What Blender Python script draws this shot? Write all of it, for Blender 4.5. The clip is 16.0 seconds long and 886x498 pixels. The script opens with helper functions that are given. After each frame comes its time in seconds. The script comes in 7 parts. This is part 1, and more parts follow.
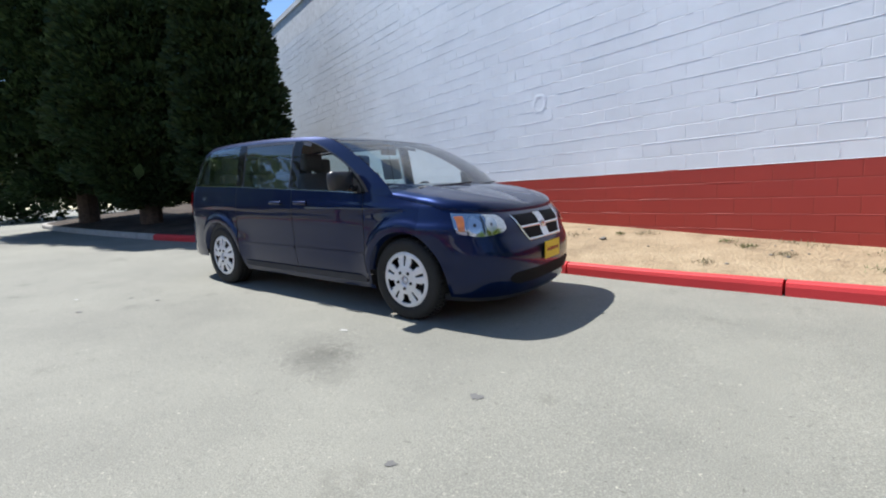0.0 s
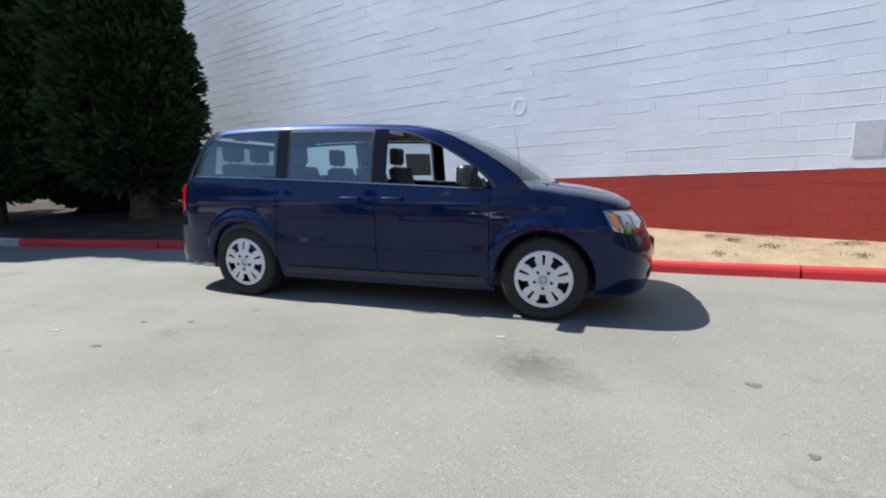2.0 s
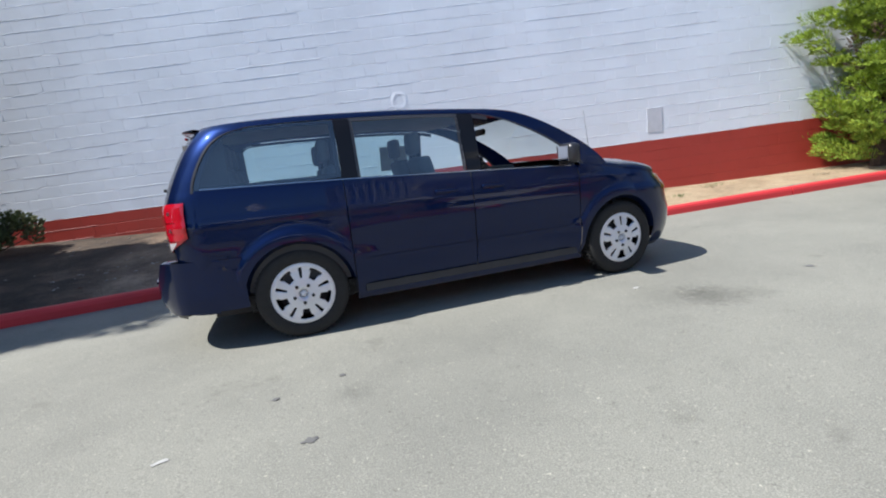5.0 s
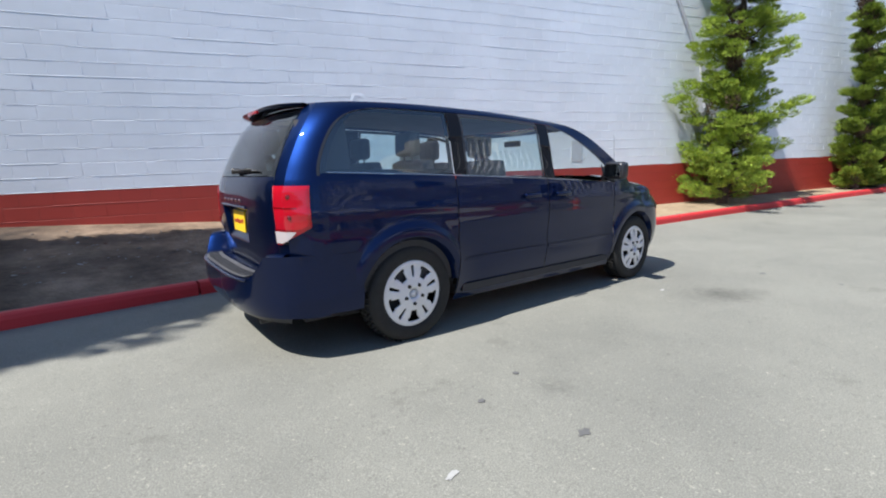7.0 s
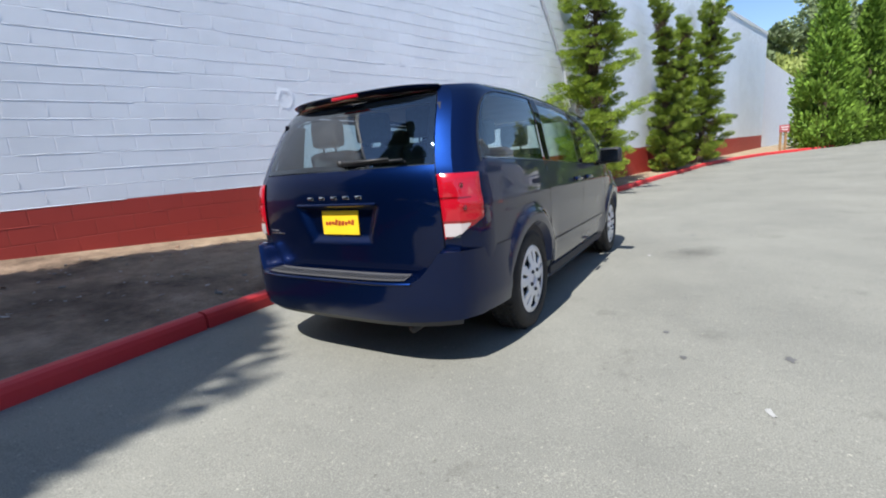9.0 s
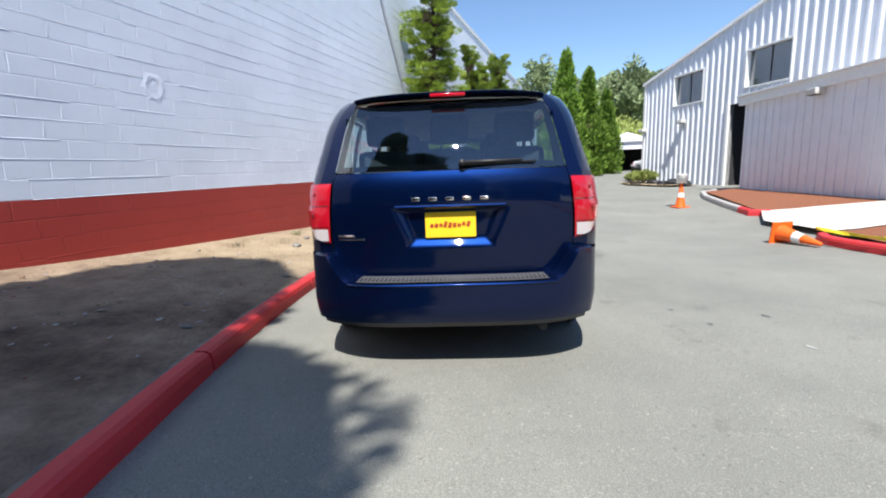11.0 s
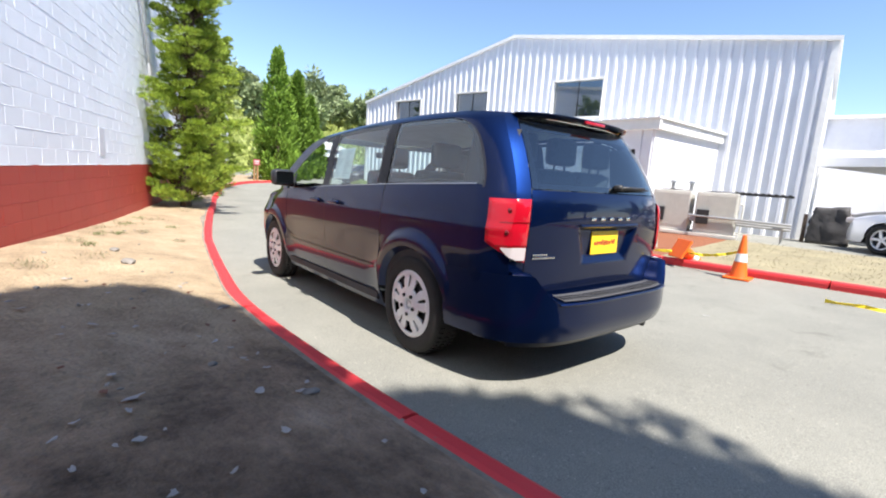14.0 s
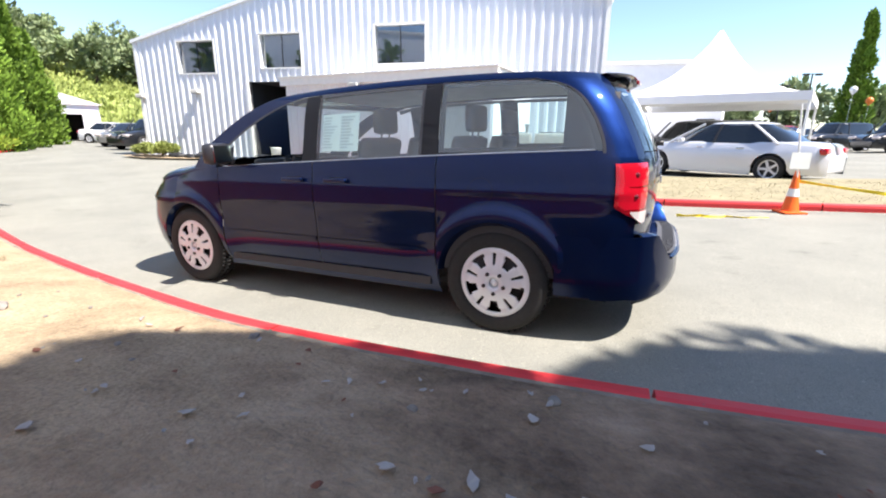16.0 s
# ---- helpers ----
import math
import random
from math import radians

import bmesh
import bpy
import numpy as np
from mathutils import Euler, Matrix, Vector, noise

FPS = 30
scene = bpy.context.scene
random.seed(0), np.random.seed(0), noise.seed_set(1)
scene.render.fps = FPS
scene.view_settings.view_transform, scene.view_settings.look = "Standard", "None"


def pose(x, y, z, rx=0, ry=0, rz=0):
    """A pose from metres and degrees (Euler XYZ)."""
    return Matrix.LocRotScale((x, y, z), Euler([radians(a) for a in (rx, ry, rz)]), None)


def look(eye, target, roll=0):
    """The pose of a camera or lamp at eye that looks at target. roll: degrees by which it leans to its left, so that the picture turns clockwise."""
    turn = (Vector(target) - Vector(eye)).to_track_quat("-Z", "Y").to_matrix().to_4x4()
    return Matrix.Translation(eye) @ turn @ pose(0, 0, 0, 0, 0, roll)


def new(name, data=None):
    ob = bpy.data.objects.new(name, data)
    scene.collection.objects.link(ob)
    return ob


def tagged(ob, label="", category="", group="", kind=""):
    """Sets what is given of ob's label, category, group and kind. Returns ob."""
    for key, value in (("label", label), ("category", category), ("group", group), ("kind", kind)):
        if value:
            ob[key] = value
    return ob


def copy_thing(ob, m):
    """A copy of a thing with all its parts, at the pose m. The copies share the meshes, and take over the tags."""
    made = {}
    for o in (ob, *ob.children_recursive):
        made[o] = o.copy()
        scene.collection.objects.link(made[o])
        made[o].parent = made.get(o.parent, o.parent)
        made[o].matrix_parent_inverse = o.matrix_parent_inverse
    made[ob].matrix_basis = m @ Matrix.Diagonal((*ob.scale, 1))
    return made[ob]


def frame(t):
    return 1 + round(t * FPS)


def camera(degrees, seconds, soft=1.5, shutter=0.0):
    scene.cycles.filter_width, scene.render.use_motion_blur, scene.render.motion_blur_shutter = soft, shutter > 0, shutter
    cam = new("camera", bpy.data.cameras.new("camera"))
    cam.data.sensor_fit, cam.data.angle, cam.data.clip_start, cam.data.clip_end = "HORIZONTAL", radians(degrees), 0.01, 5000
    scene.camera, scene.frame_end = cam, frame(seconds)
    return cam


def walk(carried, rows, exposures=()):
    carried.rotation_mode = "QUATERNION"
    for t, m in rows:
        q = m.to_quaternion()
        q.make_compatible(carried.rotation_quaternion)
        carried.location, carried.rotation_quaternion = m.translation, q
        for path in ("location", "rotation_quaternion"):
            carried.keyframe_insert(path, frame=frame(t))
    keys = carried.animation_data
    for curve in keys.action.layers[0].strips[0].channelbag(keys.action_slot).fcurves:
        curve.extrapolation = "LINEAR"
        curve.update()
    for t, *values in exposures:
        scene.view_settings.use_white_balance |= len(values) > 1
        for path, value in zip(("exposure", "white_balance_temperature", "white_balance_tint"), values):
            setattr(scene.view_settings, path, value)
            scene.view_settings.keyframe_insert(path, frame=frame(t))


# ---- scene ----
# camera and walk
cam = camera(89.4, 16.0, soft=2.0)
PATH = [
    (0.0, 0.0, 0.0, 1.2, 82.26, 3.39, 36.76),
    (0.5, -0.555, -0.279, 1.215, 82.48, 0.72, 34.15),
    (1.0, -1.1, -0.571, 1.236, 82.12, 0.97, 27.84),
    (1.5, -1.676, -0.76, 1.248, 80.23, 2.3, 23.36),
    (2.0, -2.244, -0.924, 1.282, 81.35, 2.03, 17.83),
    (2.5, -2.811, -0.995, 1.287, 79.02, 4.33, 12.87),
    (3.0, -3.348, -0.994, 1.313, 79.68, 4.28, 8.34),
    (3.5, -3.899, -1.009, 1.349, 80.28, 5.67, 2.22),
    (6.0, -6.515, -0.415, 1.428, 79.05, 4.51, -28.33),
    (6.5, -6.943, -0.142, 1.442, 79.83, 2.62, -32.13),
    (7.0, -7.395, 0.143, 1.443, 79.31, 2.09, -37.46),
    (7.5, -7.748, 0.506, 1.437, 78.87, 0.41, -42.58),
    (8.0, -8.139, 0.831, 1.449, 79.11, 2.32, -50.54),
    (8.5, -8.437, 1.245, 1.44, 79.02, 3.94, -55.1),
    (11.0, -9.299, 3.66, 1.416, 79.88, 2.04, -86.84),
    (11.5, -9.298, 4.19, 1.411, 81.39, 1.4, -96.43),
    (12.0, -9.202, 4.692, 1.398, 80.28, 1.45, -101.87),
    (12.5, -9.045, 5.149, 1.419, 80.66, -1.27, -107.48),
    (13.0, -8.898, 5.642, 1.448, 80.05, -1.89, -116.55),
    (13.5, -8.608, 6.097, 1.422, 78.97, -3.67, -121.08),
    (14.0, -8.31, 6.504, 1.444, 80.86, -3.92, -127.1),
    (14.5, -7.97, 6.862, 1.447, 79.2, -3.29, -135.22),
    (15.0, -7.536, 7.092, 1.466, 77.56, -4.52, -140.9),
    (15.5, -7.115, 7.366, 1.510, 77.94, -3.3, -150.0),
    (16.0, -6.635, 7.515, 1.509, 75.45, -0.55, -153.92),
]
walk(cam, [(t, pose(x, y, z, rx, ry, rz)) for t, x, y, z, rx, ry, rz in PATH],
     exposures=[(0, 0.55, 6320, 10), (8.5, 0.56, 6320, 11), (11.0, 0.64, 6320, 11), (12.5, 0.77, 6320, 11), (13.5, 0.95, 6450, 12), (14.5, 1.13, 6700, 13), (16.0, 1.28, 6750, 14)])

# daylight: clear sky, high sun from behind the parked van
SUN_DIR = Vector((-0.535, 0.008, 0.80)).normalized()
world = bpy.data.worlds.new("sky")
scene.world = world
world.use_nodes = True
sky = world.node_tree.nodes.new("ShaderNodeTexSky")
sky.sky_type, sky.sun_disc = "NISHITA", False
sky.dust_density, sky.ozone_density, sky.air_density = 0.0, 4.2, 1.0
sky.sun_elevation = math.asin(SUN_DIR.z)
sky.sun_rotation = math.atan2(SUN_DIR.x, SUN_DIR.y)
background = world.node_tree.nodes["Background"]
world.node_tree.links.new(sky.outputs[0], background.inputs[0])
background.inputs[1].default_value = 0.115
sun = new("sun", bpy.data.lights.new("sun", "SUN"))
sun.data.energy, sun.data.angle, sun.data.color = 5.4, radians(0.53), (1.0, 0.96, 0.90)
sun.matrix_world = look(SUN_DIR * 50, (0, 0, 0))


# ---- materials ----
def make_material(name, color, rough=0.6, metal=0.0, coat=0.0, spec=0.5):
    m = bpy.data.materials.new(name)
    m.use_nodes = True
    b = m.node_tree.nodes["Principled BSDF"]
    b.inputs["Base Color"].default_value = (*color, 1)
    b.inputs["Roughness"].default_value = rough
    b.inputs["Metallic"].default_value = metal
    b.inputs["Coat Weight"].default_value = coat
    b.inputs["Coat Roughness"].default_value = 0.02
    b.inputs["Specular IOR Level"].default_value = spec
    return m


def add_node(m, kind, **inputs):
    n = m.node_tree.nodes.new(kind)
    for key, value in inputs.items():
        n.inputs[key.replace("_", " ")].default_value = value
    return n


def wire(m, a, b):
    m.node_tree.links.new(a, b)


def coordinates(m, scale=(1, 1, 1)):
    geo = add_node(m, "ShaderNodeNewGeometry")
    mapping = add_node(m, "ShaderNodeMapping")
    mapping.inputs["Scale"].default_value = scale
    wire(m, geo.outputs["Position"], mapping.inputs["Vector"])
    return mapping.outputs["Vector"]


def mottle(m, vec, scale, stops, detail=6.0, rough=0.6):
    """A noise at the given scale through a colour ramp; returns the colour output."""
    n = add_node(m, "ShaderNodeTexNoise", Scale=scale, Detail=detail, Roughness=rough)
    wire(m, vec, n.inputs["Vector"])
    ramp = add_node(m, "ShaderNodeValToRGB")
    els = ramp.color_ramp.elements
    while len(els) < len(stops):
        els.new(0.5)
    for e, (p, c) in zip(els, stops):
        e.position, e.color = p, (*c, 1) if len(c) == 3 else c
    wire(m, n.outputs["Fac"], ramp.inputs["Fac"])
    return ramp.outputs["Color"]


def mix_color(m, fac, a, b, mode="MIX"):
    n = m.node_tree.nodes.new("ShaderNodeMix")
    n.data_type, n.blend_type = "RGBA", mode
    for sock, v in ((n.inputs[0], fac), (n.inputs[6], a), (n.inputs[7], b)):
        if isinstance(v, (int, float)):
            sock.default_value = v
        elif isinstance(v, tuple):
            sock.default_value = (*v, 1)
        else:
            wire(m, v, sock)
    return n.outputs[2]


def set_color(m, out):
    wire(m, out, m.node_tree.nodes["Principled BSDF"].inputs["Base Color"])


def add_bump(m, vec, scale, strength, distance=0.01, detail=4.0):
    n = add_node(m, "ShaderNodeTexNoise", Scale=scale, Detail=detail)
    wire(m, vec, n.inputs["Vector"])
    b = add_node(m, "ShaderNodeBump", Strength=strength, Distance=distance)
    wire(m, n.outputs["Fac"], b.inputs["Height"])
    wire(m, b.outputs["Normal"], m.node_tree.nodes["Principled BSDF"].inputs["Normal"])


def random_tint(m, base, amount=0.25):
    """Base colour output made lighter or darker piece by piece."""
    info = add_node(m, "ShaderNodeObjectInfo")
    geo = add_node(m, "ShaderNodeNewGeometry")
    add = add_node(m, "ShaderNodeMath")
    add.operation = "ADD"
    wire(m, info.outputs["Random"], add.inputs[0])
    wire(m, geo.outputs["Random Per Island"], add.inputs[1])
    rng = add_node(m, "ShaderNodeMapRange")
    rng.inputs["From Max"].default_value = 2.0
    rng.inputs["To Min"].default_value, rng.inputs["To Max"].default_value = 1 - amount, 1 + amount
    wire(m, add.outputs[0], rng.inputs["Value"])
    hsv = add_node(m, "ShaderNodeHueSaturation")
    wire(m, rng.outputs["Result"], hsv.inputs["Value"])
    if isinstance(base, tuple):
        hsv.inputs["Color"].default_value = (*base, 1)
    else:
        wire(m, base, hsv.inputs["Color"])
    return hsv.outputs["Color"]


def asphalt_material():
    m = make_material("asphalt", (0.2, 0.2, 0.2), 0.85)
    v = coordinates(m)
    grain = mottle(m, v, 160, [(0.3, (0.156, 0.156, 0.136)), (0.55, (0.234, 0.235, 0.204)), (0.75, (0.36, 0.36, 0.312))], 3)
    patches = mottle(m, v, 0.55, [(0.3, (0.8, 0.8, 0.8)), (0.7, (1.12, 1.11, 1.09))], 8, 0.65)
    c = mix_color(m, 1.0, grain, patches, "MULTIPLY")
    stains = mottle(m, v, 1.7, [(0.60, (1, 1, 1)), (0.72, (0.62, 0.61, 0.6))], 5, 0.7)
    c = mix_color(m, 0.7, c, stains, "MULTIPLY")
    flecks = mottle(m, v, 40, [(0.67, (1, 1, 1)), (0.75, (1.5, 1.48, 1.42))], 2, 0.5)
    c = mix_color(m, 1.0, c, flecks, "MULTIPLY")
    pits = mottle(m, v, 30, [(0.27, (0.62, 0.61, 0.6)), (0.36, (1, 1, 1))], 3, 0.6)
    c = mix_color(m, 0.8, c, pits, "MULTIPLY")
    # oil-darkened patch where cars stop, ragged and broken up
    for cx, cy, size, depth in ((-2.55, 1.86, 0.30, 0.68), (-2.80, 2.02, 0.36, 0.84), (-2.25, 1.72, 0.20, 0.85), (-5.45, 1.70, 0.14, 0.8)):
        gap = add_node(m, "ShaderNodeVectorMath")
        gap.operation = "DISTANCE"
        wire(m, v, gap.inputs[0])
        gap.inputs[1].default_value = (cx, cy, 0.08)
        n = add_node(m, "ShaderNodeTexNoise", Scale=16.0, Detail=7.0, Roughness=0.8)
        wire(m, v, n.inputs["Vector"])
        ragged = add_node(m, "ShaderNodeMath")
        ragged.operation = "MULTIPLY_ADD"
        ragged.inputs[1].default_value = -2.4 * size
        wire(m, n.outputs["Fac"], ragged.inputs[0])
        wire(m, gap.outputs["Value"], ragged.inputs[2])
        fade = add_node(m, "ShaderNodeMapRange")
        fade.inputs["From Min"].default_value, fade.inputs["From Max"].default_value = -0.85 * size, -0.15 * size
        fade.inputs["To Min"].default_value, fade.inputs["To Max"].default_value = depth, 1.0
        wire(m, ragged.outputs[0], fade.inputs["Value"])
        c = mix_color(m, 1.0, c, fade.outputs["Result"], "MULTIPLY")
    set_color(m, c)
    add_bump(m, v, 75, 0.35, 0.006, 4)
    return m


def dirt_material():
    m = make_material("dry_dirt", (0.4, 0.33, 0.22), 0.95)
    v = coordinates(m)
    c = mottle(m, v, 2.2, [(0.25, (0.185, 0.138, 0.090)), (0.5, (0.335, 0.262, 0.174)), (0.75, (0.43, 0.35, 0.245))], 10, 0.7)
    fine = mottle(m, v, 45, [(0.3, (0.6, 0.57, 0.52)), (0.6, (1.15, 1.12, 1.05))], 5, 0.7)
    c = mix_color(m, 0.8, c, fine, "MULTIPLY")
    # browner litter soil with the conifers' shade put in, thinning out along the strip
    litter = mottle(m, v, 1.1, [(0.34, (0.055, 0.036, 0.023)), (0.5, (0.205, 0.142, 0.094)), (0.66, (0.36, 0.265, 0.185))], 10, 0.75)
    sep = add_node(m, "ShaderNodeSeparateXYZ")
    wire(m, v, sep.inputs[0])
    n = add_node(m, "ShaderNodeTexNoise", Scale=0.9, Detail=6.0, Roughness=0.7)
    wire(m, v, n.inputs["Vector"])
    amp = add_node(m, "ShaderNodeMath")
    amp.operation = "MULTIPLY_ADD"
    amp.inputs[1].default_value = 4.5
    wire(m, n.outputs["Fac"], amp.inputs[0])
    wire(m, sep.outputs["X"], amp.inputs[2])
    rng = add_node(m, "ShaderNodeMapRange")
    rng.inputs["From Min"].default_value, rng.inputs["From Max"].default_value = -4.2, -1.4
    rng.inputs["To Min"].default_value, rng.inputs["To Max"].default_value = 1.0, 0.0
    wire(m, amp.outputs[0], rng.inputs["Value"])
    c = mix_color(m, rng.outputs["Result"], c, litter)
    # nearer the trees a darker layer puts their deeper shade into the colour
    shade_soil = mottle(m, v, 1.6, [(0.34, (0.016, 0.011, 0.0075)), (0.5, (0.042, 0.029, 0.020)), (0.68, (0.105, 0.076, 0.052))], 10, 0.75)
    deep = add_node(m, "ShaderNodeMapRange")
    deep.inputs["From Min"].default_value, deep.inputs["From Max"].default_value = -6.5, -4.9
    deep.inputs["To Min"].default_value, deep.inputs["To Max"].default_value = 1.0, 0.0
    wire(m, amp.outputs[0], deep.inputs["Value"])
    set_color(m, mix_color(m, deep.outputs["Result"], c, shade_soil))
    add_bump(m, v, 28, 0.9, 0.03, 8)
    return m


def paint_material(name, color, worn, rough=0.55, amount=0.66, relief=0.25):
    """Masonry paint with weathered spots."""
    m = make_material(name, color, rough)
    v = coordinates(m)
    tone = mottle(m, v, 0.8, [(0.3, tuple(c * 0.93 for c in color)), (0.7, tuple(min(1, c * 1.05) for c in color))], 6)
    spots = mottle(m, v, 9, [(amount, (0, 0, 0)), (amount + 0.08, (1, 1, 1))], 8, 0.7)
    bw = add_node(m, "ShaderNodeRGBToBW")
    wire(m, spots, bw.inputs[0])
    set_color(m, random_tint(m, mix_color(m, bw.outputs[0], tone, worn), 0.035))
    add_bump(m, v, 60, relief, 0.004, 5)
    return m


def plain(name, color, rough=0.5, metal=0.0, coat=0.0, vary=0.12, scale=6.0, bump=0.0):
    m = make_material(name, color, rough, metal, coat)
    v = coordinates(m)
    lo, hi = tuple(c * (1 - vary) for c in color), tuple(min(1, c * (1 + vary)) for c in color)
    set_color(m, mottle(m, v, scale, [(0.3, lo), (0.7, hi)], 6))
    if bump:
        add_bump(m, v, scale * 8, bump, 0.004)
    return m


def glass_material(name, tint, base_gloss=0.05):
    m = bpy.data.materials.new(name)
    m.use_nodes = True
    nt = m.node_tree
    nt.nodes.clear()
    out = nt.nodes.new("ShaderNodeOutputMaterial")
    clear = add_node(m, "ShaderNodeBsdfTransparent", Color=(*tint, 1))
    gloss = add_node(m, "ShaderNodeBsdfGlossy", Color=(1, 1, 1, 1), Roughness=0.004)
    facing = add_node(m, "ShaderNodeLayerWeight", Blend=0.5)
    power = add_node(m, "ShaderNodeMath")
    power.operation = "POWER"
    power.inputs[1].default_value = 5.0
    wire(m, facing.outputs["Facing"], power.inputs[0])
    schlick = add_node(m, "ShaderNodeMath")
    schlick.operation = "MULTIPLY_ADD"
    schlick.inputs[1].default_value, schlick.inputs[2].default_value = 0.93, base_gloss
    wire(m, power.outputs[0], schlick.inputs[0])
    mix = nt.nodes.new("ShaderNodeMixShader")
    wire(m, schlick.outputs[0], mix.inputs[0])
    wire(m, clear.outputs[0], mix.inputs[1])
    wire(m, gloss.outputs[0], mix.inputs[2])
    wire(m, mix.outputs[0], out.inputs["Surface"])
    return m


def leaf_material(name, dark, light, trans=0.25):
    m = make_material(name, light, 0.65, spec=0.25)
    v = coordinates(m)
    c = mottle(m, v, 5.0, [(0.32, dark), (0.68, light)], 6)
    set_color(m, random_tint(m, c, 0.45))
    b = m.node_tree.nodes["Principled BSDF"]
    b.inputs["Transmission Weight"].default_value = 0.0
    b.inputs["Subsurface Weight"].default_value = 0.0
    return m


ASPHALT = asphalt_material()
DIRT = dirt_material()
WHITE_BLOCK = paint_material("white_block_paint", (0.785, 0.835, 0.905), (0.66, 0.67, 0.69), 0.5, 0.74)
RED_BLOCK = paint_material("red_block_paint", (0.37, 0.040, 0.028), (0.14, 0.04, 0.03), 0.55, 0.68)
MORTAR = plain("painted_mortar", (0.79, 0.83, 0.89), 0.7, bump=0.3)
MORTAR_RED = plain("red_painted_mortar", (0.32, 0.045, 0.032), 0.7, bump=0.3)
KERB_RED = paint_material("red_kerb_paint", (0.60, 0.035, 0.04), (0.22, 0.10, 0.09), 0.6, 0.66, 0.5)
CONCRETE = plain("concrete", (0.40, 0.385, 0.36), 0.9, vary=0.2, scale=5, bump=0.5)
OLD_CONCRETE = plain("dirty_old_concrete", (0.20, 0.175, 0.14), 0.95, vary=0.35, scale=7, bump=0.8)
PALE_CONCRETE = plain("pale_concrete", (0.62, 0.59, 0.53), 0.9, vary=0.12, scale=4, bump=0.4)
METAL_WHITE = plain("white_metal_siding", (0.70, 0.72, 0.76), 0.35, vary=0.04, scale=1.5)
STUCCO_WHITE = plain("white_plaster", (0.77, 0.77, 0.80), 0.8, vary=0.04, scale=3, bump=0.3)
TRIM_WHITE = plain("white_trim", (0.80, 0.80, 0.78), 0.5, vary=0.05)
VENT_GREY = plain("grey_vent_paint", (0.56, 0.58, 0.63), 0.6, vary=0.08)
GREY_DOOR = plain("grey_door_paint", (0.34, 0.33, 0.33), 0.5, vary=0.06)
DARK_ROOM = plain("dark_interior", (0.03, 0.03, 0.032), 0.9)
WINDOW_DARK = glass_material("window_glass", (0.6, 0.66, 0.72), 0.16)
BARK = plain("bark", (0.075, 0.052, 0.038), 0.95, vary=0.4, scale=12, bump=0.8)
MULCH = plain("bark_mulch", (0.23, 0.085, 0.04), 0.98, vary=0.45, scale=40, bump=1.0)
DRY_GRASS = plain("dry_grass", (0.25, 0.22, 0.135), 0.95, vary=0.2, scale=2.2, bump=0.1)
HILL_GREEN = plain("hillside_ground", (0.26, 0.29, 0.10), 0.95, vary=0.3, scale=0.5)
# pale blue curtain tone with the panes' sky reflection put into the colour
SKY_BACKING_BLUE = plain("slate_blue_sky_backing", (0.10, 0.135, 0.21), 0.6, vary=0.15, scale=2)
LEAF_JUNIPER = leaf_material("juniper_leaves", (0.07, 0.13, 0.016), (0.36, 0.46, 0.06))
# dark brown that carries the shade within the juniper crowns
SHADE_SPRAYS = leaf_material("brown_shade_sprays", (0.03, 0.022, 0.015), (0.10, 0.065, 0.035))
LEAF_DARK = leaf_material("dark_conifer_leaves", (0.018, 0.035, 0.012), (0.045, 0.075, 0.022))
LEAF_CYPRESS = leaf_material("cypress_leaves", (0.09, 0.17, 0.015), (0.22, 0.35, 0.05))
# greens paled and greyed, with distance haze put into the leaf colour
LEAF_WOODS = leaf_material("hazy_woodland_leaves", (0.19, 0.25, 0.125), (0.33, 0.39, 0.20))
LEAF_HILL = leaf_material("hillside_scrub_leaves", (0.20, 0.25, 0.06), (0.38, 0.42, 0.13))
ORANGE = plain("orange_plastic", (0.85, 0.13, 0.01), 0.5, vary=0.06)
BAND_WHITE = plain("white_reflective_band", (0.8, 0.8, 0.78), 0.4, vary=0.03)
TAPE_YELLOW = plain("yellow_tape", (0.80, 0.62, 0.03), 0.4, vary=0.05)
BLACK_PLASTIC = plain("black_plastic", (0.02, 0.02, 0.021), 0.5, vary=0.1)
STEEL = plain("galvanised_steel", (0.45, 0.45, 0.44), 0.4, 0.8, vary=0.1)
AC_GREY = plain("grey_cabinet_paint", (0.58, 0.57, 0.52), 0.5, vary=0.06)


# ---- mesh helpers ----
def mesh_object(name, verts, faces, mat, parent=None, label="", smooth=False):
    me = bpy.data.meshes.new(name)
    me.from_pydata([tuple(v) for v in verts], [], faces)
    if mat:
        me.materials.append(mat)
    if smooth:
        me.polygons.foreach_set("use_smooth", [True] * len(me.polygons))
    me.update()
    ob = new(name, me)
    if parent:
        ob.parent = parent
    if label:
        ob["label"] = label
    return ob


def part(name, bm, mat, parent=None, label="", smooth=False):
    """Links a bmesh as one mesh object under a thing or a part."""
    me = bpy.data.meshes.new(name)
    bm.to_mesh(me)
    bm.free()
    if mat:
        me.materials.append(mat)
    if smooth:
        me.polygons.foreach_set("use_smooth", [True] * len(me.polygons))
    ob = new(name, me)
    if parent:
        ob.parent = parent
    if label:
        ob["label"] = label
    return ob


def thing(name, m, label, category, group="", kind=""):
    ob = new(name)
    ob.empty_display_size = 0.1
    ob.matrix_world = m
    return tagged(ob, label, category, group, kind)


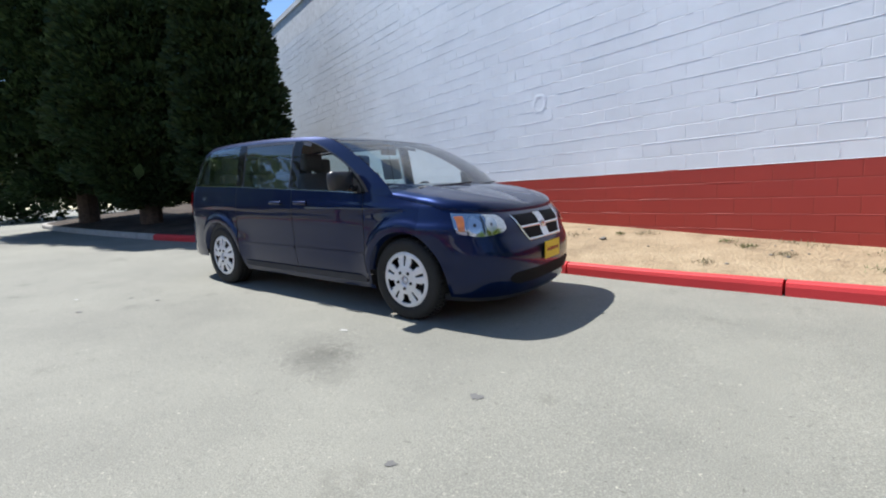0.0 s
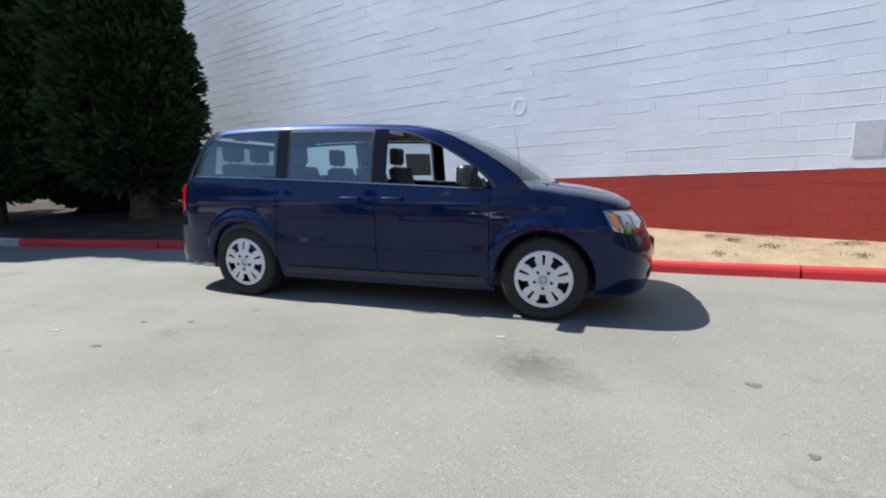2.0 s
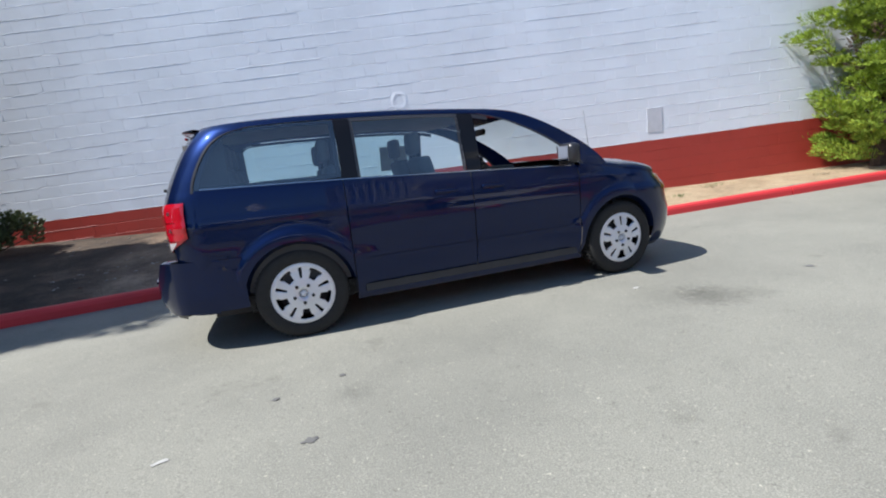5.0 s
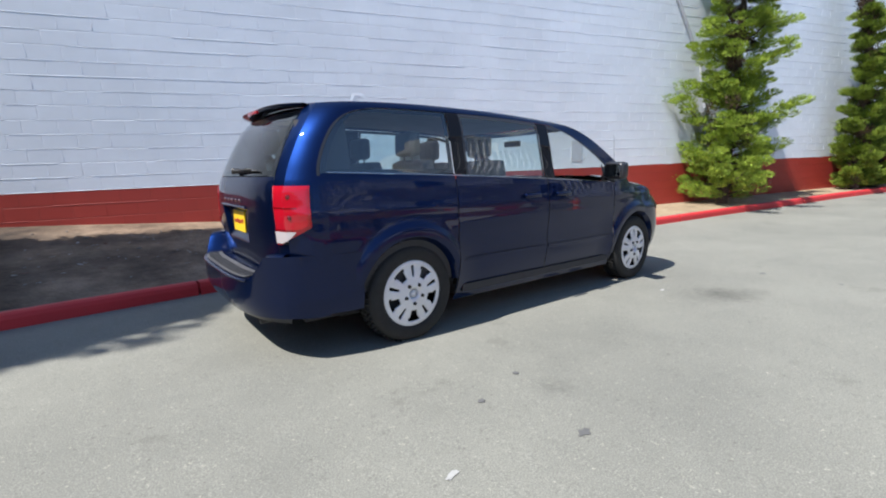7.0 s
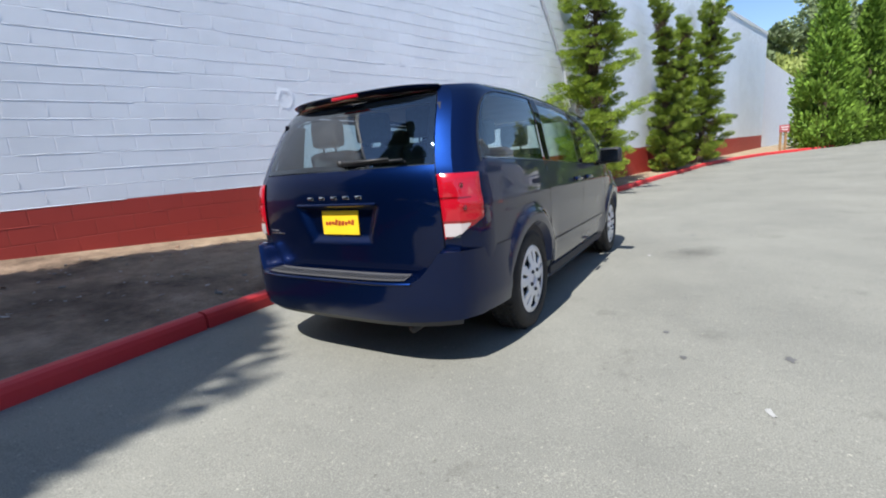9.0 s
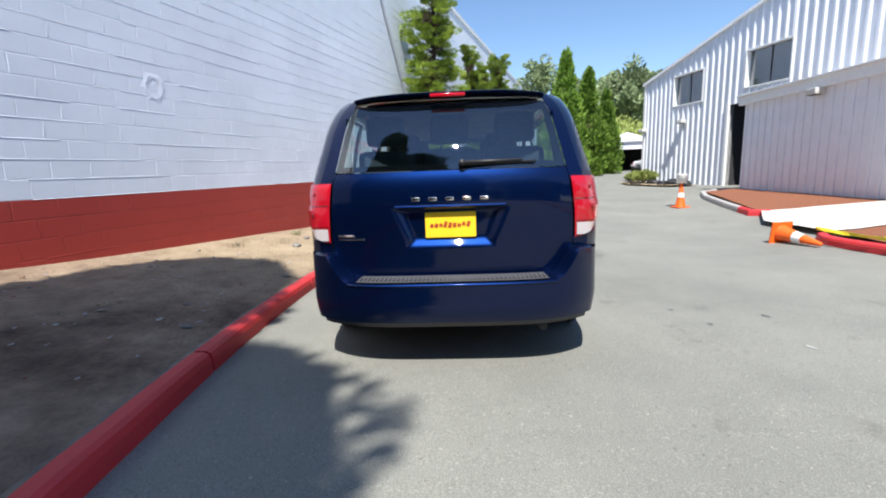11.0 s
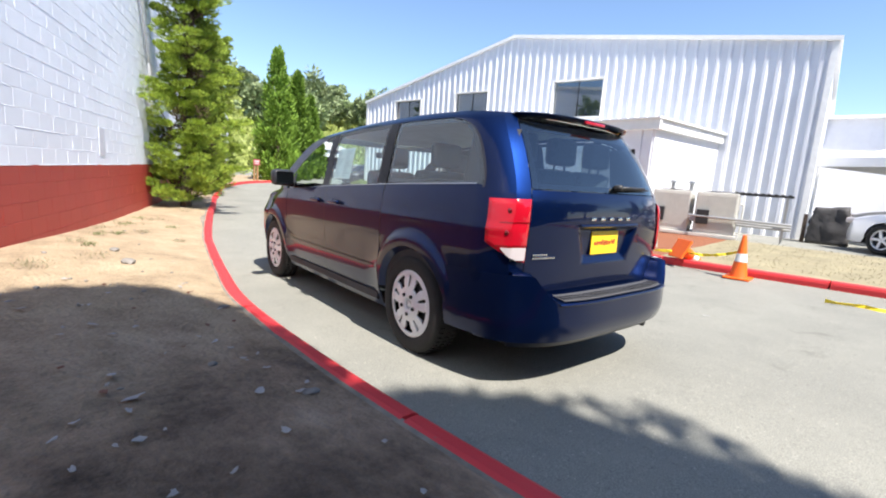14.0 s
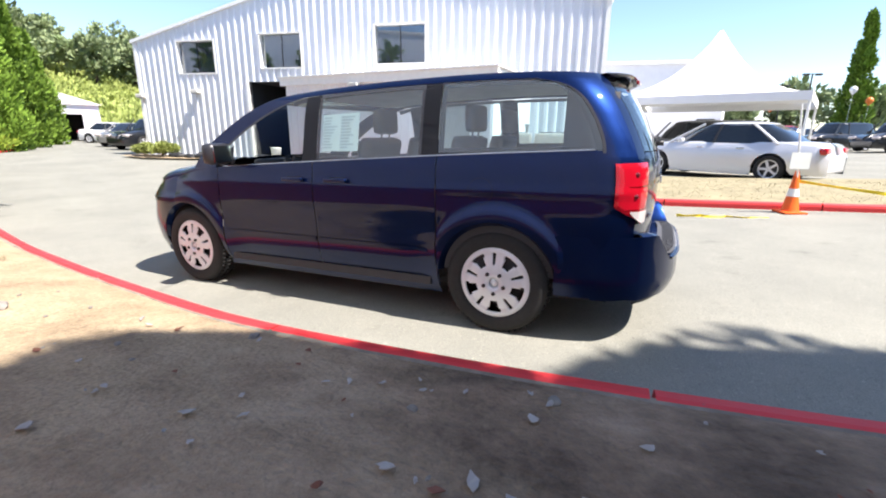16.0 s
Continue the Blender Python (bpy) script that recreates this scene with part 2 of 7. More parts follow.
def box(bm, size, at, bevel=0.0, rot=None):
    m = Matrix.Translation(at) @ (rot.to_4x4() if rot else Matrix()) @ Matrix.Diagonal((*size, 1))
    r = bmesh.ops.create_cube(bm, size=1.0, matrix=m)
    if bevel:
        edges = list({e for v in r["verts"] for e in v.link_edges})
        bmesh.ops.bevel(bm, geom=edges, offset=bevel, segments=2, affect="EDGES", profile=0.6)
    return bm


def boxes(*items, bevel=0.0):
    bm = bmesh.new()
    for size, at in items:
        box(bm, size, at, bevel)
    return bm


def rod(bm, a, b, r0, r1=None, n=8):
    a, b = Vector(a), Vector(b)
    d = b - a
    m = Matrix.Translation((a + b) / 2) @ d.to_track_quat("Z", "Y").to_matrix().to_4x4()
    bmesh.ops.create_cone(bm, cap_ends=True, segments=n, radius1=r0, radius2=r0 if r1 is None else r1, depth=d.length, matrix=m)
    return bm


def lathe(bm, profile, n=32, axis="Z"):
    """Turns a profile of (radius, height) round an axis."""
    rings = []
    for r, h in profile:
        ring = []
        for i in range(n):
            a = 2 * math.pi * i / n
            p = (r * math.cos(a), r * math.sin(a), h)
            if axis == "Y":
                p = (p[0], p[2], p[1])
            ring.append(bm.verts.new(p))
        rings.append(ring)
    for r0, r1 in zip(rings, rings[1:]):
        for i in range(n):
            bm.faces.new((r0[i], r0[(i + 1) % n], r1[(i + 1) % n], r1[i]))
    return bm


def curve_of(points):
    """A smooth function through (x, y) points."""
    xs, ys = [p[0] for p in points], [p[1] for p in points]
    tang = [0.0] * len(xs)
    for i in range(len(xs)):
        j, k = max(0, i - 1), min(len(xs) - 1, i + 1)
        tang[i] = (ys[k] - ys[j]) / (xs[k] - xs[j])

    def f(x):
        if x <= xs[0]:
            return ys[0]
        if x >= xs[-1]:
            return ys[-1]
        i = max(j for j in range(len(xs) - 1) if xs[j] <= x)
        h = xs[i + 1] - xs[i]
        t = (x - xs[i]) / h
        return ((2 * t ** 3 - 3 * t * t + 1) * ys[i] + (t ** 3 - 2 * t * t + t) * h * tang[i]
                + (3 * t * t - 2 * t ** 3) * ys[i + 1] + (t ** 3 - t * t) * h * tang[i + 1])
    return f


# ---- ground, kerbs, walls ----
road_profile = curve_of([(-60, 1.3), (-40, 1.0), (-20, 0.6), (-12, 0.37), (-8, 0.235), (-5.7, 0.16), (-2.6, 0.066), (-1, 0.04),
                         (1.5, 0.06), (5, 0.10), (10, 0.16), (20, 0.28), (40, 0.5), (80, 0.8)])
kerb_line = curve_of([(-24, 6.2), (-22.5, 4.6), (-20, 4.1), (-16, 4.1), (-12, 4.4), (-10.5, 4.68), (-9.5, 4.9), (-8, 5.14), (-6.5, 5.34), (-5, 5.45), (-4, 5.46),
                      (-3, 5.37), (-2, 5.26), (-1, 5.14), (0, 5.02), (1, 4.85), (2.2, 4.63), (4.1, 4.26), (6, 3.85), (8.5, 3.35),
                      (11, 2.75), (14.4, 1.95), (17, 0.95), (20, -0.6), (21.5, -2.0), (23.5, -4.4), (26, -7.0), (28.5, -9.2)])
wall_base = curve_of([(-24, 1.25), (-14, 1.0), (-8.6, 0.80), (-6, 0.66), (-4, 0.53), (-2, 0.44), (0, 0.34), (2, 0.28), (6, 0.27), (30, 0.45)])


def wall_y(x):
    return 6.76 - 0.26 * x


def far_side(y):
    """The yard rises a little beyond the other kerb."""
    t = min(1.0, max(0.0, (-1.0 - y) / 5.0))
    return 0.16 * t * t * (3 - 2 * t)


def road_z(x, y):
    base = road_profile(x)
    if y < -1.0:
        level = 0.22 + 0.0018 * abs(x)
        t = min(1.0, (-1.0 - y) / 4.0)
        base += (max(base, level) - base) * t + far_side(y)
    return base


def ground_sheet():
    xs = sorted({-600, -300, -150, -100, -80, *range(-60, -16, 4), *[v * 0.5 for v in range(-32, 60)], *range(30, 62, 4), 80, 100, 150, 300, 600})
    ys = sorted({-600, -300, -150, -100, *range(-60, -12, 4), *[v * 0.5 for v in range(-24, 24)], *range(12, 40, 4), 60, 100, 150, 300, 600})
    verts = [(x, y, road_z(x, y)) for x in xs for y in ys]
    n = len(ys)
    faces = [(i * n + j, (i + 1) * n + j, (i + 1) * n + j + 1, i * n + j + 1) for i in range(len(xs) - 1) for j in range(n - 1)]
    g = mesh_object("ground", verts, faces, ASPHALT, smooth=True)
    return tagged(g, "sun-bleached grey asphalt yard, worn and stained", "asphalt", kind="structure")


ground_sheet()


def strip_z(x, u):
    """Height of the dirt strip, u from 0 at the kerb to 1 at the block wall."""
    k = road_profile(x) + 0.125
    w = wall_base(x)
    lump = 0.035 * noise.noise(Vector((x * 0.9, u * 3.0, 1.3))) * min(1, 6 * u) * min(1, 6 * (1 - u))
    return k + (w - k) * (u ** 0.8) + lump


def dirt_strip():
    xs = [-24 + 0.2 * i for i in range(0, 276)]
    nu = 26
    verts = []
    for x in xs:
        y0, y1 = kerb_line(x) + 0.13, max(wall_y(max(x, -14.0)) + 0.05, kerb_line(x) + 0.4)
        for j in range(nu):
            u = j / (nu - 1)
            verts.append((x, y0 + (y1 - y0) * u, strip_z(x, u)))
    faces = [(i * nu + j, (i + 1) * nu + j, (i + 1) * nu + j + 1, i * nu + j + 1) for i in range(len(xs) - 1) for j in range(nu - 1)]
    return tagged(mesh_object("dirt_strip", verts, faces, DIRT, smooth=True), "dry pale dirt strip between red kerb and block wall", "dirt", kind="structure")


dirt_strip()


def kerb_stone(points, parent, mat):
    """One length of kerb along points (x, y, road z), with a rounded top."""
    section = [(-0.005, -0.06), (0.0, 0.085), (0.012, 0.122), (0.04, 0.138), (0.10, 0.140), (0.135, 0.13), (0.15, -0.05)]
    verts, faces = [], []
    n = len(section)
    for i, p in enumerate(points):
        a, b = points[max(0, i - 1)], points[min(len(points) - 1, i + 1)]
        d = Vector((b[0] - a[0], b[1] - a[1], 0)).normalized()
        side = Vector((-d.y, d.x, 0))
        wob = 0.006 * noise.noise(Vector((p[0] * 2.1, p[1] * 2.1, 7)))
        for o, h in section:
            q = Vector(p) + side * (o + wob)
            verts.append((q.x, q.y, p[2] + h + 0.5 * wob))
    for i in range(len(points) - 1):
        for j in range(n - 1):
            faces.append((i * n + j, (i + 1) * n + j, (i + 1) * n + j + 1, i * n + j + 1))
    faces += [tuple(range(n)), tuple(range((len(points) - 1) * n, len(points) * n))[::-1]]
    return mesh_object("kerb_stone", verts, faces, mat, parent, smooth=False)


def kerb(name, line, breaks, red_from, label, gap=0.012):
    """A kerb of stones along line(s); breaks are the joints."""
    k = thing(name, Matrix(), label, "kerb", kind="structure")
    for a, b in zip(breaks, breaks[1:]):
        steps = max(4, int((b - a) / 0.25))
        pts = [line(a + gap + (b - a - 2 * gap) * i / steps) for i in range(steps + 1)]
        kerb_stone(pts, k, KERB_RED if a >= red_from else CONCRETE)
    return k


def main_kerb_at(x):
    return (x, kerb_line(x), road_profile(x))


def kerb_back():
    """Bare concrete behind the painted stones, sunk into the dirt."""
    xs = [-23.8 + 0.25 * i for i in range(208)]
    verts, faces = [], []
    for x in xs:
        w = 0.05 * noise.noise(Vector((x * 1.7, 3, 0)))
        for o, h in ((0.11, 0.133), (0.15, 0.131), (0.25 + w, 0.128), (0.28 + w, 0.05)):
            verts.append((x, kerb_line(x) + o, road_profile(x) + h))
    for i in range(len(xs) - 1):
        faces += [(4 * i + j, 4 * i + j + 1, 4 * i + j + 5, 4 * i + j + 4) for j in range(3)]
    return tagged(mesh_object("kerb_footing", verts, faces, OLD_CONCRETE), "bare concrete edge behind the kerb", "kerb", kind="structure")


kerb_back()
kerb("kerb_by_wall", main_kerb_at, [-23.9, -21, -18, -15, -12.1, -9.4, -6.7, -4.45, -2.1, 0.05, 2.3, 4.6, 6.9, 9.3, 11.7, 14.1, 16.9, 19.6, 21.4, 23.1, 24.8, 26.6, 28.3],
     -12.2, "red-painted concrete kerb, worn and chipped")


def other_kerb_at(x):
    return (-x, -1.58 + 0.06 * (2 - x) - 0.45 * max(0, 2.7 - x) ** 2, road_z(-x, -1.6) - 0.005)


kerb("kerb_by_yard", other_kerb_at, [1.9, 4.3, 6.7, 9.1, 11.5, 14, 17, 20], -1, "red-painted kerb along the yard's dry grass")


def block_wall():
    """Painted concrete blocks in running bond, each with its own edges, before a mortar core."""
    holder = thing("wall_block", Matrix(), "tall concrete block wall, painted white above a red band", "wall", kind="structure")
    x0 = -18.704
    along = Vector((1, -0.26, 0)).normalized()
    inward = Vector((-along.y, along.x, 0))       # away from the yard
    start = Vector((x0, wall_y(x0), 0))
    top, run = 7.75, (29.4 - x0) / along.x
    # core, set back behind the block faces
    for name, z0, z1, mat in (("mortar_core", 1.26, top, MORTAR), ("mortar_core", -0.6, 1.26, MORTAR_RED)):
        vs = []
        for s, d in ((0, 0.0014), (run, 0.0014), (run, 0.4), (0, 0.4)):
            p = start + along * s + inward * d
            vs += [(p.x, p.y, z0), (p.x, p.y, z1)]
        mesh_object(name, vs, [(0, 2, 3, 1), (2, 4, 5, 3), (4, 6, 7, 5), (6, 0, 1, 7), (1, 3, 5, 7)], mat, holder)
    rng = random.Random(5)
    bw, bh, j = 0.405, 0.2025, 0.009

    def block_mesh(w, h):
        b = 0.003
        vs = [(-w / 2, 0.0020, -h / 2), (w / 2, 0.0020, -h / 2), (w / 2, 0.0020, h / 2), (-w / 2, 0.0020, h / 2),
              (-w / 2 + b, 0, -h / 2 + b), (w / 2 - b, 0, -h / 2 + b), (w / 2 - b, 0, h / 2 - b), (-w / 2 + b, 0, h / 2 - b)]
        return vs, [(4, 5, 6, 7), (0, 1, 5, 4), (1, 2, 6, 5), (2, 3, 7, 6), (3, 0, 4, 7)]

    vs0, fs0 = block_mesh(bw - j, bh - j)
    shared = {}
    for key, mat in (("white", WHITE_BLOCK), ("red", RED_BLOCK)):
        me = bpy.data.meshes.new("block")
        me.from_pydata(vs0, [], fs0)
        me.materials.append(mat)
        shared[key] = me
    turn = Matrix(((along.x, inward.x, 0), (along.y, inward.y, 0), (0, 0, 1))).to_4x4()
    rest = {"white": ([], []), "red": ([], [])}
    made = 0
    rows = range(-1, 33)
    for r in rows:
        z = 0.045 + r * bh + bh / 2
        key = "red" if z < 1.26 else "white"
        for c in range(int(run / bw) + 1):
            s = (c + (0.5 if r % 2 else 0.0)) * bw + bw / 2
            if s > run - 0.1:
                continue
            p = start + along * s
            if z < wall_base(p.x) - 0.22:
                continue
            proud = 0.0003 * rng.uniform(-1, 1)
            m = Matrix.Translation(p + inward * proud + Vector((0, 0, z))) @ turn @ pose(0, 0, 0, 0, 0.08 * rng.uniform(-1, 1), 0.05 * rng.uniform(-1, 1))
            if made < 300 and -3.6 < p.x < 3.4 and z < 3.2:
                ob = new("block", shared[key])
                ob.parent, ob.matrix_local = holder, m
                made += 1
            else:
                V, F = rest[key]
                k = len(V)
                V += [m @ Vector(v) for v in vs0]
                F += [tuple(k + i for i in f) for f in fs0]
    for key, mat in (("white", WHITE_BLOCK), ("red", RED_BLOCK)):
        ob = mesh_object("blocks", *rest[key], mat, holder)
        tagged(ob, "painted concrete blocks of the wall", kind="stuff")
    # mortar squeezed out of some joints, standing a little proud
    for key, mat, r0, r1, count in (("white", MORTAR, 6, 34, 3000), ("red", RED_BLOCK, 1, 6, 220)):
        V, F = [], []
        for i in range(count):
            r = rng.randrange(r0, r1)
            z = 0.045 + r * bh
            s = rng.uniform(0.3, run * 0.7)
            if rng.random() < 0.58:
                w, h = rng.choice((0.2, 0.4, 0.8, 1.2, 1.6)) * rng.uniform(0.5, 1), rng.uniform(0.007, 0.012)
            else:
                w, h = 0.007, 0.19
                s = (round(s / bw) + (0.5 if r % 2 else 0)) * bw
                z += bh / 2
            d = rng.uniform(0.0010, 0.0034)
            k = len(V)
            for ds, dz, dd in ((-w / 2, -h / 2, 0.004), (w / 2, -h / 2, 0.004), (w / 2, h / 2, 0.004), (-w / 2, h / 2, 0.004),
                               (-w / 2, -h / 3, -d), (w / 2, -h / 3, -d), (w / 2, -h / 6, -d), (-w / 2, -h / 6, -d)):
                q = start + along * (s + ds) + inward * dd
                V.append((q.x, q.y, z + dz))
            F += [tuple(k + n for n in f) for f in ((4, 5, 6, 7), (0, 1, 5, 4), (1, 2, 6, 5), (2, 3, 7, 6), (3, 0, 4, 7))]
        tagged(mesh_object("mortar_beads", V, F, mat, holder), "raised mortar along the joints", kind="stuff")

    def on_wall(x, z, d=0.0):
        q = Vector((x, wall_y(x), z)) - inward * d
        return q

    # bricked-up vent, a patched hole, a hairline gap and a rod added for a slanting shadow
    def plate_on(name, x0, x1, z0, z1, d, mat, label):
        vs = [on_wall(x, z, dd) for dd in (-0.02, d) for x, z in ((x0, z0), (x1, z0), (x1, z1), (x0, z1))]
        return mesh_object(name, vs, [(4, 5, 6, 7), (0, 1, 5, 4), (1, 2, 6, 5), (2, 3, 7, 6), (3, 0, 4, 7)], mat, holder, label)
    plate_on("vent_cover", 1.06, 1.35, 1.41, 1.86, 0.008, VENT_GREY, "grey painted vent cover flush in the wall")
    V, F = [], []
    for i in range(26):
        a = 2 * math.pi * i / 26
        for rr, d in ((0.19 + 0.025 * rng.uniform(-1, 1), 0.0005), (0.14 + 0.015 * rng.uniform(-1, 1), 0.005), (0.09 + 0.015 * rng.uniform(-1, 1), 0.002)):
            V.append(on_wall(-3.48 + rr * math.cos(a) * 0.85, 2.58 + rr * math.sin(a), d))
    for i in range(26):
        n = (i + 1) % 26
        F += [(3 * i, 3 * n, 3 * n + 1, 3 * i + 1), (3 * i + 1, 3 * n + 1, 3 * n + 2, 3 * i + 2)]
    mesh_object("patched_hole", V, F, WHITE_BLOCK, holder, "rough mortar ring of a patched hole")
    # grey rod in place of the dark slanting shadow line on the wall
    bm = bmesh.new()
    pts = [on_wall(x, z, 0.05) for x, z in ((3.2, 6.2), (3.8, 5.2), (4.35, 4.3), (4.75, 3.6), (5.0, 2.6))]
    for a, b in zip(pts, pts[1:]):
        rod(bm, a, b, 0.035, None, 8)
    part("shadow_line_rod", bm, VENT_GREY, holder, "grey slanting rod standing in for a shadow line")
    return holder


# ---- metal building across the yard ----
def facade_y(x):
    return -8.27 + 0.225 * x


def metal_building():
    hall = thing("metal_hall", Matrix(), "white ribbed metal industrial hall with dark upper windows", "building", kind="structure")
    c, s = 1 / math.hypot(1, 0.225), 0.225 / math.hypot(1, 0.225)
    ux, inn = Vector((c, s, 0)), Vector((s, -c, 0))
    x_l, x_r, x_m = -4.4, 14.05, 5.4

    def top(x):
        return 5.72 + (7.12 - 5.72) * (x - x_l) / (x_m - x_l) if x < x_m else 7.12 - (7.12 - 5.05) * (x - x_m) / (x_r - x_m)

    openings = [(10.3, 12.0, 3.80, 5.02), (6.50, 8.22, 3.93, 5.16), (1.66, 3.54, 3.98, 5.30), (6.5, 8.87, -1, 3.42)]
    prof = []
    x = x_l
    while x < x_r:
        for dx, d in ((0, 0.0), (0.17, 0.0), (0.20, -0.045), (0.265, -0.045), (0.295, 0.0)):
            prof.append((x + dx, d))
        x += 0.305
    for o in openings:
        prof += [(o[0], 0.0), (o[1], 0.0)]
    prof = sorted(p for p in set(prof) if x_l <= p[0] <= x_r) + [(x_r, 0.0)]
    V, F = [], []
    for (xa, da), (xb, db) in zip(prof, prof[1:]):
        if xb - xa < 1e-5:
            continue
        xm = (xa + xb) / 2
        spans = [(0.2, None)]
        for o in openings:
            if o[0] <= xm <= o[1]:
                spans = [(o[3], None)] + ([(0.2, o[2])] if o[2] > 0.2 else [])
                if (o[0], o[2]) == (6.50, 3.93):
                    spans = [(5.16, None), (3.42, 3.93)] if xm > 6.5 else [(5.16, None), (0.2, 3.93)]
                break
        for z0, z1 in spans:
            k = len(V)
            for x, d in ((xa, da), (xb, db)):
                p = Vector((x, facade_y(x), 0)) + inn * d
                V += [(p.x, p.y, z0), (p.x, p.y, top(x) if z1 is None else z1)]
            F.append((k, k + 2, k + 3, k + 1))
    mesh_object("ribbed_wall", V, F, METAL_WHITE, hall)

    def at(x, d, z):
        p = Vector((x, facade_y(x), 0)) + inn * d
        return Vector((p.x, p.y, z))

    def slab(name, corners, mat, parent=hall, thick=0.06, push=0.0, label=""):
        """A plate on the facade from (x, z) corners."""
        n = len(corners)
        vs = [at(x, push, z) for x, z in corners] + [at(x, push + thick, z) for x, z in corners]
        fs = [tuple(range(n)), tuple(range(2 * n - 1, n - 1, -1))] + [(i, (i + 1) % n, n + (i + 1) % n, n + i) for i in range(n)]
        ob = mesh_object(name, vs, fs, mat, parent, label)
        bm = bmesh.new()
        bm.from_mesh(ob.data)
        bmesh.ops.recalc_face_normals(bm, faces=bm.faces)
        bm.to_mesh(ob.data)
        bm.free()
        return ob

    for a, b, z0, z1 in openings[:3]:
        slab("window_backing", [(a, z0), (b, z0), (b, z1), (a, z1)], SKY_BACKING_BLUE, push=0.3, thick=0.02)
        w = slab("window_frame", [(a - 0.05, z0 - 0.05), (b + 0.05, z0 - 0.05), (b + 0.05, z0), (a - 0.05, z0)], TRIM_WHITE, push=-0.06, thick=0.3)
        slab("jamb", [(a - 0.05, z0), (a, z0), (a, z1), (a - 0.05, z1)], TRIM_WHITE, w, 0.3, -0.06)
        slab("jamb", [(b, z0), (b + 0.05, z0), (b + 0.05, z1), (b, z1)], TRIM_WHITE, w, 0.3, -0.06)
        slab("head", [(a - 0.05, z1), (b + 0.05, z1), (b + 0.05, z1 + 0.05), (a - 0.05, z1 + 0.05)], TRIM_WHITE, w, 0.3, -0.06)
        n = 2
        for i in range(n):
            p0, p1 = a + (b - a) * i / n, a + (b - a) * (i + 1) / n
            slab("pane", [(p0 + 0.012, z0), (p1 - 0.012, z0), (p1 - 0.012, z1), (p0 + 0.012, z1)], WINDOW_DARK, w, 0.01, 0.12)
            if i:
                slab("glazing_bar", [(p0 - 0.012, z0), (p0 + 0.012, z0), (p0 + 0.012, z1), (p0 - 0.012, z1)], DARK_ROOM, w, 0.04, 0.10)
    # open doorway with a room behind, its shade put into near-black walls
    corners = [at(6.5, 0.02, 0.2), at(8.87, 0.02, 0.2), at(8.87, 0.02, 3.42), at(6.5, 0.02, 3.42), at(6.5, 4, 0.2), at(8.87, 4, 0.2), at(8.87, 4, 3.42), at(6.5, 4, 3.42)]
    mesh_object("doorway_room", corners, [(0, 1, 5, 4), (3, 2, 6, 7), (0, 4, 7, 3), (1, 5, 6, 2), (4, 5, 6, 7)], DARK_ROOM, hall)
    slab("door_jamb", [(8.87, 0.2), (8.97, 0.2), (8.97, 3.5), (8.87, 3.5)], TRIM_WHITE, thick=0.25, push=-0.08)
    # other sides and roof
    deep = 22.0
    vs = [at(x_l, 0.05, 0.1), at(x_l, 0.05, top(x_l)), at(x_l, deep, 0.1), at(x_l, deep, top(x_l)),
          at(x_r, 0.05, 0.1), at(x_r, 0.05, top(x_r)), at(x_r, deep, 0.1), at(x_r, deep, top(x_r)), at(x_m, deep, 7.12)]
    mesh_object("end_wall", vs, [(0, 2, 3, 1), (4, 5, 7, 6), (2, 6, 7, 8, 3)], METAL_WHITE, hall)
    ov = 0.12
    for a, b in ((x_l - ov, x_m), (x_m, x_r + ov)):
        za, zb = top(max(a, x_l)) - (0.02 if a < x_l else 0), top(min(b, x_r)) - (0.03 if b > x_r else 0)
        vs = [at(a, -ov, za), at(b, -ov, zb), at(b, deep, zb), at(a, deep, za)]
        vs += [v + Vector((0, 0, 0.12)) for v in vs]
        mesh_object("roof", vs, [(3, 2, 1, 0), (4, 5, 6, 7), (0, 1, 5, 4), (1, 2, 6, 5), (2, 3, 7, 6), (3, 0, 4, 7)], TRIM_WHITE, hall)
    slab("corner_trim", [(x_l - 0.06, 0.2), (x_l + 0.08, 0.2), (x_l + 0.08, 5.72), (x_l - 0.06, 5.7)], TRIM_WHITE, push=-0.07, thick=0.12)
    slab("corner_trim", [(x_r - 0.08, 0.2), (x_r + 0.06, 0.2), (x_r + 0.06, 5.0), (x_r - 0.08, 5.05)], TRIM_WHITE, push=-0.07, thick=0.12)
    return hall


metal_building()


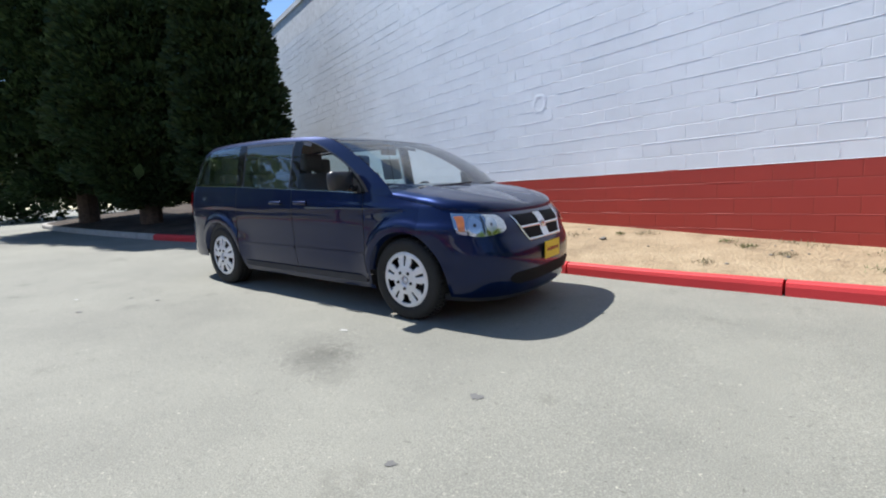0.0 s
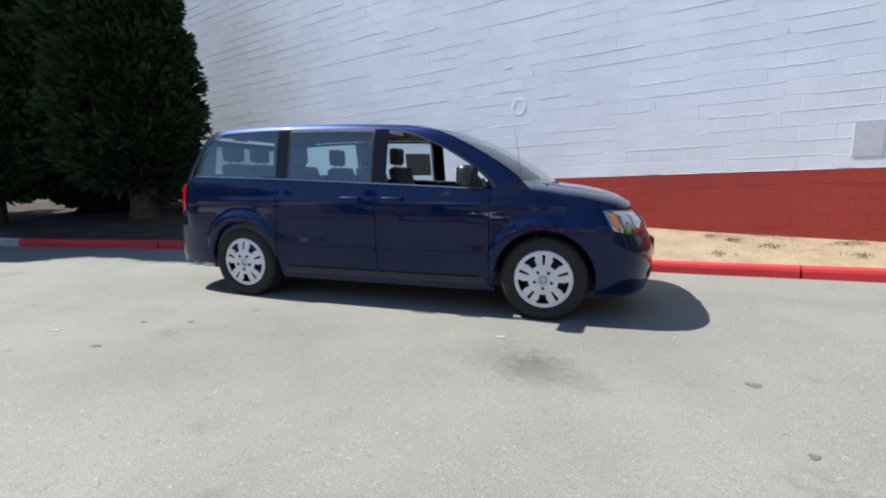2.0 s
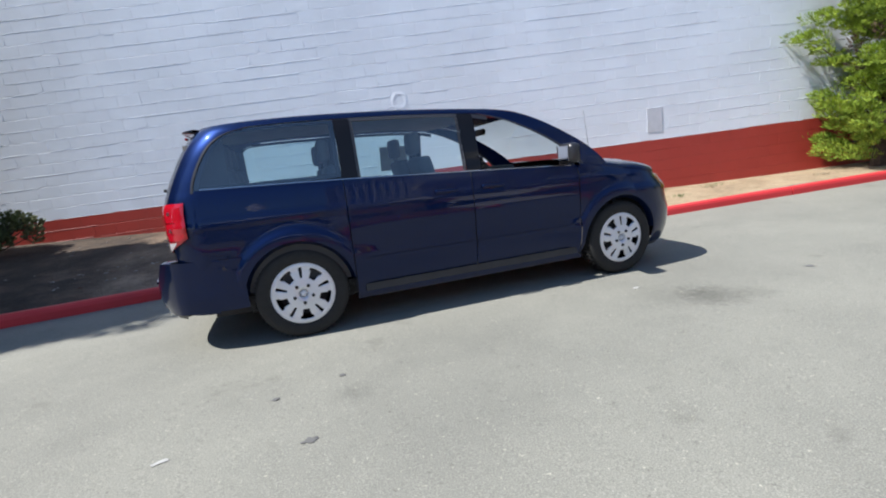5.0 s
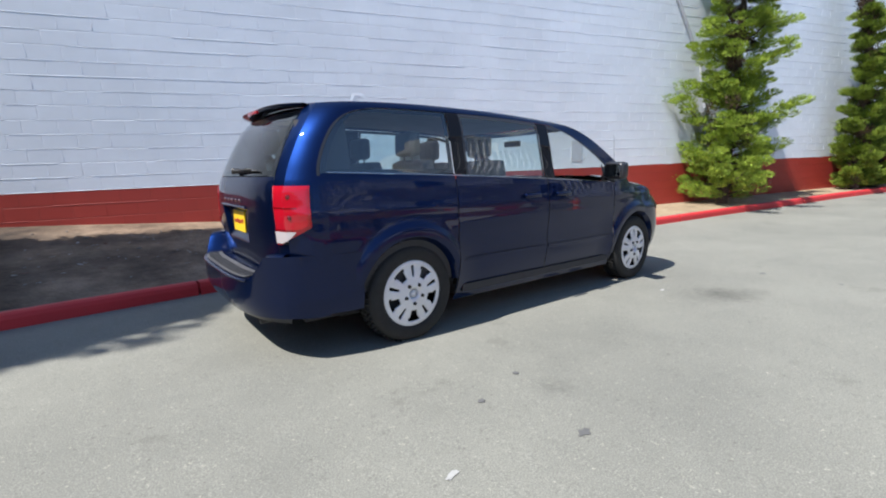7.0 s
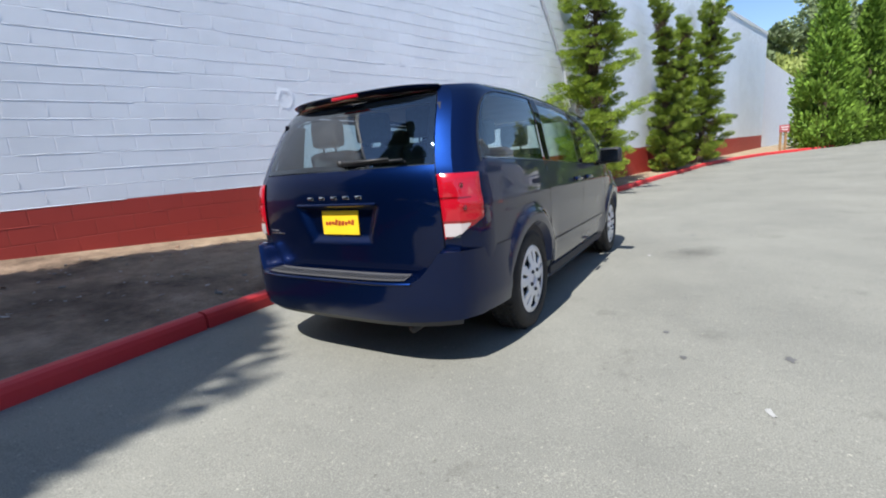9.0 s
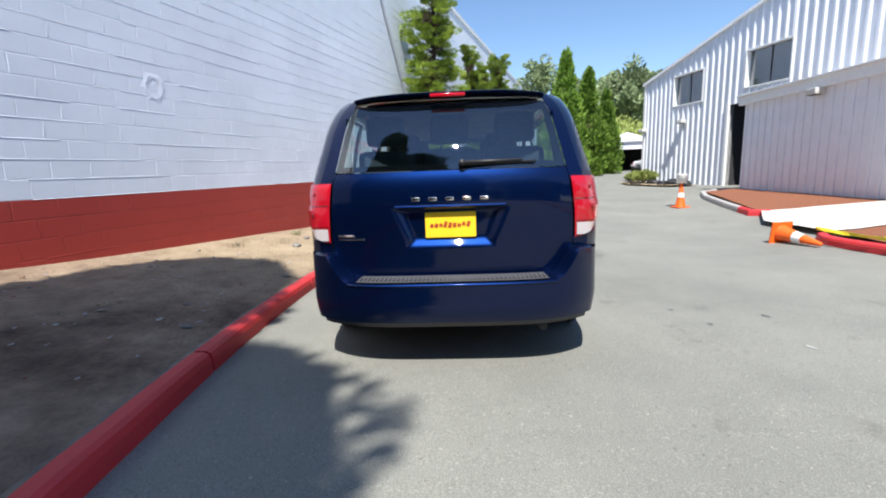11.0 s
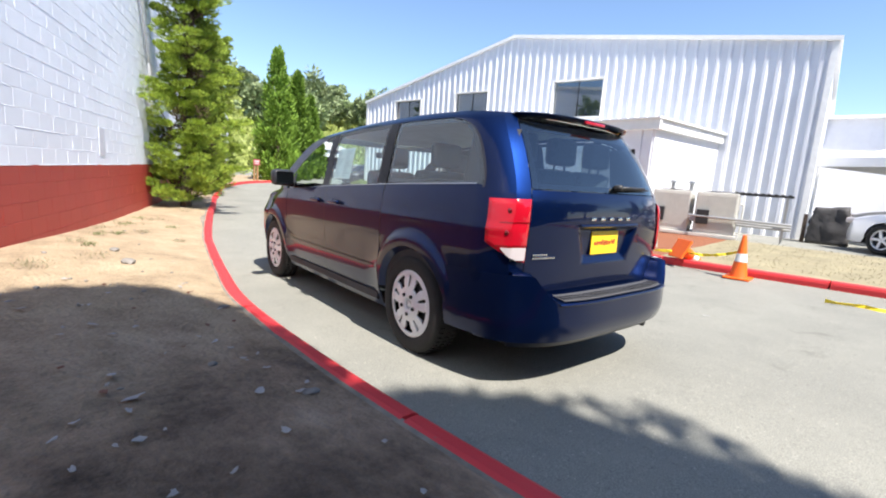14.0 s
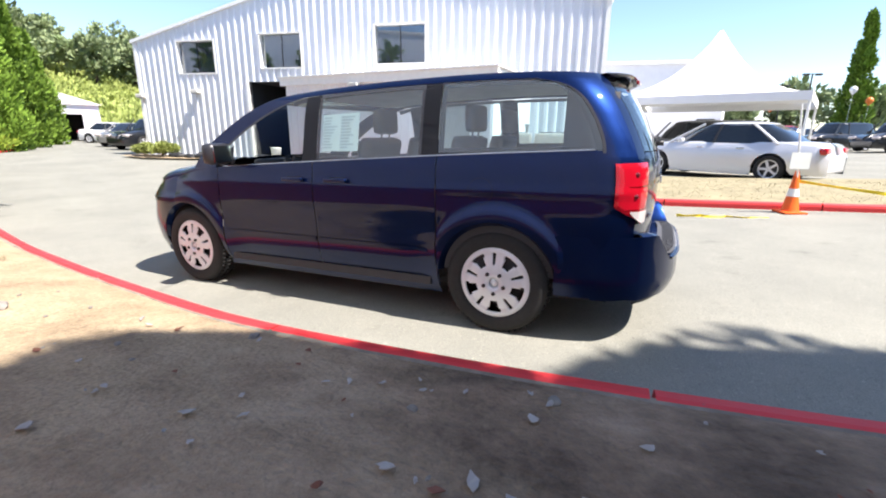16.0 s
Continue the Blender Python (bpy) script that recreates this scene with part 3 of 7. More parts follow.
def annex():
    """The low white lean-to before the hall, with a grey door and a roof trim."""
    a = thing("annex", Matrix(), "low white annex with grey door and trimmed flat roof", "annex", kind="structure")
    xl, xr, y0 = -2.1, 5.6, -4.95

    def yf(x):
        return y0 - 0.0 * (x - xl)

    z0, z1, d0, d1, dz = 0.2, 3.05, -1.45, 0.15, 2.42
    def wall(name, x0, x1, za, zb, mat=STUCCO_WHITE):
        return part(name, boxes(((x1 - x0, 0.2, zb - za), ((x0 + x1) / 2, y0 - 0.1, (za + zb) / 2))), mat, a)
    wall("front_wall", xl, d0, z0, z1)
    x = xl + 0.08
    while x < xr:
        if not d0 - 0.12 < x < d1 + 0.12:
            part("wall_rib", boxes(((0.07, 0.035, z1 - z0 - 0.02), (x, y0 + 0.016, (z0 + z1) / 2)), bevel=0.012), STUCCO_WHITE, a)
        x += 0.30
    wall("front_wall", d1, xr, z0, z1)
    wall("lintel", d0, d1, dz, z1)
    part("side_wall", boxes(((0.2, 3.9, z1 - z0), (xl + 0.1, y0 - 0.2 - 1.95, (z0 + z1) / 2))), STUCCO_WHITE, a)
    part("side_wall", boxes(((0.2, 2.0, z1 - z0), (xr - 0.1, y0 - 0.2 - 1.0, (z0 + z1) / 2))), STUCCO_WHITE, a)
    part("roof_slab", boxes(((xr - xl + 0.1, 3.9, 0.1), ((xl + xr) / 2, y0 - 1.95, z1 + 0.05))), TRIM_WHITE, a)
    part("roof_trim", boxes(((xr - xl + 0.3, 0.12, 0.25), ((xl + xr) / 2, y0 + 0.07, z1 + 0.10)), ((xr - xl + 0.36, 0.2, 0.05), ((xl + xr) / 2, y0 + 0.10, z1 + 0.25)), bevel=0.01), TRIM_WHITE, a)
    part("roof_trim", boxes(((0.12, 3.8, 0.25), (xl - 0.07, y0 - 1.9, z1 + 0.10)), ((0.2, 3.8, 0.05), (xl - 0.10, y0 - 1.9, z1 + 0.25)), bevel=0.01), TRIM_WHITE, a)
    door = part("door", boxes(((d1 - d0 - 0.1, 0.06, dz - z0 - 0.05), ((d0 + d1) / 2, y0 - 0.12, (z0 + dz - 0.05) / 2))), GREY_DOOR, a, "grey flush metal door")
    part("door_frame", boxes(((0.05, 0.14, dz - z0), (d0 + 0.026, y0 - 0.07, (z0 + dz) / 2)), ((0.05, 0.14, dz - z0), (d1 - 0.026, y0 - 0.07, (z0 + dz) / 2)), ((d1 - d0, 0.14, 0.05), ((d0 + d1) / 2, y0 - 0.07, dz - 0.026))), TRIM_WHITE, door)
    return a


annex()


# ---- the minivan ----
def car_paint(name, color):
    m = make_material(name, color, 0.40, 0.85, 1.0, 0.0)
    m.node_tree.nodes["Principled BSDF"].inputs["Coat IOR"].default_value = 1.36
    v = coordinates(m)
    flakes = mottle(m, v, 900, [(0.35, tuple(c * 0.75 for c in color)), (0.65, tuple(c * 1.3 for c in color))], 2)
    set_color(m, flakes)
    return m


NAVY = car_paint("navy_metallic_paint", (0.0024, 0.0108, 0.055))
GLOSS_BLACK = make_material("gloss_black", (0.008, 0.008, 0.010), 0.3, 0.0, 0.55, 0.0)
SATIN_BLACK = plain("satin_black", (0.022, 0.023, 0.028), 0.35, vary=0.08)
MATT_BLACK = make_material("matt_black_mesh", (0.006, 0.006, 0.007), 0.7, spec=0.2)
RUBBER = plain("tyre_rubber", (0.016, 0.016, 0.016), 0.8, vary=0.2, scale=30, bump=0.3)
SILVER = plain("silver_wheel_paint", (0.74, 0.75, 0.78), 0.3, 0.2, vary=0.05)
RIM_DARK = plain("dark_steel_rim", (0.03, 0.03, 0.033), 0.6, 0.3)
CHROME = make_material("chrome", (0.75, 0.76, 0.78), 0.08, 1.0)
BRIGHT_TRIM = make_material("bright_trim", (0.42, 0.43, 0.45), 0.2, 1.0)
RED_LENS = make_material("red_lens", (0.40, 0.005, 0.016), 0.12, 0.0, 0.8, 0.35)
DEEP_RED = make_material("deep_red_lens", (0.16, 0.003, 0.006), 0.08, 0.0, 1.0)
WHITE_LENS = make_material("clear_lens", (0.50, 0.45, 0.45), 0.12, 0.0, 1.0)
AMBER_LENS = make_material("amber_lens", (0.85, 0.24, 0.03), 0.1, 0.0, 1.0)
CAR_GLASS = glass_material("light_tinted_glass", (0.86, 0.94, 0.92), 0.075)
DARK_GLASS = glass_material("privacy_glass", (0.76, 0.91, 0.92), 0.135)
REAR_GLASS = glass_material("dark_rear_glass", (0.54, 0.66, 0.69), 0.155)
CABIN_DARK = plain("cabin_dark_trim", (0.04, 0.04, 0.043), 0.8)
SEAT_CLOTH = plain("grey_seat_cloth", (0.10, 0.105, 0.115), 0.95, vary=0.2, scale=60)
CABIN_GREY = plain("light_cabin_lining", (0.52, 0.52, 0.50), 0.9)
PLATE_YELLOW = plain("yellow_plate", (0.85, 0.56, 0.02), 0.4, vary=0.03)
PLATE_RED = plain("red_brown_print", (0.35, 0.05, 0.02), 0.4, vary=0.03)
PAD_GREY = plain("grey_bumper_plastic", (0.065, 0.066, 0.072), 0.6, vary=0.1)
FRAME_GREY = make_material("dark_grey_frame", (0.05, 0.052, 0.058), 0.3, 0.3)
LAMP_BOWL = make_material("lamp_bowl", (0.62, 0.63, 0.64), 0.12, 1.0)
REFLECTOR = make_material("lamp_reflector", (0.72, 0.74, 0.78), 0.28, 1.0)
CLEAR_GLASS = glass_material("clear_glass", (0.95, 0.96, 0.97))
PAPER = plain("white_paper", (0.72, 0.75, 0.72), 0.8, vary=0.02)
PAPER_GREY = plain("grey_print", (0.52, 0.56, 0.55), 0.8, vary=0.04)

half_width = curve_of([(0.20, 0.88), (0.30, 0.915), (0.42, 0.945), (0.52, 0.962), (0.62, 0.972), (0.80, 0.980), (0.95, 0.975), (1.08, 0.962),
                       (1.18, 0.946), (1.25, 0.928), (1.40, 0.895), (1.55, 0.862), (1.64, 0.830), (1.69, 0.800), (1.72, 0.765)])
rear_corner = curve_of([(0.30, -0.85), (0.60, -0.84), (0.90, -0.855), (1.08, -0.855), (1.20, -0.835), (1.45, -0.725), (1.60, -0.635), (1.72, -0.54)])
rear_bow = curve_of([(0.3, 0.09), (0.7, 0.09), (0.95, 0.10), (1.12, 0.105), (1.25, 0.105), (1.45, 0.11), (1.72, 0.12)])
front_nose = curve_of([(0.16, 3.91), (0.24, 3.955), (0.36, 3.985), (0.5, 3.995), (0.60, 3.985), (0.67, 3.955), (0.74, 3.92), (0.82, 3.895), (0.90, 3.86), (0.97, 3.81)])
belt = curve_of([(-0.80, 1.245), (-0.55, 1.24), (0.40, 1.212), (1.54, 1.165), (2.50, 1.12), (2.80, 1.10)])
a_pillar = curve_of([(1.08, 2.96), (1.21, 2.84), (1.32, 2.70), (1.42, 2.545), (1.51, 2.39), (1.58, 2.26), (1.64, 2.13), (1.68, 2.01), (1.705, 1.89), (1.72, 1.75)])
roof_sweep = curve_of([(-0.9, -0.022), (-0.5, -0.01), (-0.2, 0.008), (0.2, 0.02), (0.7, 0.02), (1.1, 0.013), (1.5, -0.004), (1.8, -0.02), (2.1, -0.02), (2.5, -0.008), (2.9, 0.0)])
screen_bow = curve_of([(1.08, 0.22), (1.2, 0.20), (1.72, 0.13)])
light_rear = curve_of([(1.20, -0.655), (1.28, -0.645), (1.38, -0.61), (1.46, -0.57), (1.55, -0.51), (1.61, -0.44), (1.65, -0.35), (1.675, -0.20)])
light_front = curve_of([(1.10, 2.68), (1.20, 2.60), (1.335, 2.435), (1.47, 2.22), (1.585, 1.99), (1.64, 1.84), (1.675, 1.68)])
XB = 3.22


def side_pt(x, z, sg, off=0.0):
    w = half_width(z) - tail_taper(x, z)
    if x > 2.7:
        w -= 0.018 * ((x - 2.7) / 0.52) ** 2
        top = fender_top(x)
        w -= 0.045 * min(1.0, (x - 2.7) / 0.45) * min(1.0, max(0.0, 1 - (top - z) / 0.22)) ** 2
    # flared lips round the wheels
    for xc in (0.0, 3.06):
        r = math.hypot(x - xc, z - 0.36)
        w += 0.030 / (1 + math.exp((r - 0.515) / 0.012)) * (0.4 + 0.6 * min(1.0, max(0.0, (z - 0.24) / 0.14)))
    # crease under the window line and hollow of the doors
    w += 0.006 * math.exp(-((z - 0.99) / 0.03) ** 2) - 0.012 * math.exp(-((z - 0.68) / 0.12) ** 2) * (1 if 0.55 < x < 2.55 else 0)
    return Vector((x, sg * (w + off), z))


def tail_taper(x, z=1.72):
    """How far the flank draws in towards the tail, with a rounded corner."""
    near = min(1.0, max(0.0, 1 - (x - rear_corner(z)) / 0.24))
    return 0.035 * min(1.0, max(0.0, (0.3 - x) / 1.1)) ** 1.5 + 0.10 * near ** 2.6


def rear_pt(v, z, off=0.0):
    """The tail, v from -1 to 1 across."""
    w = half_width(z) - tail_taper(rear_corner(z), z)
    return Vector((rear_corner(z) - rear_bow(z) * (1 - abs(v) ** 3.6) - off, v * (w + 0.3 * off * abs(v)), z))


def fender_top(x):
    return curve_fender(x)


curve_fender = curve_of([(2.5, 1.12), (2.75, 1.10), (3.0, 1.065), (3.22, 1.02)])
nose_edge = curve_of([(0.0, 1.02), (0.12, 0.985), (0.24, 0.962), (0.45, 0.945), (0.7, 0.928), (1.0, 0.918)])


def nose_top(s):
    """Height of the hood's edge round the nose, s from 0 at the side to 1 in the middle."""
    return nose_edge(s)


def nose_pt(s, z, sg, off=0.0):
    """The nose, s from 0 at the side to 1 in the middle."""
    a = radians(90 * (1 - s))
    n = 2.9
    w0 = abs(side_pt(XB, min(z, 1.02), 1).y)
    tuck = 0.045 * min(1.0, max(0.0, 1 - (nose_top(s) - z) / 0.14)) ** 2
    L = front_nose(z) - XB - tuck
    c, si = math.cos(a) ** (2 / n), math.sin(a) ** (2 / n)
    return Vector((XB + (L + off) * c, sg * (w0 + off) * si, z))


def grid(bm, f, na, nb):
    """Faces over f(a, b), a and b from 0 to 1."""
    vs = [[bm.verts.new(f(i / na, j / nb)) for j in range(nb + 1)] for i in range(na + 1)]
    for i in range(na):
        for j in range(nb):
            try:
                bm.faces.new((vs[i][j], vs[i + 1][j], vs[i + 1][j + 1], vs[i][j + 1]))
            except ValueError:
                pass
    return bm


def lerp(a, b, t):
    return a + (b - a) * t


def num(v, *args):
    return v(*args) if callable(v) else v


def side_patch(bm, xl, xr, z0, z1, sg, na, nb, off=0.0):
    """Side surface between heights z0, z1 (numbers, or functions of x where the ends are upright)."""
    if callable(z0) or callable(z1):
        def f(a, b):
            x = lerp(xl, xr, a)
            return side_pt(x, lerp(num(z0, x), num(z1, x), b), sg, off)
    else:
        def f(a, b):
            z = lerp(z0, z1, b)
            return side_pt(lerp(num(xl, z), num(xr, z), a), z, sg, off)
    return grid(bm, f, na, nb)


def arch(xc):
    def f(x):
        d = abs(x - xc)
        return 0.36 + math.sqrt(max(0.0, 0.425 ** 2 - d * d)) if d < 0.425 else 0.24
    return f


def sill(x):
    lo = 0.25 if x > -0.4 else 0.33
    for xc in (0.0, 3.06):
        if abs(x - xc) < 0.425:
            lo = max(lo, arch(xc)(x))
    return lo


def arch_columns(xc, x0, x1, n):
    """x stations that crowd towards the arch's feet."""
    pts = {x0, x1}
    for i in range(n + 1):
        a = math.pi * i / n
        x = xc - 0.425 * math.cos(a)
        if x0 <= x <= x1:
            pts.add(x)
    for k in range(1, 8):
        pts.add(lerp(x0, x1, k / 8))
    return sorted(pts)


def column_panel(bm, xs, z0, z1, sg, nb, off=0.0):
    rows = [[bm.verts.new(side_pt(x, lerp(num(z0, x), num(z1, x), (j / nb)), sg, off)) for j in range(nb + 1)] for x in xs]
    for a, b in zip(rows, rows[1:]):
        for j in range(nb):
            bm.faces.new((a[j], b[j], b[j + 1], a[j + 1]))
    return bm


def wheel(parent, x, sg):
    """Tyre, rim and a five-spoke plastic cover; its outer face looks along sg * y."""
    w = new("wheel")
    w.parent, w.matrix_local = parent, pose(x, sg * 0.855, 0.360) @ (pose(0, 0, 0) if sg > 0 else pose(0, 0, 0, 0, 0, 180)) @ Matrix.Diagonal((1.03, 1.0, 1.03, 1))
    bm = lathe(bmesh.new(), [(0.222, -0.10), (0.25, -0.112), (0.30, -0.115), (0.335, -0.105), (0.348, -0.085), (0.352, -0.04), (0.352, 0.04),
                             (0.348, 0.085), (0.335, 0.105), (0.318, 0.113), (0.30, 0.1165), (0.285, 0.114), (0.27, 0.1155), (0.252, 0.112), (0.240, 0.10), (0.222, 0.085)], 56, "Y")
    for i in range(56):
        a = 2 * math.pi * i / 56
        for y, tw in ((0.062, 0.05), (0.0, -0.05), (-0.062, 0.05)):
            box(bm, (0.022, 0.04, 0.006), (0.351 * math.cos(a + tw), y, 0.351 * math.sin(a + tw)), 0, Euler((0, -a, 0)).to_matrix())
    part("tyre", bm, RUBBER, w, smooth=True)
    part("rim", lathe(bmesh.new(), [(0.228, -0.10), (0.21, -0.07), (0.20, 0.02), (0.17, 0.035), (0.09, 0.05), (0.001, 0.05)], 40, "Y"), RIM_DARK, w, smooth=True)
    # cover: a domed disc with five window pairs and five slots
    bm = bmesh.new()
    na, radii = 100, [0.0, 0.03, 0.052, 0.068, 0.084, 0.098, 0.112, 0.124, 0.138, 0.152, 0.166, 0.18, 0.194, 0.206, 0.218, 0.228, 0.236, 0.243]

    def depth(r):
        return 0.088 + 0.030 * math.cos(min(1.0, r / 0.235) * math.pi / 2) - (0.012 if r < 0.045 else 0) + (0.008 if 0.206 <= r <= 0.236 else 0) - (0.012 if r > 0.24 else 0)

    def hole(r, a):
        a = (math.degrees(a) + 18) % 72 - 36                 # 0 along a spoke
        win = abs(abs(a) - 36) < (9.0 + 5.0 * (r - 0.12) / 0.09) and 0.122 < r < (0.212 if abs(abs(a) - 36) < 9 else 0.202)
        slot = abs(a) < 3.7 and 0.118 < r < 0.205
        return win or slot

    ring = [[bm.verts.new((r * math.cos(2 * math.pi * i / na), depth(r), r * math.sin(2 * math.pi * i / na))) for i in range(na)] for r in radii[1:]]
    mid = bm.verts.new((0, depth(0), 0))
    for i in range(na):
        bm.faces.new((mid, ring[0][i], ring[0][(i + 1) % na]))
        for k in range(len(ring) - 1):
            r, a = (radii[k + 1] + radii[k + 2]) / 2, 2 * math.pi * (i + 0.5) / na
            if not hole(r, a):
                bm.faces.new((ring[k][i], ring[k][(i + 1) % na], ring[k + 1][(i + 1) % na], ring[k + 1][i]))
    loose = [v for v in bm.verts if not v.link_faces]
    bmesh.ops.delete(bm, geom=loose, context="VERTS")
    cover = part("wheel_cover", bm, SILVER, w, "silver five-spoke wheel cover", smooth=True)
    sol = cover.modifiers.new("thickness", "SOLIDIFY")
    sol.thickness, sol.offset = 0.012, 0.0
    for i in range(5):
        a = radians(72 * i + 54)
        c = (0.072 * math.cos(a), 0.112, 0.072 * math.sin(a))
        part("lug_nut", rod(bmesh.new(), (c[0], 0.10, c[2]), (c[0], 0.132, c[2]), 0.016, 0.013, 6), RIM_DARK, cover)
    return w


def seat(parent, x, y, zf, width=0.50):
    s = new("seat")
    s.parent, s.matrix_local = parent, pose(x, y, zf)
    part("cushion", box(bmesh.new(), (0.52, width, 0.16), (0.05, 0, 0.32), 0.05), SEAT_CLOTH, s, smooth=True)
    part("backrest", box(bmesh.new(), (0.13, width, 0.62), (-0.27, 0, 0.66), 0.05, Euler((0, radians(-14), 0)).to_matrix()), SEAT_CLOTH, s, smooth=True)
    bm = box(bmesh.new(), (0.10, 0.27, 0.20), (-0.38, 0, 1.09), 0.04)
    rod(bm, (-0.37, 0.06, 0.95), (-0.38, 0.06, 1.05), 0.008)
    rod(bm, (-0.37, -0.06, 0.95), (-0.38, -0.06, 1.05), 0.008)
    part("headrest", bm, SEAT_CLOTH, s, smooth=True)
    part("seat_base", boxes(((0.4, width * 0.7, 0.24), (0.03, 0, 0.12))), CABIN_DARK, s)
    return s


def minivan(m):
    car = thing("minivan", m, "dark navy blue metallic minivan parked beside the kerb", "minivan")

    def P(name, bm, mat, parent=car, label="", smooth=True):
        for v in bm.verts:
            if v.co.z > 1.3:
                v.co.z += roof_sweep(v.co.x) * min(1.0, (v.co.z - 1.3) / 0.40)
        bm.normal_update()
        wrong = [f for f in bm.faces if f.normal.dot(f.calc_center_median() - Vector((min(2.6, max(-0.1, f.calc_center_median().x)), 0, 0.75))) < 0]
        if "glass" in name or "windscreen" in name or "cover" in name:
            bmesh.ops.reverse_faces(bm, faces=wrong)
        return part(name, bm, mat, parent, label, smooth)

    for sg in (-1, 1):
        side = "left" if sg > 0 else "right"
        # rear quarter, with the wheel arch
        bm = column_panel(bmesh.new(), arch_columns(0.0, -0.62, 0.426, 26), sill, belt, sg, 26)
        side_patch(bm, rear_corner, -0.62, 0.30, 1.24, sg, 6, 26)
        quarter = P("rear_quarter_panel", bm, NAVY)
        # doors
        slide = P("sliding_door", column_panel(bmesh.new(), arch_columns(0.0, 0.434, 1.512, 26), sill, belt, sg, 26), NAVY)
        fdoor = P("front_door", column_panel(bmesh.new(), arch_columns(3.06, 1.520, 2.588, 24), sill, belt, sg, 26), NAVY)
        fender = P("front_fender", column_panel(bmesh.new(), arch_columns(3.06, 2.596, XB, 26), sill, curve_fender, sg, 26), NAVY)
        # pillars and roof rail
        bm = side_patch(bmesh.new(), rear_corner, light_rear, 1.24, 1.675, sg, 8, 20)
        side_patch(bm, rear_corner, lambda z: -0.6, 1.20, 1.24, sg, 8, 2)
        P("d_pillar", bm, NAVY, quarter)
        bm = side_patch(bmesh.new(), light_front, a_pillar, 1.105, 1.675, sg, 8, 24)
        P("a_pillar", bm, NAVY)
        P("roof_rail", side_patch(bmesh.new(), rear_corner, a_pillar, 1.675, 1.72, sg, 40, 4), NAVY)
        # sill and arch lips
        P("sill", side_patch(bmesh.new(), 0.43, 2.63, 0.215, 0.254, sg, 20, 3, -0.008), NAVY)
        for xc in (0.0, 3.06):
            bm = bmesh.new()
            def lip(a, b, xc=xc):
                t = math.pi * (0.04 + 0.92 * a)
                r = 0.427 - 0.03 * b
                p = side_pt(xc - r * math.cos(t), 0.36 + r * math.sin(t), sg)
                return p + Vector((0, -sg * 0.05 * b, 0))
            grid(bm, lip, 30, 3)
            def well(a, b, xc=xc):
                t = math.pi * (-0.02 + 1.04 * a)
                p = side_pt(xc - 0.41 * math.cos(t), max(0.2, 0.36 + 0.41 * math.sin(t)), sg)
                return Vector((p.x, lerp(p.y - sg * 0.04, sg * 0.62, b), p.z))
            P("arch_lip", bm, NAVY)
            bm = grid(bmesh.new(), well, 24, 2)
            box(bm, (0.86, 0.02, 0.62), (xc, sg * 0.62, 0.5))
            P("wheel_well", bm, CABIN_DARK)
        # window band: black pillars, glass, bright belt line
        zb = lambda x: belt(x) + 0.012
        ztop = lambda x: 1.672
        P("c_pillar", side_patch(bmesh.new(), 0.425, 0.552, lambda x: belt(x) + 0.01, ztop, sg, 4, 14, 0.002), GLOSS_BLACK)
        P("b_pillar", side_patch(bmesh.new(), 1.478, 1.622, lambda x: belt(x) + 0.01, lambda x: min(1.672, 1.672 - 0.3 * max(0, x - 1.60)), sg, 4, 14, 0.002), GLOSS_BLACK)
        bm = grid(bmesh.new(), lambda a, b: side_pt(lerp(light_rear(lerp(1.232, 1.668, b)) + 0.004, 0.424, a), lerp(1.232, 1.668, b), sg, -0.004), 22, 18)
        qg = P("quarter_glass", bm, DARK_GLASS)
        bm = bmesh.new()
        for f in (lambda a, b: side_pt(lerp(-0.60, 0.424, a), lerp(belt(lerp(-0.6, 0.424, a)) + 0.008, 1.262, b), sg, -0.007),
                  lambda a, b: side_pt(lerp(0.385, 0.424, a), lerp(1.22, 1.668, b), sg, -0.007),
                  lambda a, b: side_pt(light_rear(lerp(1.232, 1.668, b)) + lerp(0.004, 0.05, a), lerp(1.232, 1.668, b), sg, -0.007),
                  lambda a, b: side_pt(lerp(-0.30, 0.424, a), lerp(1.640, 1.668, b), sg, -0.007)):
            grid(bm, f, 14, 10)
        P("black_border", bm, GLOSS_BLACK, qg)
        bm = bmesh.new()
        grid(bm, lambda a, b: side_pt(light_rear(lerp(1.225, 1.674, b)) + lerp(-0.012, 0.006, a), lerp(1.225, 1.674, b), sg, 0.003), 2, 20)
        P("glass_seal", bm, SATIN_BLACK, qg)
        P("sliding_glass", side_patch(bmesh.new(), 0.552, 1.478, zb, ztop, sg, 16, 14, -0.004), DARK_GLASS, slide)
        bm = side_patch(bmesh.new(), 0.552, 1.478, lambda x: 1.645, ztop, sg, 12, 2, -0.001)
        side_patch(bm, 1.455, 1.478, zb, ztop, sg, 2, 12, -0.001)
        side_patch(bm, 0.552, 0.575, zb, ztop, sg, 2, 12, -0.001)
        P("glass_frame", bm, FRAME_GREY, slide)
        bm = bmesh.new()
        grid(bm, lambda a, b: side_pt(light_front(lerp(1.13, 1.672, b)) + lerp(-0.035, 0.004, a), lerp(1.13, 1.672, b), sg, 0.001), 2, 22)
        side_patch(bm, 1.622, 1.76, lambda x: 1.672 - 0.17 * max(0, x - 1.60) - 0.035, lambda x: 1.674 - 0.17 * max(0, x - 1.6), sg, 6, 2, 0.0)
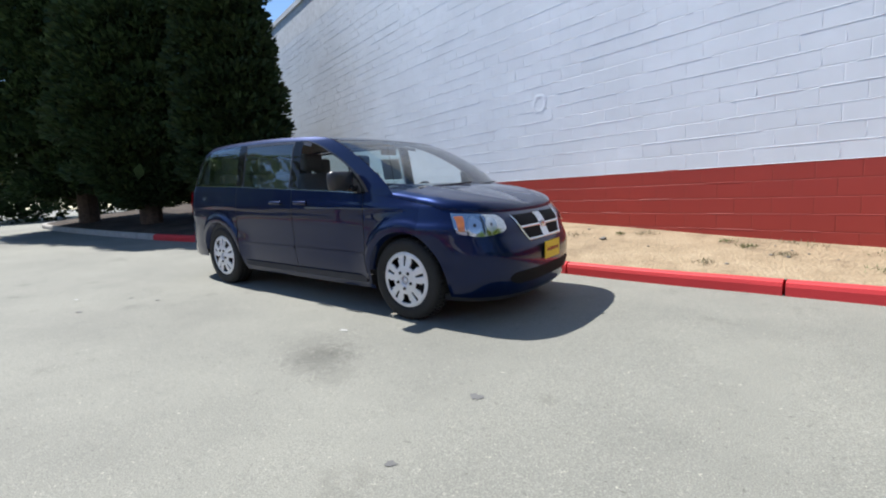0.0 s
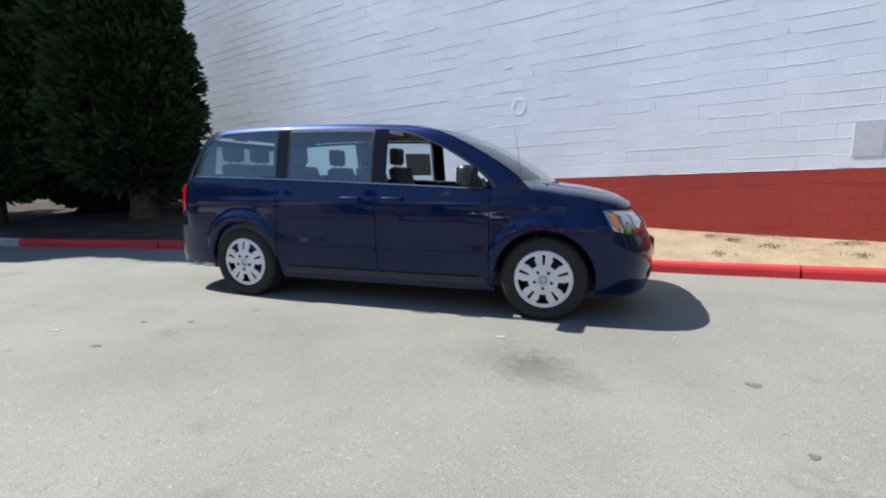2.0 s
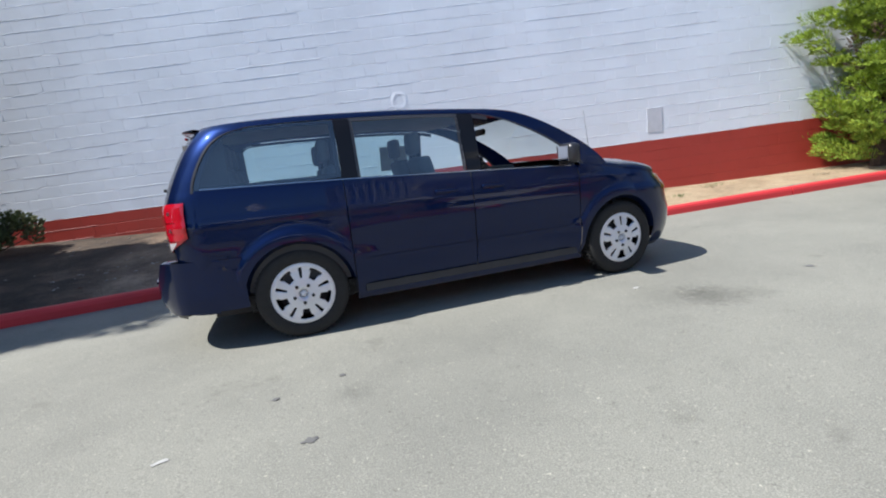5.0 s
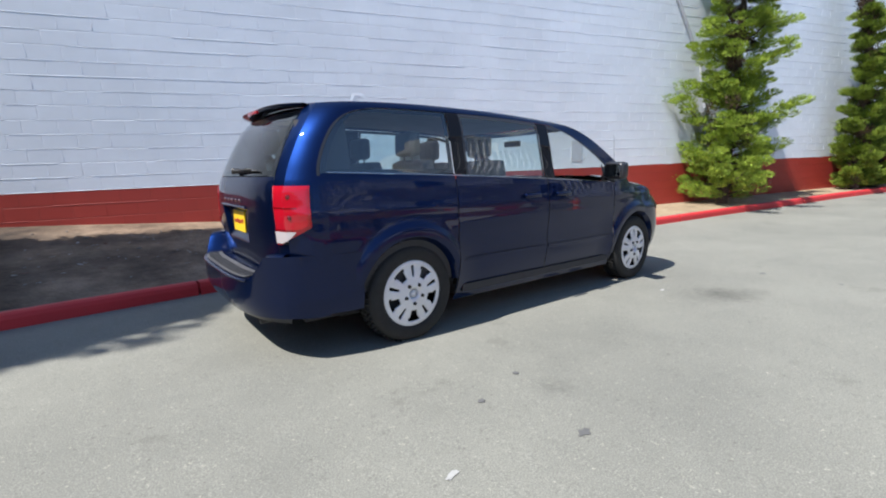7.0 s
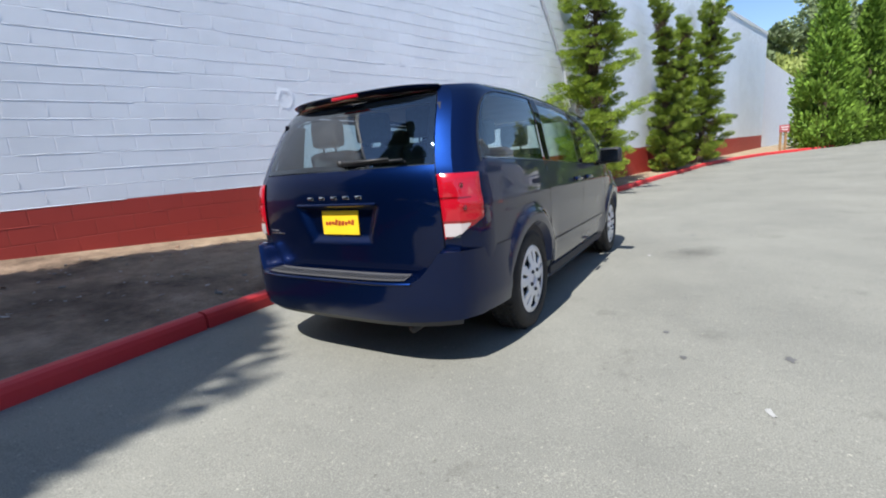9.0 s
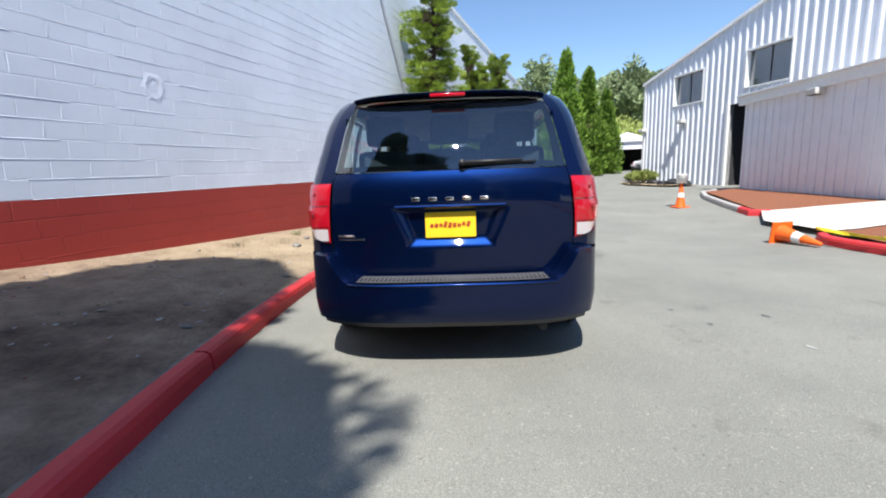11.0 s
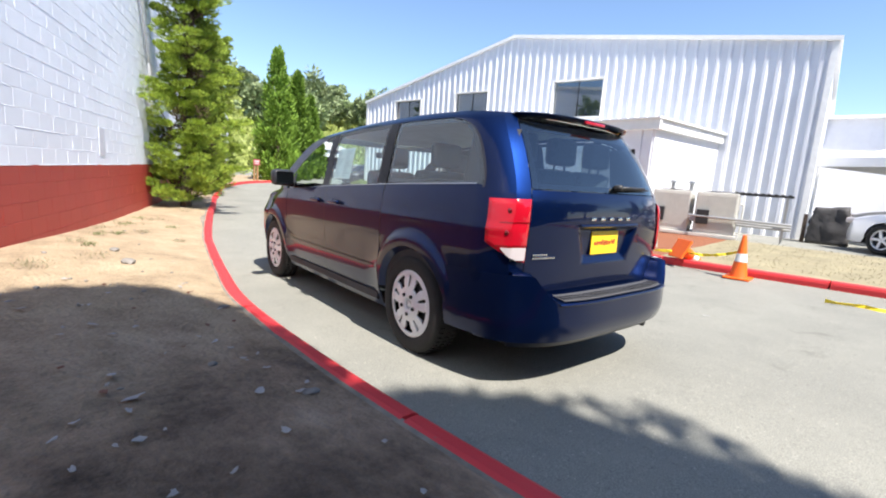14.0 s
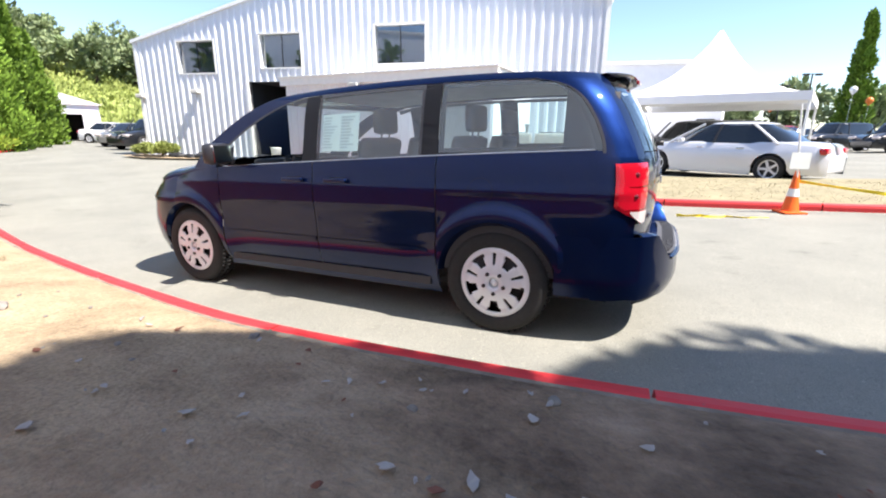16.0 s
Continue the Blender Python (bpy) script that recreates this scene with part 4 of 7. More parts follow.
        side_patch(bm, 2.40, 2.56, zb, lambda x: min(1.34, zb(x) + 0.16 * (2.60 - x) / 0.2 + 0.01), sg, 4, 4, 0.001)
        P("window_frame", bm, SATIN_BLACK, fdoor)
        P("belt_moulding", side_patch(bmesh.new(), -0.60, 2.52, lambda x: belt(x) + 0.001, lambda x: belt(x) + 0.009, sg, 50, 2, 0.006), BRIGHT_TRIM)
        # rubbing strips along the doors
        for a, b, door in ((0.50, 1.505, slide), (1.53, 2.58, fdoor)):
            P("side_moulding", side_patch(bmesh.new(), a, b, 0.535, 0.565, sg, 14, 3, 0.010), NAVY, door)
        # handles
        for hx, door in ((1.27, slide), (1.70, fdoor)):
            c = side_pt(hx, 1.03, sg)
            h = P("door_handle", box(bmesh.new(), (0.21, 0.028, 0.034), (hx, c.y + sg * 0.028, 1.03), 0.012), NAVY, door)
            bm = box(bmesh.new(), (0.15, 0.008, 0.06), (hx, c.y + sg * 0.001, 1.022), 0.003)
            P("handle_cup", bm, GLOSS_BLACK, h)
        # mirror
        mc = Vector((2.43, sg * 1.075, 1.235))
        bm = box(bmesh.new(), (0.115, 0.24, 0.175), mc, 0.045, Euler((0, 0, sg * radians(8))).to_matrix())
        mir = P("mirror", bm, SATIN_BLACK)
        P("mirror_glass", box(bmesh.new(), (0.006, 0.19, 0.13), mc + Vector((-0.061, -sg * 0.006, 0)), 0, Euler((0, 0, sg * radians(8))).to_matrix()), CHROME, mir, smooth=False)
        P("mirror_arm", box(bmesh.new(), (0.10, 0.12, 0.055), (2.47, sg * 0.965, 1.165), 0.018), GLOSS_BLACK, mir)
        # tail lamp wraps the corner
        def lamp(bm, low, high, v0, dx, off, n=10, na=26):
            """One sheet from v0 on the tail round the corner to dx along the flank; low and high are heights along it."""
            def f(a, b):
                z = lerp(low(a), high(a), b)
                if a < 0.5:
                    v = sg * lerp(v0, 1.0, a * 2)
                    p, q = rear_pt(v, z), Vector((-1, sg * (0.15 + 0.65 * (a * 2) ** 2), 0.12))
                else:
                    t = a * 2 - 1
                    p, q = side_pt(rear_corner(z) + dx * t, z, sg), Vector((-0.8 * (1 - t) ** 1.5, sg * (0.8 + 0.2 * t), 0))
                return p + q.normalized() * off(a, b)
            return grid(bm, f, na, n)

        def lamp_foot(a):
            """The lamp's lower edge climbs towards the flank."""
            return 0.795 + 0.115 * max(0.0, (a - 0.22) / 0.78) ** 1.15

        def swell(a, b):
            """Two shallow domes pressed into the red lens, over a thin rim."""
            rim = min(1.0, 12 * a, 12 * (1 - a), 12 * b, 12 * (1 - b))
            return 0.010 + 0.006 * rim + 0.005 * math.sin(math.pi * min(1.0, a / 0.55)) * abs(math.sin(math.pi * (b - 0.22) / 0.39)) * (1 if b > 0.22 else 0)

        tail = P("tail_lamp", lamp(bmesh.new(), lamp_foot, lambda a: 1.165, 0.898, 0.125, swell, 30), RED_LENS, car, "red tail lamp with clear lower lens")
        bm = lamp(bmesh.new(), lambda a: lamp_foot(a * 0.72) + 0.012, lambda a: 0.882, 0.908, 0.034, lambda a, b: 0.0205, 6)
        P("reversing_lens", bm, WHITE_LENS, tail)
        for zc in (1.028, 0.892):
            P("lamp_rib", lamp(bmesh.new(), lambda a: zc - 0.004, lambda a: zc + 0.004, 0.902, 0.06, lambda a, b: 0.0185, 2), DEEP_RED, tail)
        for zc in (1.098, 0.972):
            c = side_pt(rear_corner(zc) + 0.022, zc, sg)
            bm = bmesh.new()
            bmesh.ops.create_uvsphere(bm, u_segments=16, v_segments=10, radius=1.0, matrix=Matrix.Translation(c + Vector((-0.006, sg * 0.010, 0))) @ Matrix.Diagonal((0.020, 0.011, 0.016, 1)))
            P("bulb_socket", bm, DEEP_RED, tail)
        # headlamp with amber end
        hz0 = curve_of([(0.24, 0.905), (0.27, 0.80), (0.36, 0.768), (0.46, 0.752), (0.56, 0.757), (0.66, 0.775), (0.70, 0.80)])
        hz1 = curve_of([(0.24, 0.945), (0.30, 0.941), (0.46, 0.932), (0.60, 0.918), (0.67, 0.905), (0.70, 0.86)])
        bm = grid(bmesh.new(), lambda a, b: nose_pt(lerp(0.24, 0.70, a), lerp(hz0(lerp(0.24, 0.7, a)), hz1(lerp(0.24, 0.70, a)), b), sg, 0.003), 24, 8)
        hl = P("headlamp", bm, LAMP_BOWL, car, "clear wide headlamp with amber marker")
        bm = bmesh.new()
        for s, rz in ((0.43, 0.066), (0.575, 0.056)):
            grid(bm, lambda a, b: nose_pt(s + 0.9 * rz * b * math.cos(2 * math.pi * a), 0.845 + rz * b * math.sin(2 * math.pi * a), sg, 0.004 + 0.006 * b), 18, 3)
        P("reflector", bm, REFLECTOR, hl)
        bm = bmesh.new()
        for s, rz in ((0.43, 0.014), (0.575, 0.012)):
            grid(bm, lambda a, b: nose_pt(s + 0.9 * rz * b * math.cos(2 * math.pi * a), 0.845 + rz * b * math.sin(2 * math.pi * a), sg, 0.0105), 14, 2)
        grid(bm, lambda a, b: nose_pt(lerp(0.50, 0.512, a), lerp(0.775, 0.915, b), sg, 0.0095), 1, 8)
        P("bulb_shield", bm, FRAME_GREY, hl)
        P("marker_lens", grid(bmesh.new(), lambda a, b: nose_pt(lerp(lerp(0.295, 0.262, b), 0.345, a), lerp(0.80, 0.918, b), sg, 0.006), 6, 6), AMBER_LENS, hl)
        P("lens_cover", grid(bmesh.new(), lambda a, b: nose_pt(lerp(0.24, 0.70, a), lerp(hz0(lerp(0.24, 0.7, a)), hz1(lerp(0.24, 0.70, a)), b), sg, 0.012), 24, 8), CLEAR_GLASS, hl)

    # tailgate and rear glass
    def pressed(v, z):
        """Depth of the tailgate's plate recess, wider at its top."""
        half = lerp(0.33, 0.43, min(1.0, max(0.0, (z - 0.80) / 0.20)))
        d = min((half - abs(v)) / 0.09, (z - 0.750) / 0.075, (1.008 - z) / 0.03)
        d = min(1.0, max(0.0, d))
        return 0.038 * d * d * (3 - 2 * d)
    bm = grid(bmesh.new(), lambda a, b: rear_pt(lerp(-0.885, 0.885, a), lerp(0.55, 1.222, b), -pressed(lerp(-0.885, 0.885, a), lerp(0.55, 1.222, b))), 110, 84)
    gate = P("tailgate", bm, NAVY)
    for sg in (-1, 1):
        P("lower_corner_panel", grid(bmesh.new(), lambda a, b: rear_pt(sg * lerp(0.892, 1.0, a), lerp(0.30, 0.80, b)), 6, 20), NAVY)
        P("upper_corner_panel", grid(bmesh.new(), lambda a, b: rear_pt(sg * lerp(0.892, 1.0, a), lerp(1.165, 1.72, b)), 6, 24), NAVY)
    P("rear_glass", grid(bmesh.new(), lambda a, b: rear_pt(lerp(-0.885, 0.885, a), lerp(1.228, 1.665, b), 0.002), 30, 16), REAR_GLASS, gate)
    bm = bmesh.new()
    for v0, v1, z0, z1 in ((-0.885, 0.885, 1.228, 1.262), (-0.885, -0.83, 1.228, 1.665), (0.83, 0.885, 1.228, 1.665), (-0.885, 0.885, 1.60, 1.668)):
        grid(bm, lambda a, b: rear_pt(lerp(v0, v1, a), lerp(z0, z1, b), -0.004), 24, 10)
    P("glass_border", bm, GLOSS_BLACK, gate)
    # spoiler lip over the rear glass
    def lip(a, b):
        v = lerp(-0.93, 0.93, a)
        base = rear_pt(v, 1.70)
        t = 2 * math.pi * b
        reach = 0.10 * (1 - 0.5 * abs(v) ** 6)
        return base + Vector((0.03 - reach * 0.5 - reach * 0.62 * math.cos(t), 0, 0.002 + 0.011 * math.sin(t) + 0.016 * (1 - abs(v) ** 3) + 0.010 * math.cos(t)))
    bm = grid(bmesh.new(), lip, 30, 14)
    spoiler = P("spoiler", bm, NAVY, gate)
    P("brake_lamp", box(bmesh.new(), (0.02, 0.22, 0.022), rear_pt(0, 1.70) + Vector((-0.088, 0, 0.008)), 0.006), RED_LENS, spoiler)
    # wiper
    bm = rod(bmesh.new(), rear_pt(-0.10, 1.265, 0.035), rear_pt(-0.55, 1.272, 0.03), 0.012, 0.007)
    rod(bm, rear_pt(-0.12, 1.255, 0.03), rear_pt(-0.66, 1.262, 0.02), 0.008, 0.006)
    rod(bm, rear_pt(-0.10, 1.265, 0.0), rear_pt(-0.10, 1.265, 0.05), 0.02)
    P("rear_wiper", bm, BLACK_PLASTIC, gate)
    P("latch_bar", grid(bmesh.new(), lambda a, b: rear_pt(lerp(-0.40, 0.40, a), lerp(1.0, 1.022, b), 0.004 + 0.012 * math.sin(math.pi * b)), 20, 5), NAVY, gate)
    plate = P("plate", box(bmesh.new(), (0.008, 0.31, 0.155), rear_pt(0, 0.895, -0.030), 0.002), PLATE_YELLOW, gate, "yellow dealer plate", False)
    rng = random.Random(4)
    for i in range(9):
        y = 0.115 - i * 0.028
        P("plate_bar", box(bmesh.new(), (0.003, 0.020, 0.018 + 0.02 * rng.random()), rear_pt(0, 0.895, -0.0245) + Vector((0, y, 0.005 * rng.uniform(-1, 1))), 0, Euler((radians(18), 0, 0)).to_matrix()), PLATE_RED, plate, smooth=False)
    for y in (0.09, -0.09):
        P("plate_bar", box(bmesh.new(), (0.003, 0.06, 0.012), rear_pt(0, 0.835, -0.0245) + Vector((0, y, 0))), PLATE_RED, plate, smooth=False)
    for i in range(5):
        c = rear_pt((0.24 - i * 0.12) / 0.97, 1.055, 0.004)
        P("badge", box(bmesh.new(), (0.006, 0.050, 0.022), c, 0.004), CHROME, gate)
    bm = bmesh.new()
    for z, w in ((0.838, 0.13), (0.818, 0.20)):
        for i in range(int(w / 0.018)):
            box(bm, (0.004, 0.012, 0.012), rear_pt((0.80 - i * 0.018) / 0.97, z, 0.004), 0.001)
    P("model_badge", bm, CHROME, gate)

    # rear bumper with step pad
    def bump_pt(v, z, off=0.0):
        w = 0.870 - 0.25 * max(0, 0.44 - z) ** 1.2
        swell = 0.115 * math.sin(min(1, max(0, (z - 0.22) / 0.22)) * math.pi / 2)
        x = -0.87 - (0.125 + swell) * (1 - abs(v) ** 4.2) - off
        return Vector((x, v * (w + off), z))
    def bump_hi(v):
        return 0.565 + 0.165 * min(1, max(0, (abs(v) - 0.70) / 0.17)) ** 1.6
    bm = grid(bmesh.new(), lambda a, b: bump_pt(lerp(-1, 1, a), lerp(0.325, bump_hi(lerp(-1, 1, a)), b), 0.012), 60, 14)
    for sg in (-1, 1):
        grid(bm, lambda a, b: Vector((lerp(-0.882, -0.40, a), sg * (0.882 - 0.25 * max(0, 0.44 - lerp(0.325, 0.73, b)) ** 1.2 + 0.085 * math.sin(a * math.pi / 2) ** 0.8), lerp(0.325, 0.73 - 0.01 * a, b))), 6, 14)
    bmesh.ops.remove_doubles(bm, verts=bm.verts[:], dist=0.004)
    bmesh.ops.recalc_face_normals(bm, faces=bm.faces[:])
    bumper = P("rear_bumper", bm, NAVY)
    def step(a, b):
        v = lerp(-0.98, 0.98, a)
        o, i = bump_pt(v, bump_hi(v), 0.012), rear_pt(v, bump_hi(v) + 0.01, -0.02)
        p = o.lerp(i, b)
        p.z = bump_hi(v) + 0.012 * math.sin(math.pi * b) ** 0.5
        return p
    P("bumper_top", grid(bmesh.new(), step, 60, 6), NAVY, bumper)
    def ridge(a, b):
        v, t = lerp(-0.70, 0.70, a), 2 * math.pi * b
        return bump_pt(v, bump_hi(v) - 0.004 + 0.010 * math.sin(t), 0.010 + 0.010 * math.cos(t))
    P("bumper_ridge", grid(bmesh.new(), ridge, 40, 10), NAVY, bumper)
    bm = grid(bmesh.new(), lambda a, b: bump_pt(lerp(-0.66, 0.66, a), 0.55, 0.0).lerp(rear_pt(lerp(-0.66, 0.66, a), 0.57, 0.0), lerp(0.03, 0.72, b)) + Vector((0, 0, 0.028)), 30, 3)
    pad = P("step_pad", bm, PAD_GREY, bumper, "ribbed dark grey bumper pad", False)
    bm = bmesh.new()
    for i in range(44):
        v = lerp(-0.63, 0.63, i / 43)
        a = bump_pt(v, 0.55, 0.0)
        box(bm, (0.075, 0.010, 0.005), (a.x + 0.058, a.y, 0.590), 0)
    P("pad_ribs", bm, PAD_GREY, pad, smooth=False)
    P("bumper_skirt", grid(bmesh.new(), lambda a, b: bump_pt(lerp(-1, 1, a), lerp(0.285, 0.328, b), -0.01), 40, 2), SATIN_BLACK, bumper)
    bm = rod(bmesh.new(), (-0.75, -0.55, 0.27), (-0.98, -0.55, 0.26), 0.028, None, 12)
    P("exhaust_pipe", bm, RIM_DARK)

    # nose: bumper, grille, hood
    def nose_low(s):
        x = nose_pt(s, 0.5, 1).x
        return max(0.24, arch(3.06)(x)) if x < 3.06 + 0.425 else 0.24
    bm = bmesh.new()
    for sg in (-1, 1):
        grid(bm, lambda a, b: nose_pt(a ** 1.6, lerp(nose_low(a ** 1.6), nose_top(a ** 1.6), b), sg), 60, 30)
    P("front_bumper", bm, NAVY)
    def hood_pt(a, b, sg):
        """a from the windscreen to the nose, b from the middle to the edge."""
        x0 = 2.62
        total = (XB - x0) + 0.75
        d = a * total
        if d < XB - x0:
            x = x0 + d
            o = side_pt(x, curve_fender(x) - 0.001, sg)
        else:
            o = nose_pt((d - (XB - x0)) / 0.75, nose_top((d - (XB - x0)) / 0.75), sg)
        xc = lerp(2.80, front_nose(0.93) - 0.09, a ** 0.95)
        zc = hood_mid(xc)
        t = b * math.pi / 2
        u, h = math.sin(t) ** 0.72, max(0.0, math.cos(t)) ** 0.72
        return Vector((lerp(xc, o.x, u), o.y * u, lerp(o.z, zc, h) + 0.012 * math.exp(-((u - 0.62) / 0.06) ** 2) * (1 - a * a)))
    bm = bmesh.new()
    for sg in (-1, 1):
        grid(bm, lambda a, b: hood_pt(a, b * 0.66, sg), 44, 24)
    P("hood", bm, NAVY)
    bm = bmesh.new()
    for sg in (-1, 1):
        grid(bm, lambda a, b: hood_pt(a, lerp(0.664, 1.0, b), sg), 44, 18)
    P("fender_top", bm, NAVY)
    bm = bmesh.new()
    for sg in (-1, 1):
        grid(bm, lambda a, b: nose_pt(lerp(lerp(0.875, 0.79, b), 1.0, a), lerp(0.685, 0.895, b), sg, 0.004), 14, 10)
    grille = P("grille", bm, MATT_BLACK)
    bm = bmesh.new()
    for sg in (-1, 1):
        grid(bm, lambda a, b: nose_pt(lerp(0.835, 1.0, a), lerp(0.780, 0.802, b), sg, 0.008 + 0.008 * math.sin(math.pi * b)), 12, 4)
        grid(bm, lambda a, b: nose_pt(lerp(0.870, 1.0, a), lerp(0.672, 0.692, b), sg, 0.006 + 0.010 * math.sin(math.pi * b)), 12, 4)
        grid(bm, lambda a, b: nose_pt(lerp(0.875, 0.79, b) + lerp(-0.008, 0.008, a), lerp(0.675, 0.896, b), sg, 0.006 + 0.008 * math.sin(math.pi * a)), 3, 10)
        grid(bm, lambda a, b: nose_pt(lerp(0.988, 1.0, a), lerp(0.685, 0.895, b), sg, 0.010), 2, 10)
    P("grille_bars", bm, CHROME, grille)
    P("grille_badge", box(bmesh.new(), (0.02, 0.05, 0.065), nose_pt(1, 0.79, 1, 0.012), 0.012), CHROME, grille)
    bm = bmesh.new()
    for sg in (-1, 1):
        grid(bm, lambda a, b: nose_pt(lerp(0.64, 1.0, a), 0.385 + lerp(-0.055, 0.05, b) * min(1.0, a / 0.22) ** 0.5, sg, 0.004), 22, 6)
    P("lower_intake", bm, MATT_BLACK)
    bm = bmesh.new()
    for sg in (-1, 1):
        grid(bm, lambda a, b: nose_pt(lerp(0.05, 1.0, a), lerp(0.20, 0.26, b), sg, -0.02), 20, 2)
    P("chin", bm, SATIN_BLACK)
    fp = P("front_plate", box(bmesh.new(), (0.008, 0.32, 0.155), nose_pt(1, 0.565, 1, 0.02), 0.002), PLATE_YELLOW, car, "yellow dealer plate", False)
    for i in range(9):
        P("plate_bar", box(bmesh.new(), (0.003, 0.020, 0.02 + 0.016 * rng.random()), nose_pt(1, 0.567, 1, 0.026) + Vector((0, 0.115 - i * 0.028, 0)), 0, Euler((radians(-18), 0, 0)).to_matrix()), PLATE_RED, fp, smooth=False)

    # windscreen, cowl, roof
    def screen(v, z, off=0.0):
        w = abs(side_pt(a_pillar(z), z, 1).y)
        return Vector((a_pillar(z) + screen_bow(z) * (1 - abs(v) ** 2.2) + off, v * w, z + off * 0.5))
    P("windscreen", grid(bmesh.new(), lambda a, b: screen(lerp(-0.985, 0.985, a), lerp(1.135, 1.665, b)), 30, 20), CAR_GLASS)
    P("roof_header", grid(bmesh.new(), lambda a, b: screen(lerp(-1, 1, a), lerp(1.66, 1.72, b), 0.003), 30, 8), NAVY)
    bm = grid(bmesh.new(), lambda a, b: screen(lerp(-0.9, 0.9, a), lerp(1.09, 1.142, b), 0.004), 24, 3)
    P("cowl", bm, SATIN_BLACK)
    bm = rod(bmesh.new(), screen(-0.75, 1.13, 0.03), screen(0.05, 1.165, 0.03), 0.012, 0.008)
    rod(bm, screen(0.1, 1.13, 0.03), screen(0.8, 1.16, 0.03), 0.012, 0.008)
    P("front_wipers", bm, BLACK_PLASTIC)
    z_mid = curve_of([(0.0, 1.72), (0.07, 1.737), (0.18, 1.754), (0.36, 1.762), (0.56, 1.759), (0.74, 1.750), (0.88, 1.737), (1.0, 1.72)])
    def roof(a, b):
        v = lerp(-1, 1, a)
        w = half_width(1.72)
        xr = rear_corner(1.72) - rear_bow(1.72) * (1 - abs(v) ** 3.6)
        xf = a_pillar(1.72) + screen_bow(1.72) * (1 - abs(v) ** 2.2) 
        x = lerp(xr, xf, b)
        return Vector((x, v * (w - tail_taper(x)), 1.72 + (z_mid(b) - 1.72) * (1 - abs(v) ** 2.4)))
    top = P("roof", grid(bmesh.new(), roof, 34, 44), NAVY)
    for sg in (-1, 1):
        P("roof_ditch", grid(bmesh.new(), lambda a, b: roof(0.5 + sg * (0.42 + 0.012 * (a - 0.5)), lerp(0.04, 0.96, b)) + Vector((0, 0, 0.004)), 2, 40), SATIN_BLACK, top)
    P("aerial", rod(bmesh.new(), (2.86, -0.80, 1.09), (2.78, -0.82, 1.62), 0.0025, 0.0015, 6), BLACK_PLASTIC)
    # fuel flap on the left flank
    bm = bmesh.new()
    def flap(a, b):
        t = 2 * math.pi * a
        r = lerp(0.085, 0.088, b)
        return side_pt(0.10 + r * math.cos(t), 0.985 + r * math.sin(t), 1, 0.0015)
    P("fuel_flap", grid(bm, flap, 32, 1), MATT_BLACK)
    # cabin
    bm = boxes(((3.5, 1.70, 0.05), (0.95, 0, 0.36)), ((0.05, 1.6, 0.62), (2.72, 0, 0.66)), ((2.06, 1.88, 0.06), (1.53, 0, 0.31)))
    P("cabin_floor", bm, CABIN_DARK, smooth=False)
    bm = bmesh.new()
    for sg in (-1, 1):
        side_patch(bm, -0.70, 2.60, 0.42, 1.13, sg, 20, 6, -0.05)
        side_patch(bm, -0.70, -0.40, 1.13, 1.60, sg, 4, 8, -0.06)
    grid(bm, lambda a, b: rear_pt(lerp(-0.9, 0.9, a), lerp(0.4, 1.2, b), -0.06), 20, 6)
    P("cabin_trim", bm, CABIN_DARK)
    P("headliner", grid(bmesh.new(), lambda a, b: roof(lerp(0.04, 0.96, a), lerp(0.03, 0.97, b)) - Vector((0, 0, 0.04)), 20, 20), CABIN_GREY)
    bm = box(bmesh.new(), (0.55, 1.56, 0.30), (2.55, 0, 0.95), 0.09)
    box(bm, (0.25, 0.42, 0.10), (2.42, 0.40, 1.12), 0.04)
    dash = P("dashboard", bm, CABIN_DARK)
    bm = bmesh.new()
    tilt = pose(2.16, 0.40, 1.03, 0, -62, 0)
    ring = [[bm.verts.new(tilt @ Vector(((0.185 + 0.014 * math.cos(2 * math.pi * j / 8)) * math.cos(2 * math.pi * i / 32), (0.185 + 0.014 * math.cos(2 * math.pi * j / 8)) * math.sin(2 * math.pi * i / 32), 0.014 * math.sin(2 * math.pi * j / 8)))) for j in range(8)] for i in range(32)]
    for i in range(32):
        for j in range(8):
            bm.faces.new((ring[i][j], ring[(i + 1) % 32][j], ring[(i + 1) % 32][(j + 1) % 8], ring[i][(j + 1) % 8]))
    rod(bm, tilt @ Vector((-0.18, 0, 0)), tilt @ Vector((0.18, 0, 0)), 0.02)
    rod(bm, tilt @ Vector((0, 0, 0.02)), tilt @ Vector((0, 0, -0.25)), 0.04)
    P("steering_wheel", bm, CABIN_DARK, dash)
    for x, ys, zf in ((1.55, (-0.40, 0.40), 0.38), (0.72, (-0.42, 0.42), 0.38), (-0.12, (-0.44, 0.0, 0.44), 0.42)):
        for y in ys:
            seat(car, x, y, zf, 0.50 if len(ys) == 2 else 0.42)
    P("interior_mirror", box(bmesh.new(), (0.03, 0.24, 0.07), (2.05, 0, 1.56), 0.015), BLACK_PLASTIC)
    # dealer sheet inside the left sliding window
    sheet = P("window_sheet", grid(bmesh.new(), lambda a, b: side_pt(lerp(1.10, 1.44, a), lerp(1.245, 1.52, b), 1, -0.012), 4, 4), PAPER, car, "white printed dealer sheet", False)
    bm = bmesh.new()
    rng = random.Random(8)
    for r in range(11):
        z = 1.500 - r * 0.022
        for c in range(2):
            w = rng.uniform(0.06, 0.13)
            x0 = 1.43 - c * 0.165
            grid(bm, lambda a, b: side_pt(x0 - w * a, z - 0.012 * b, 1, -0.0105), 1, 1)
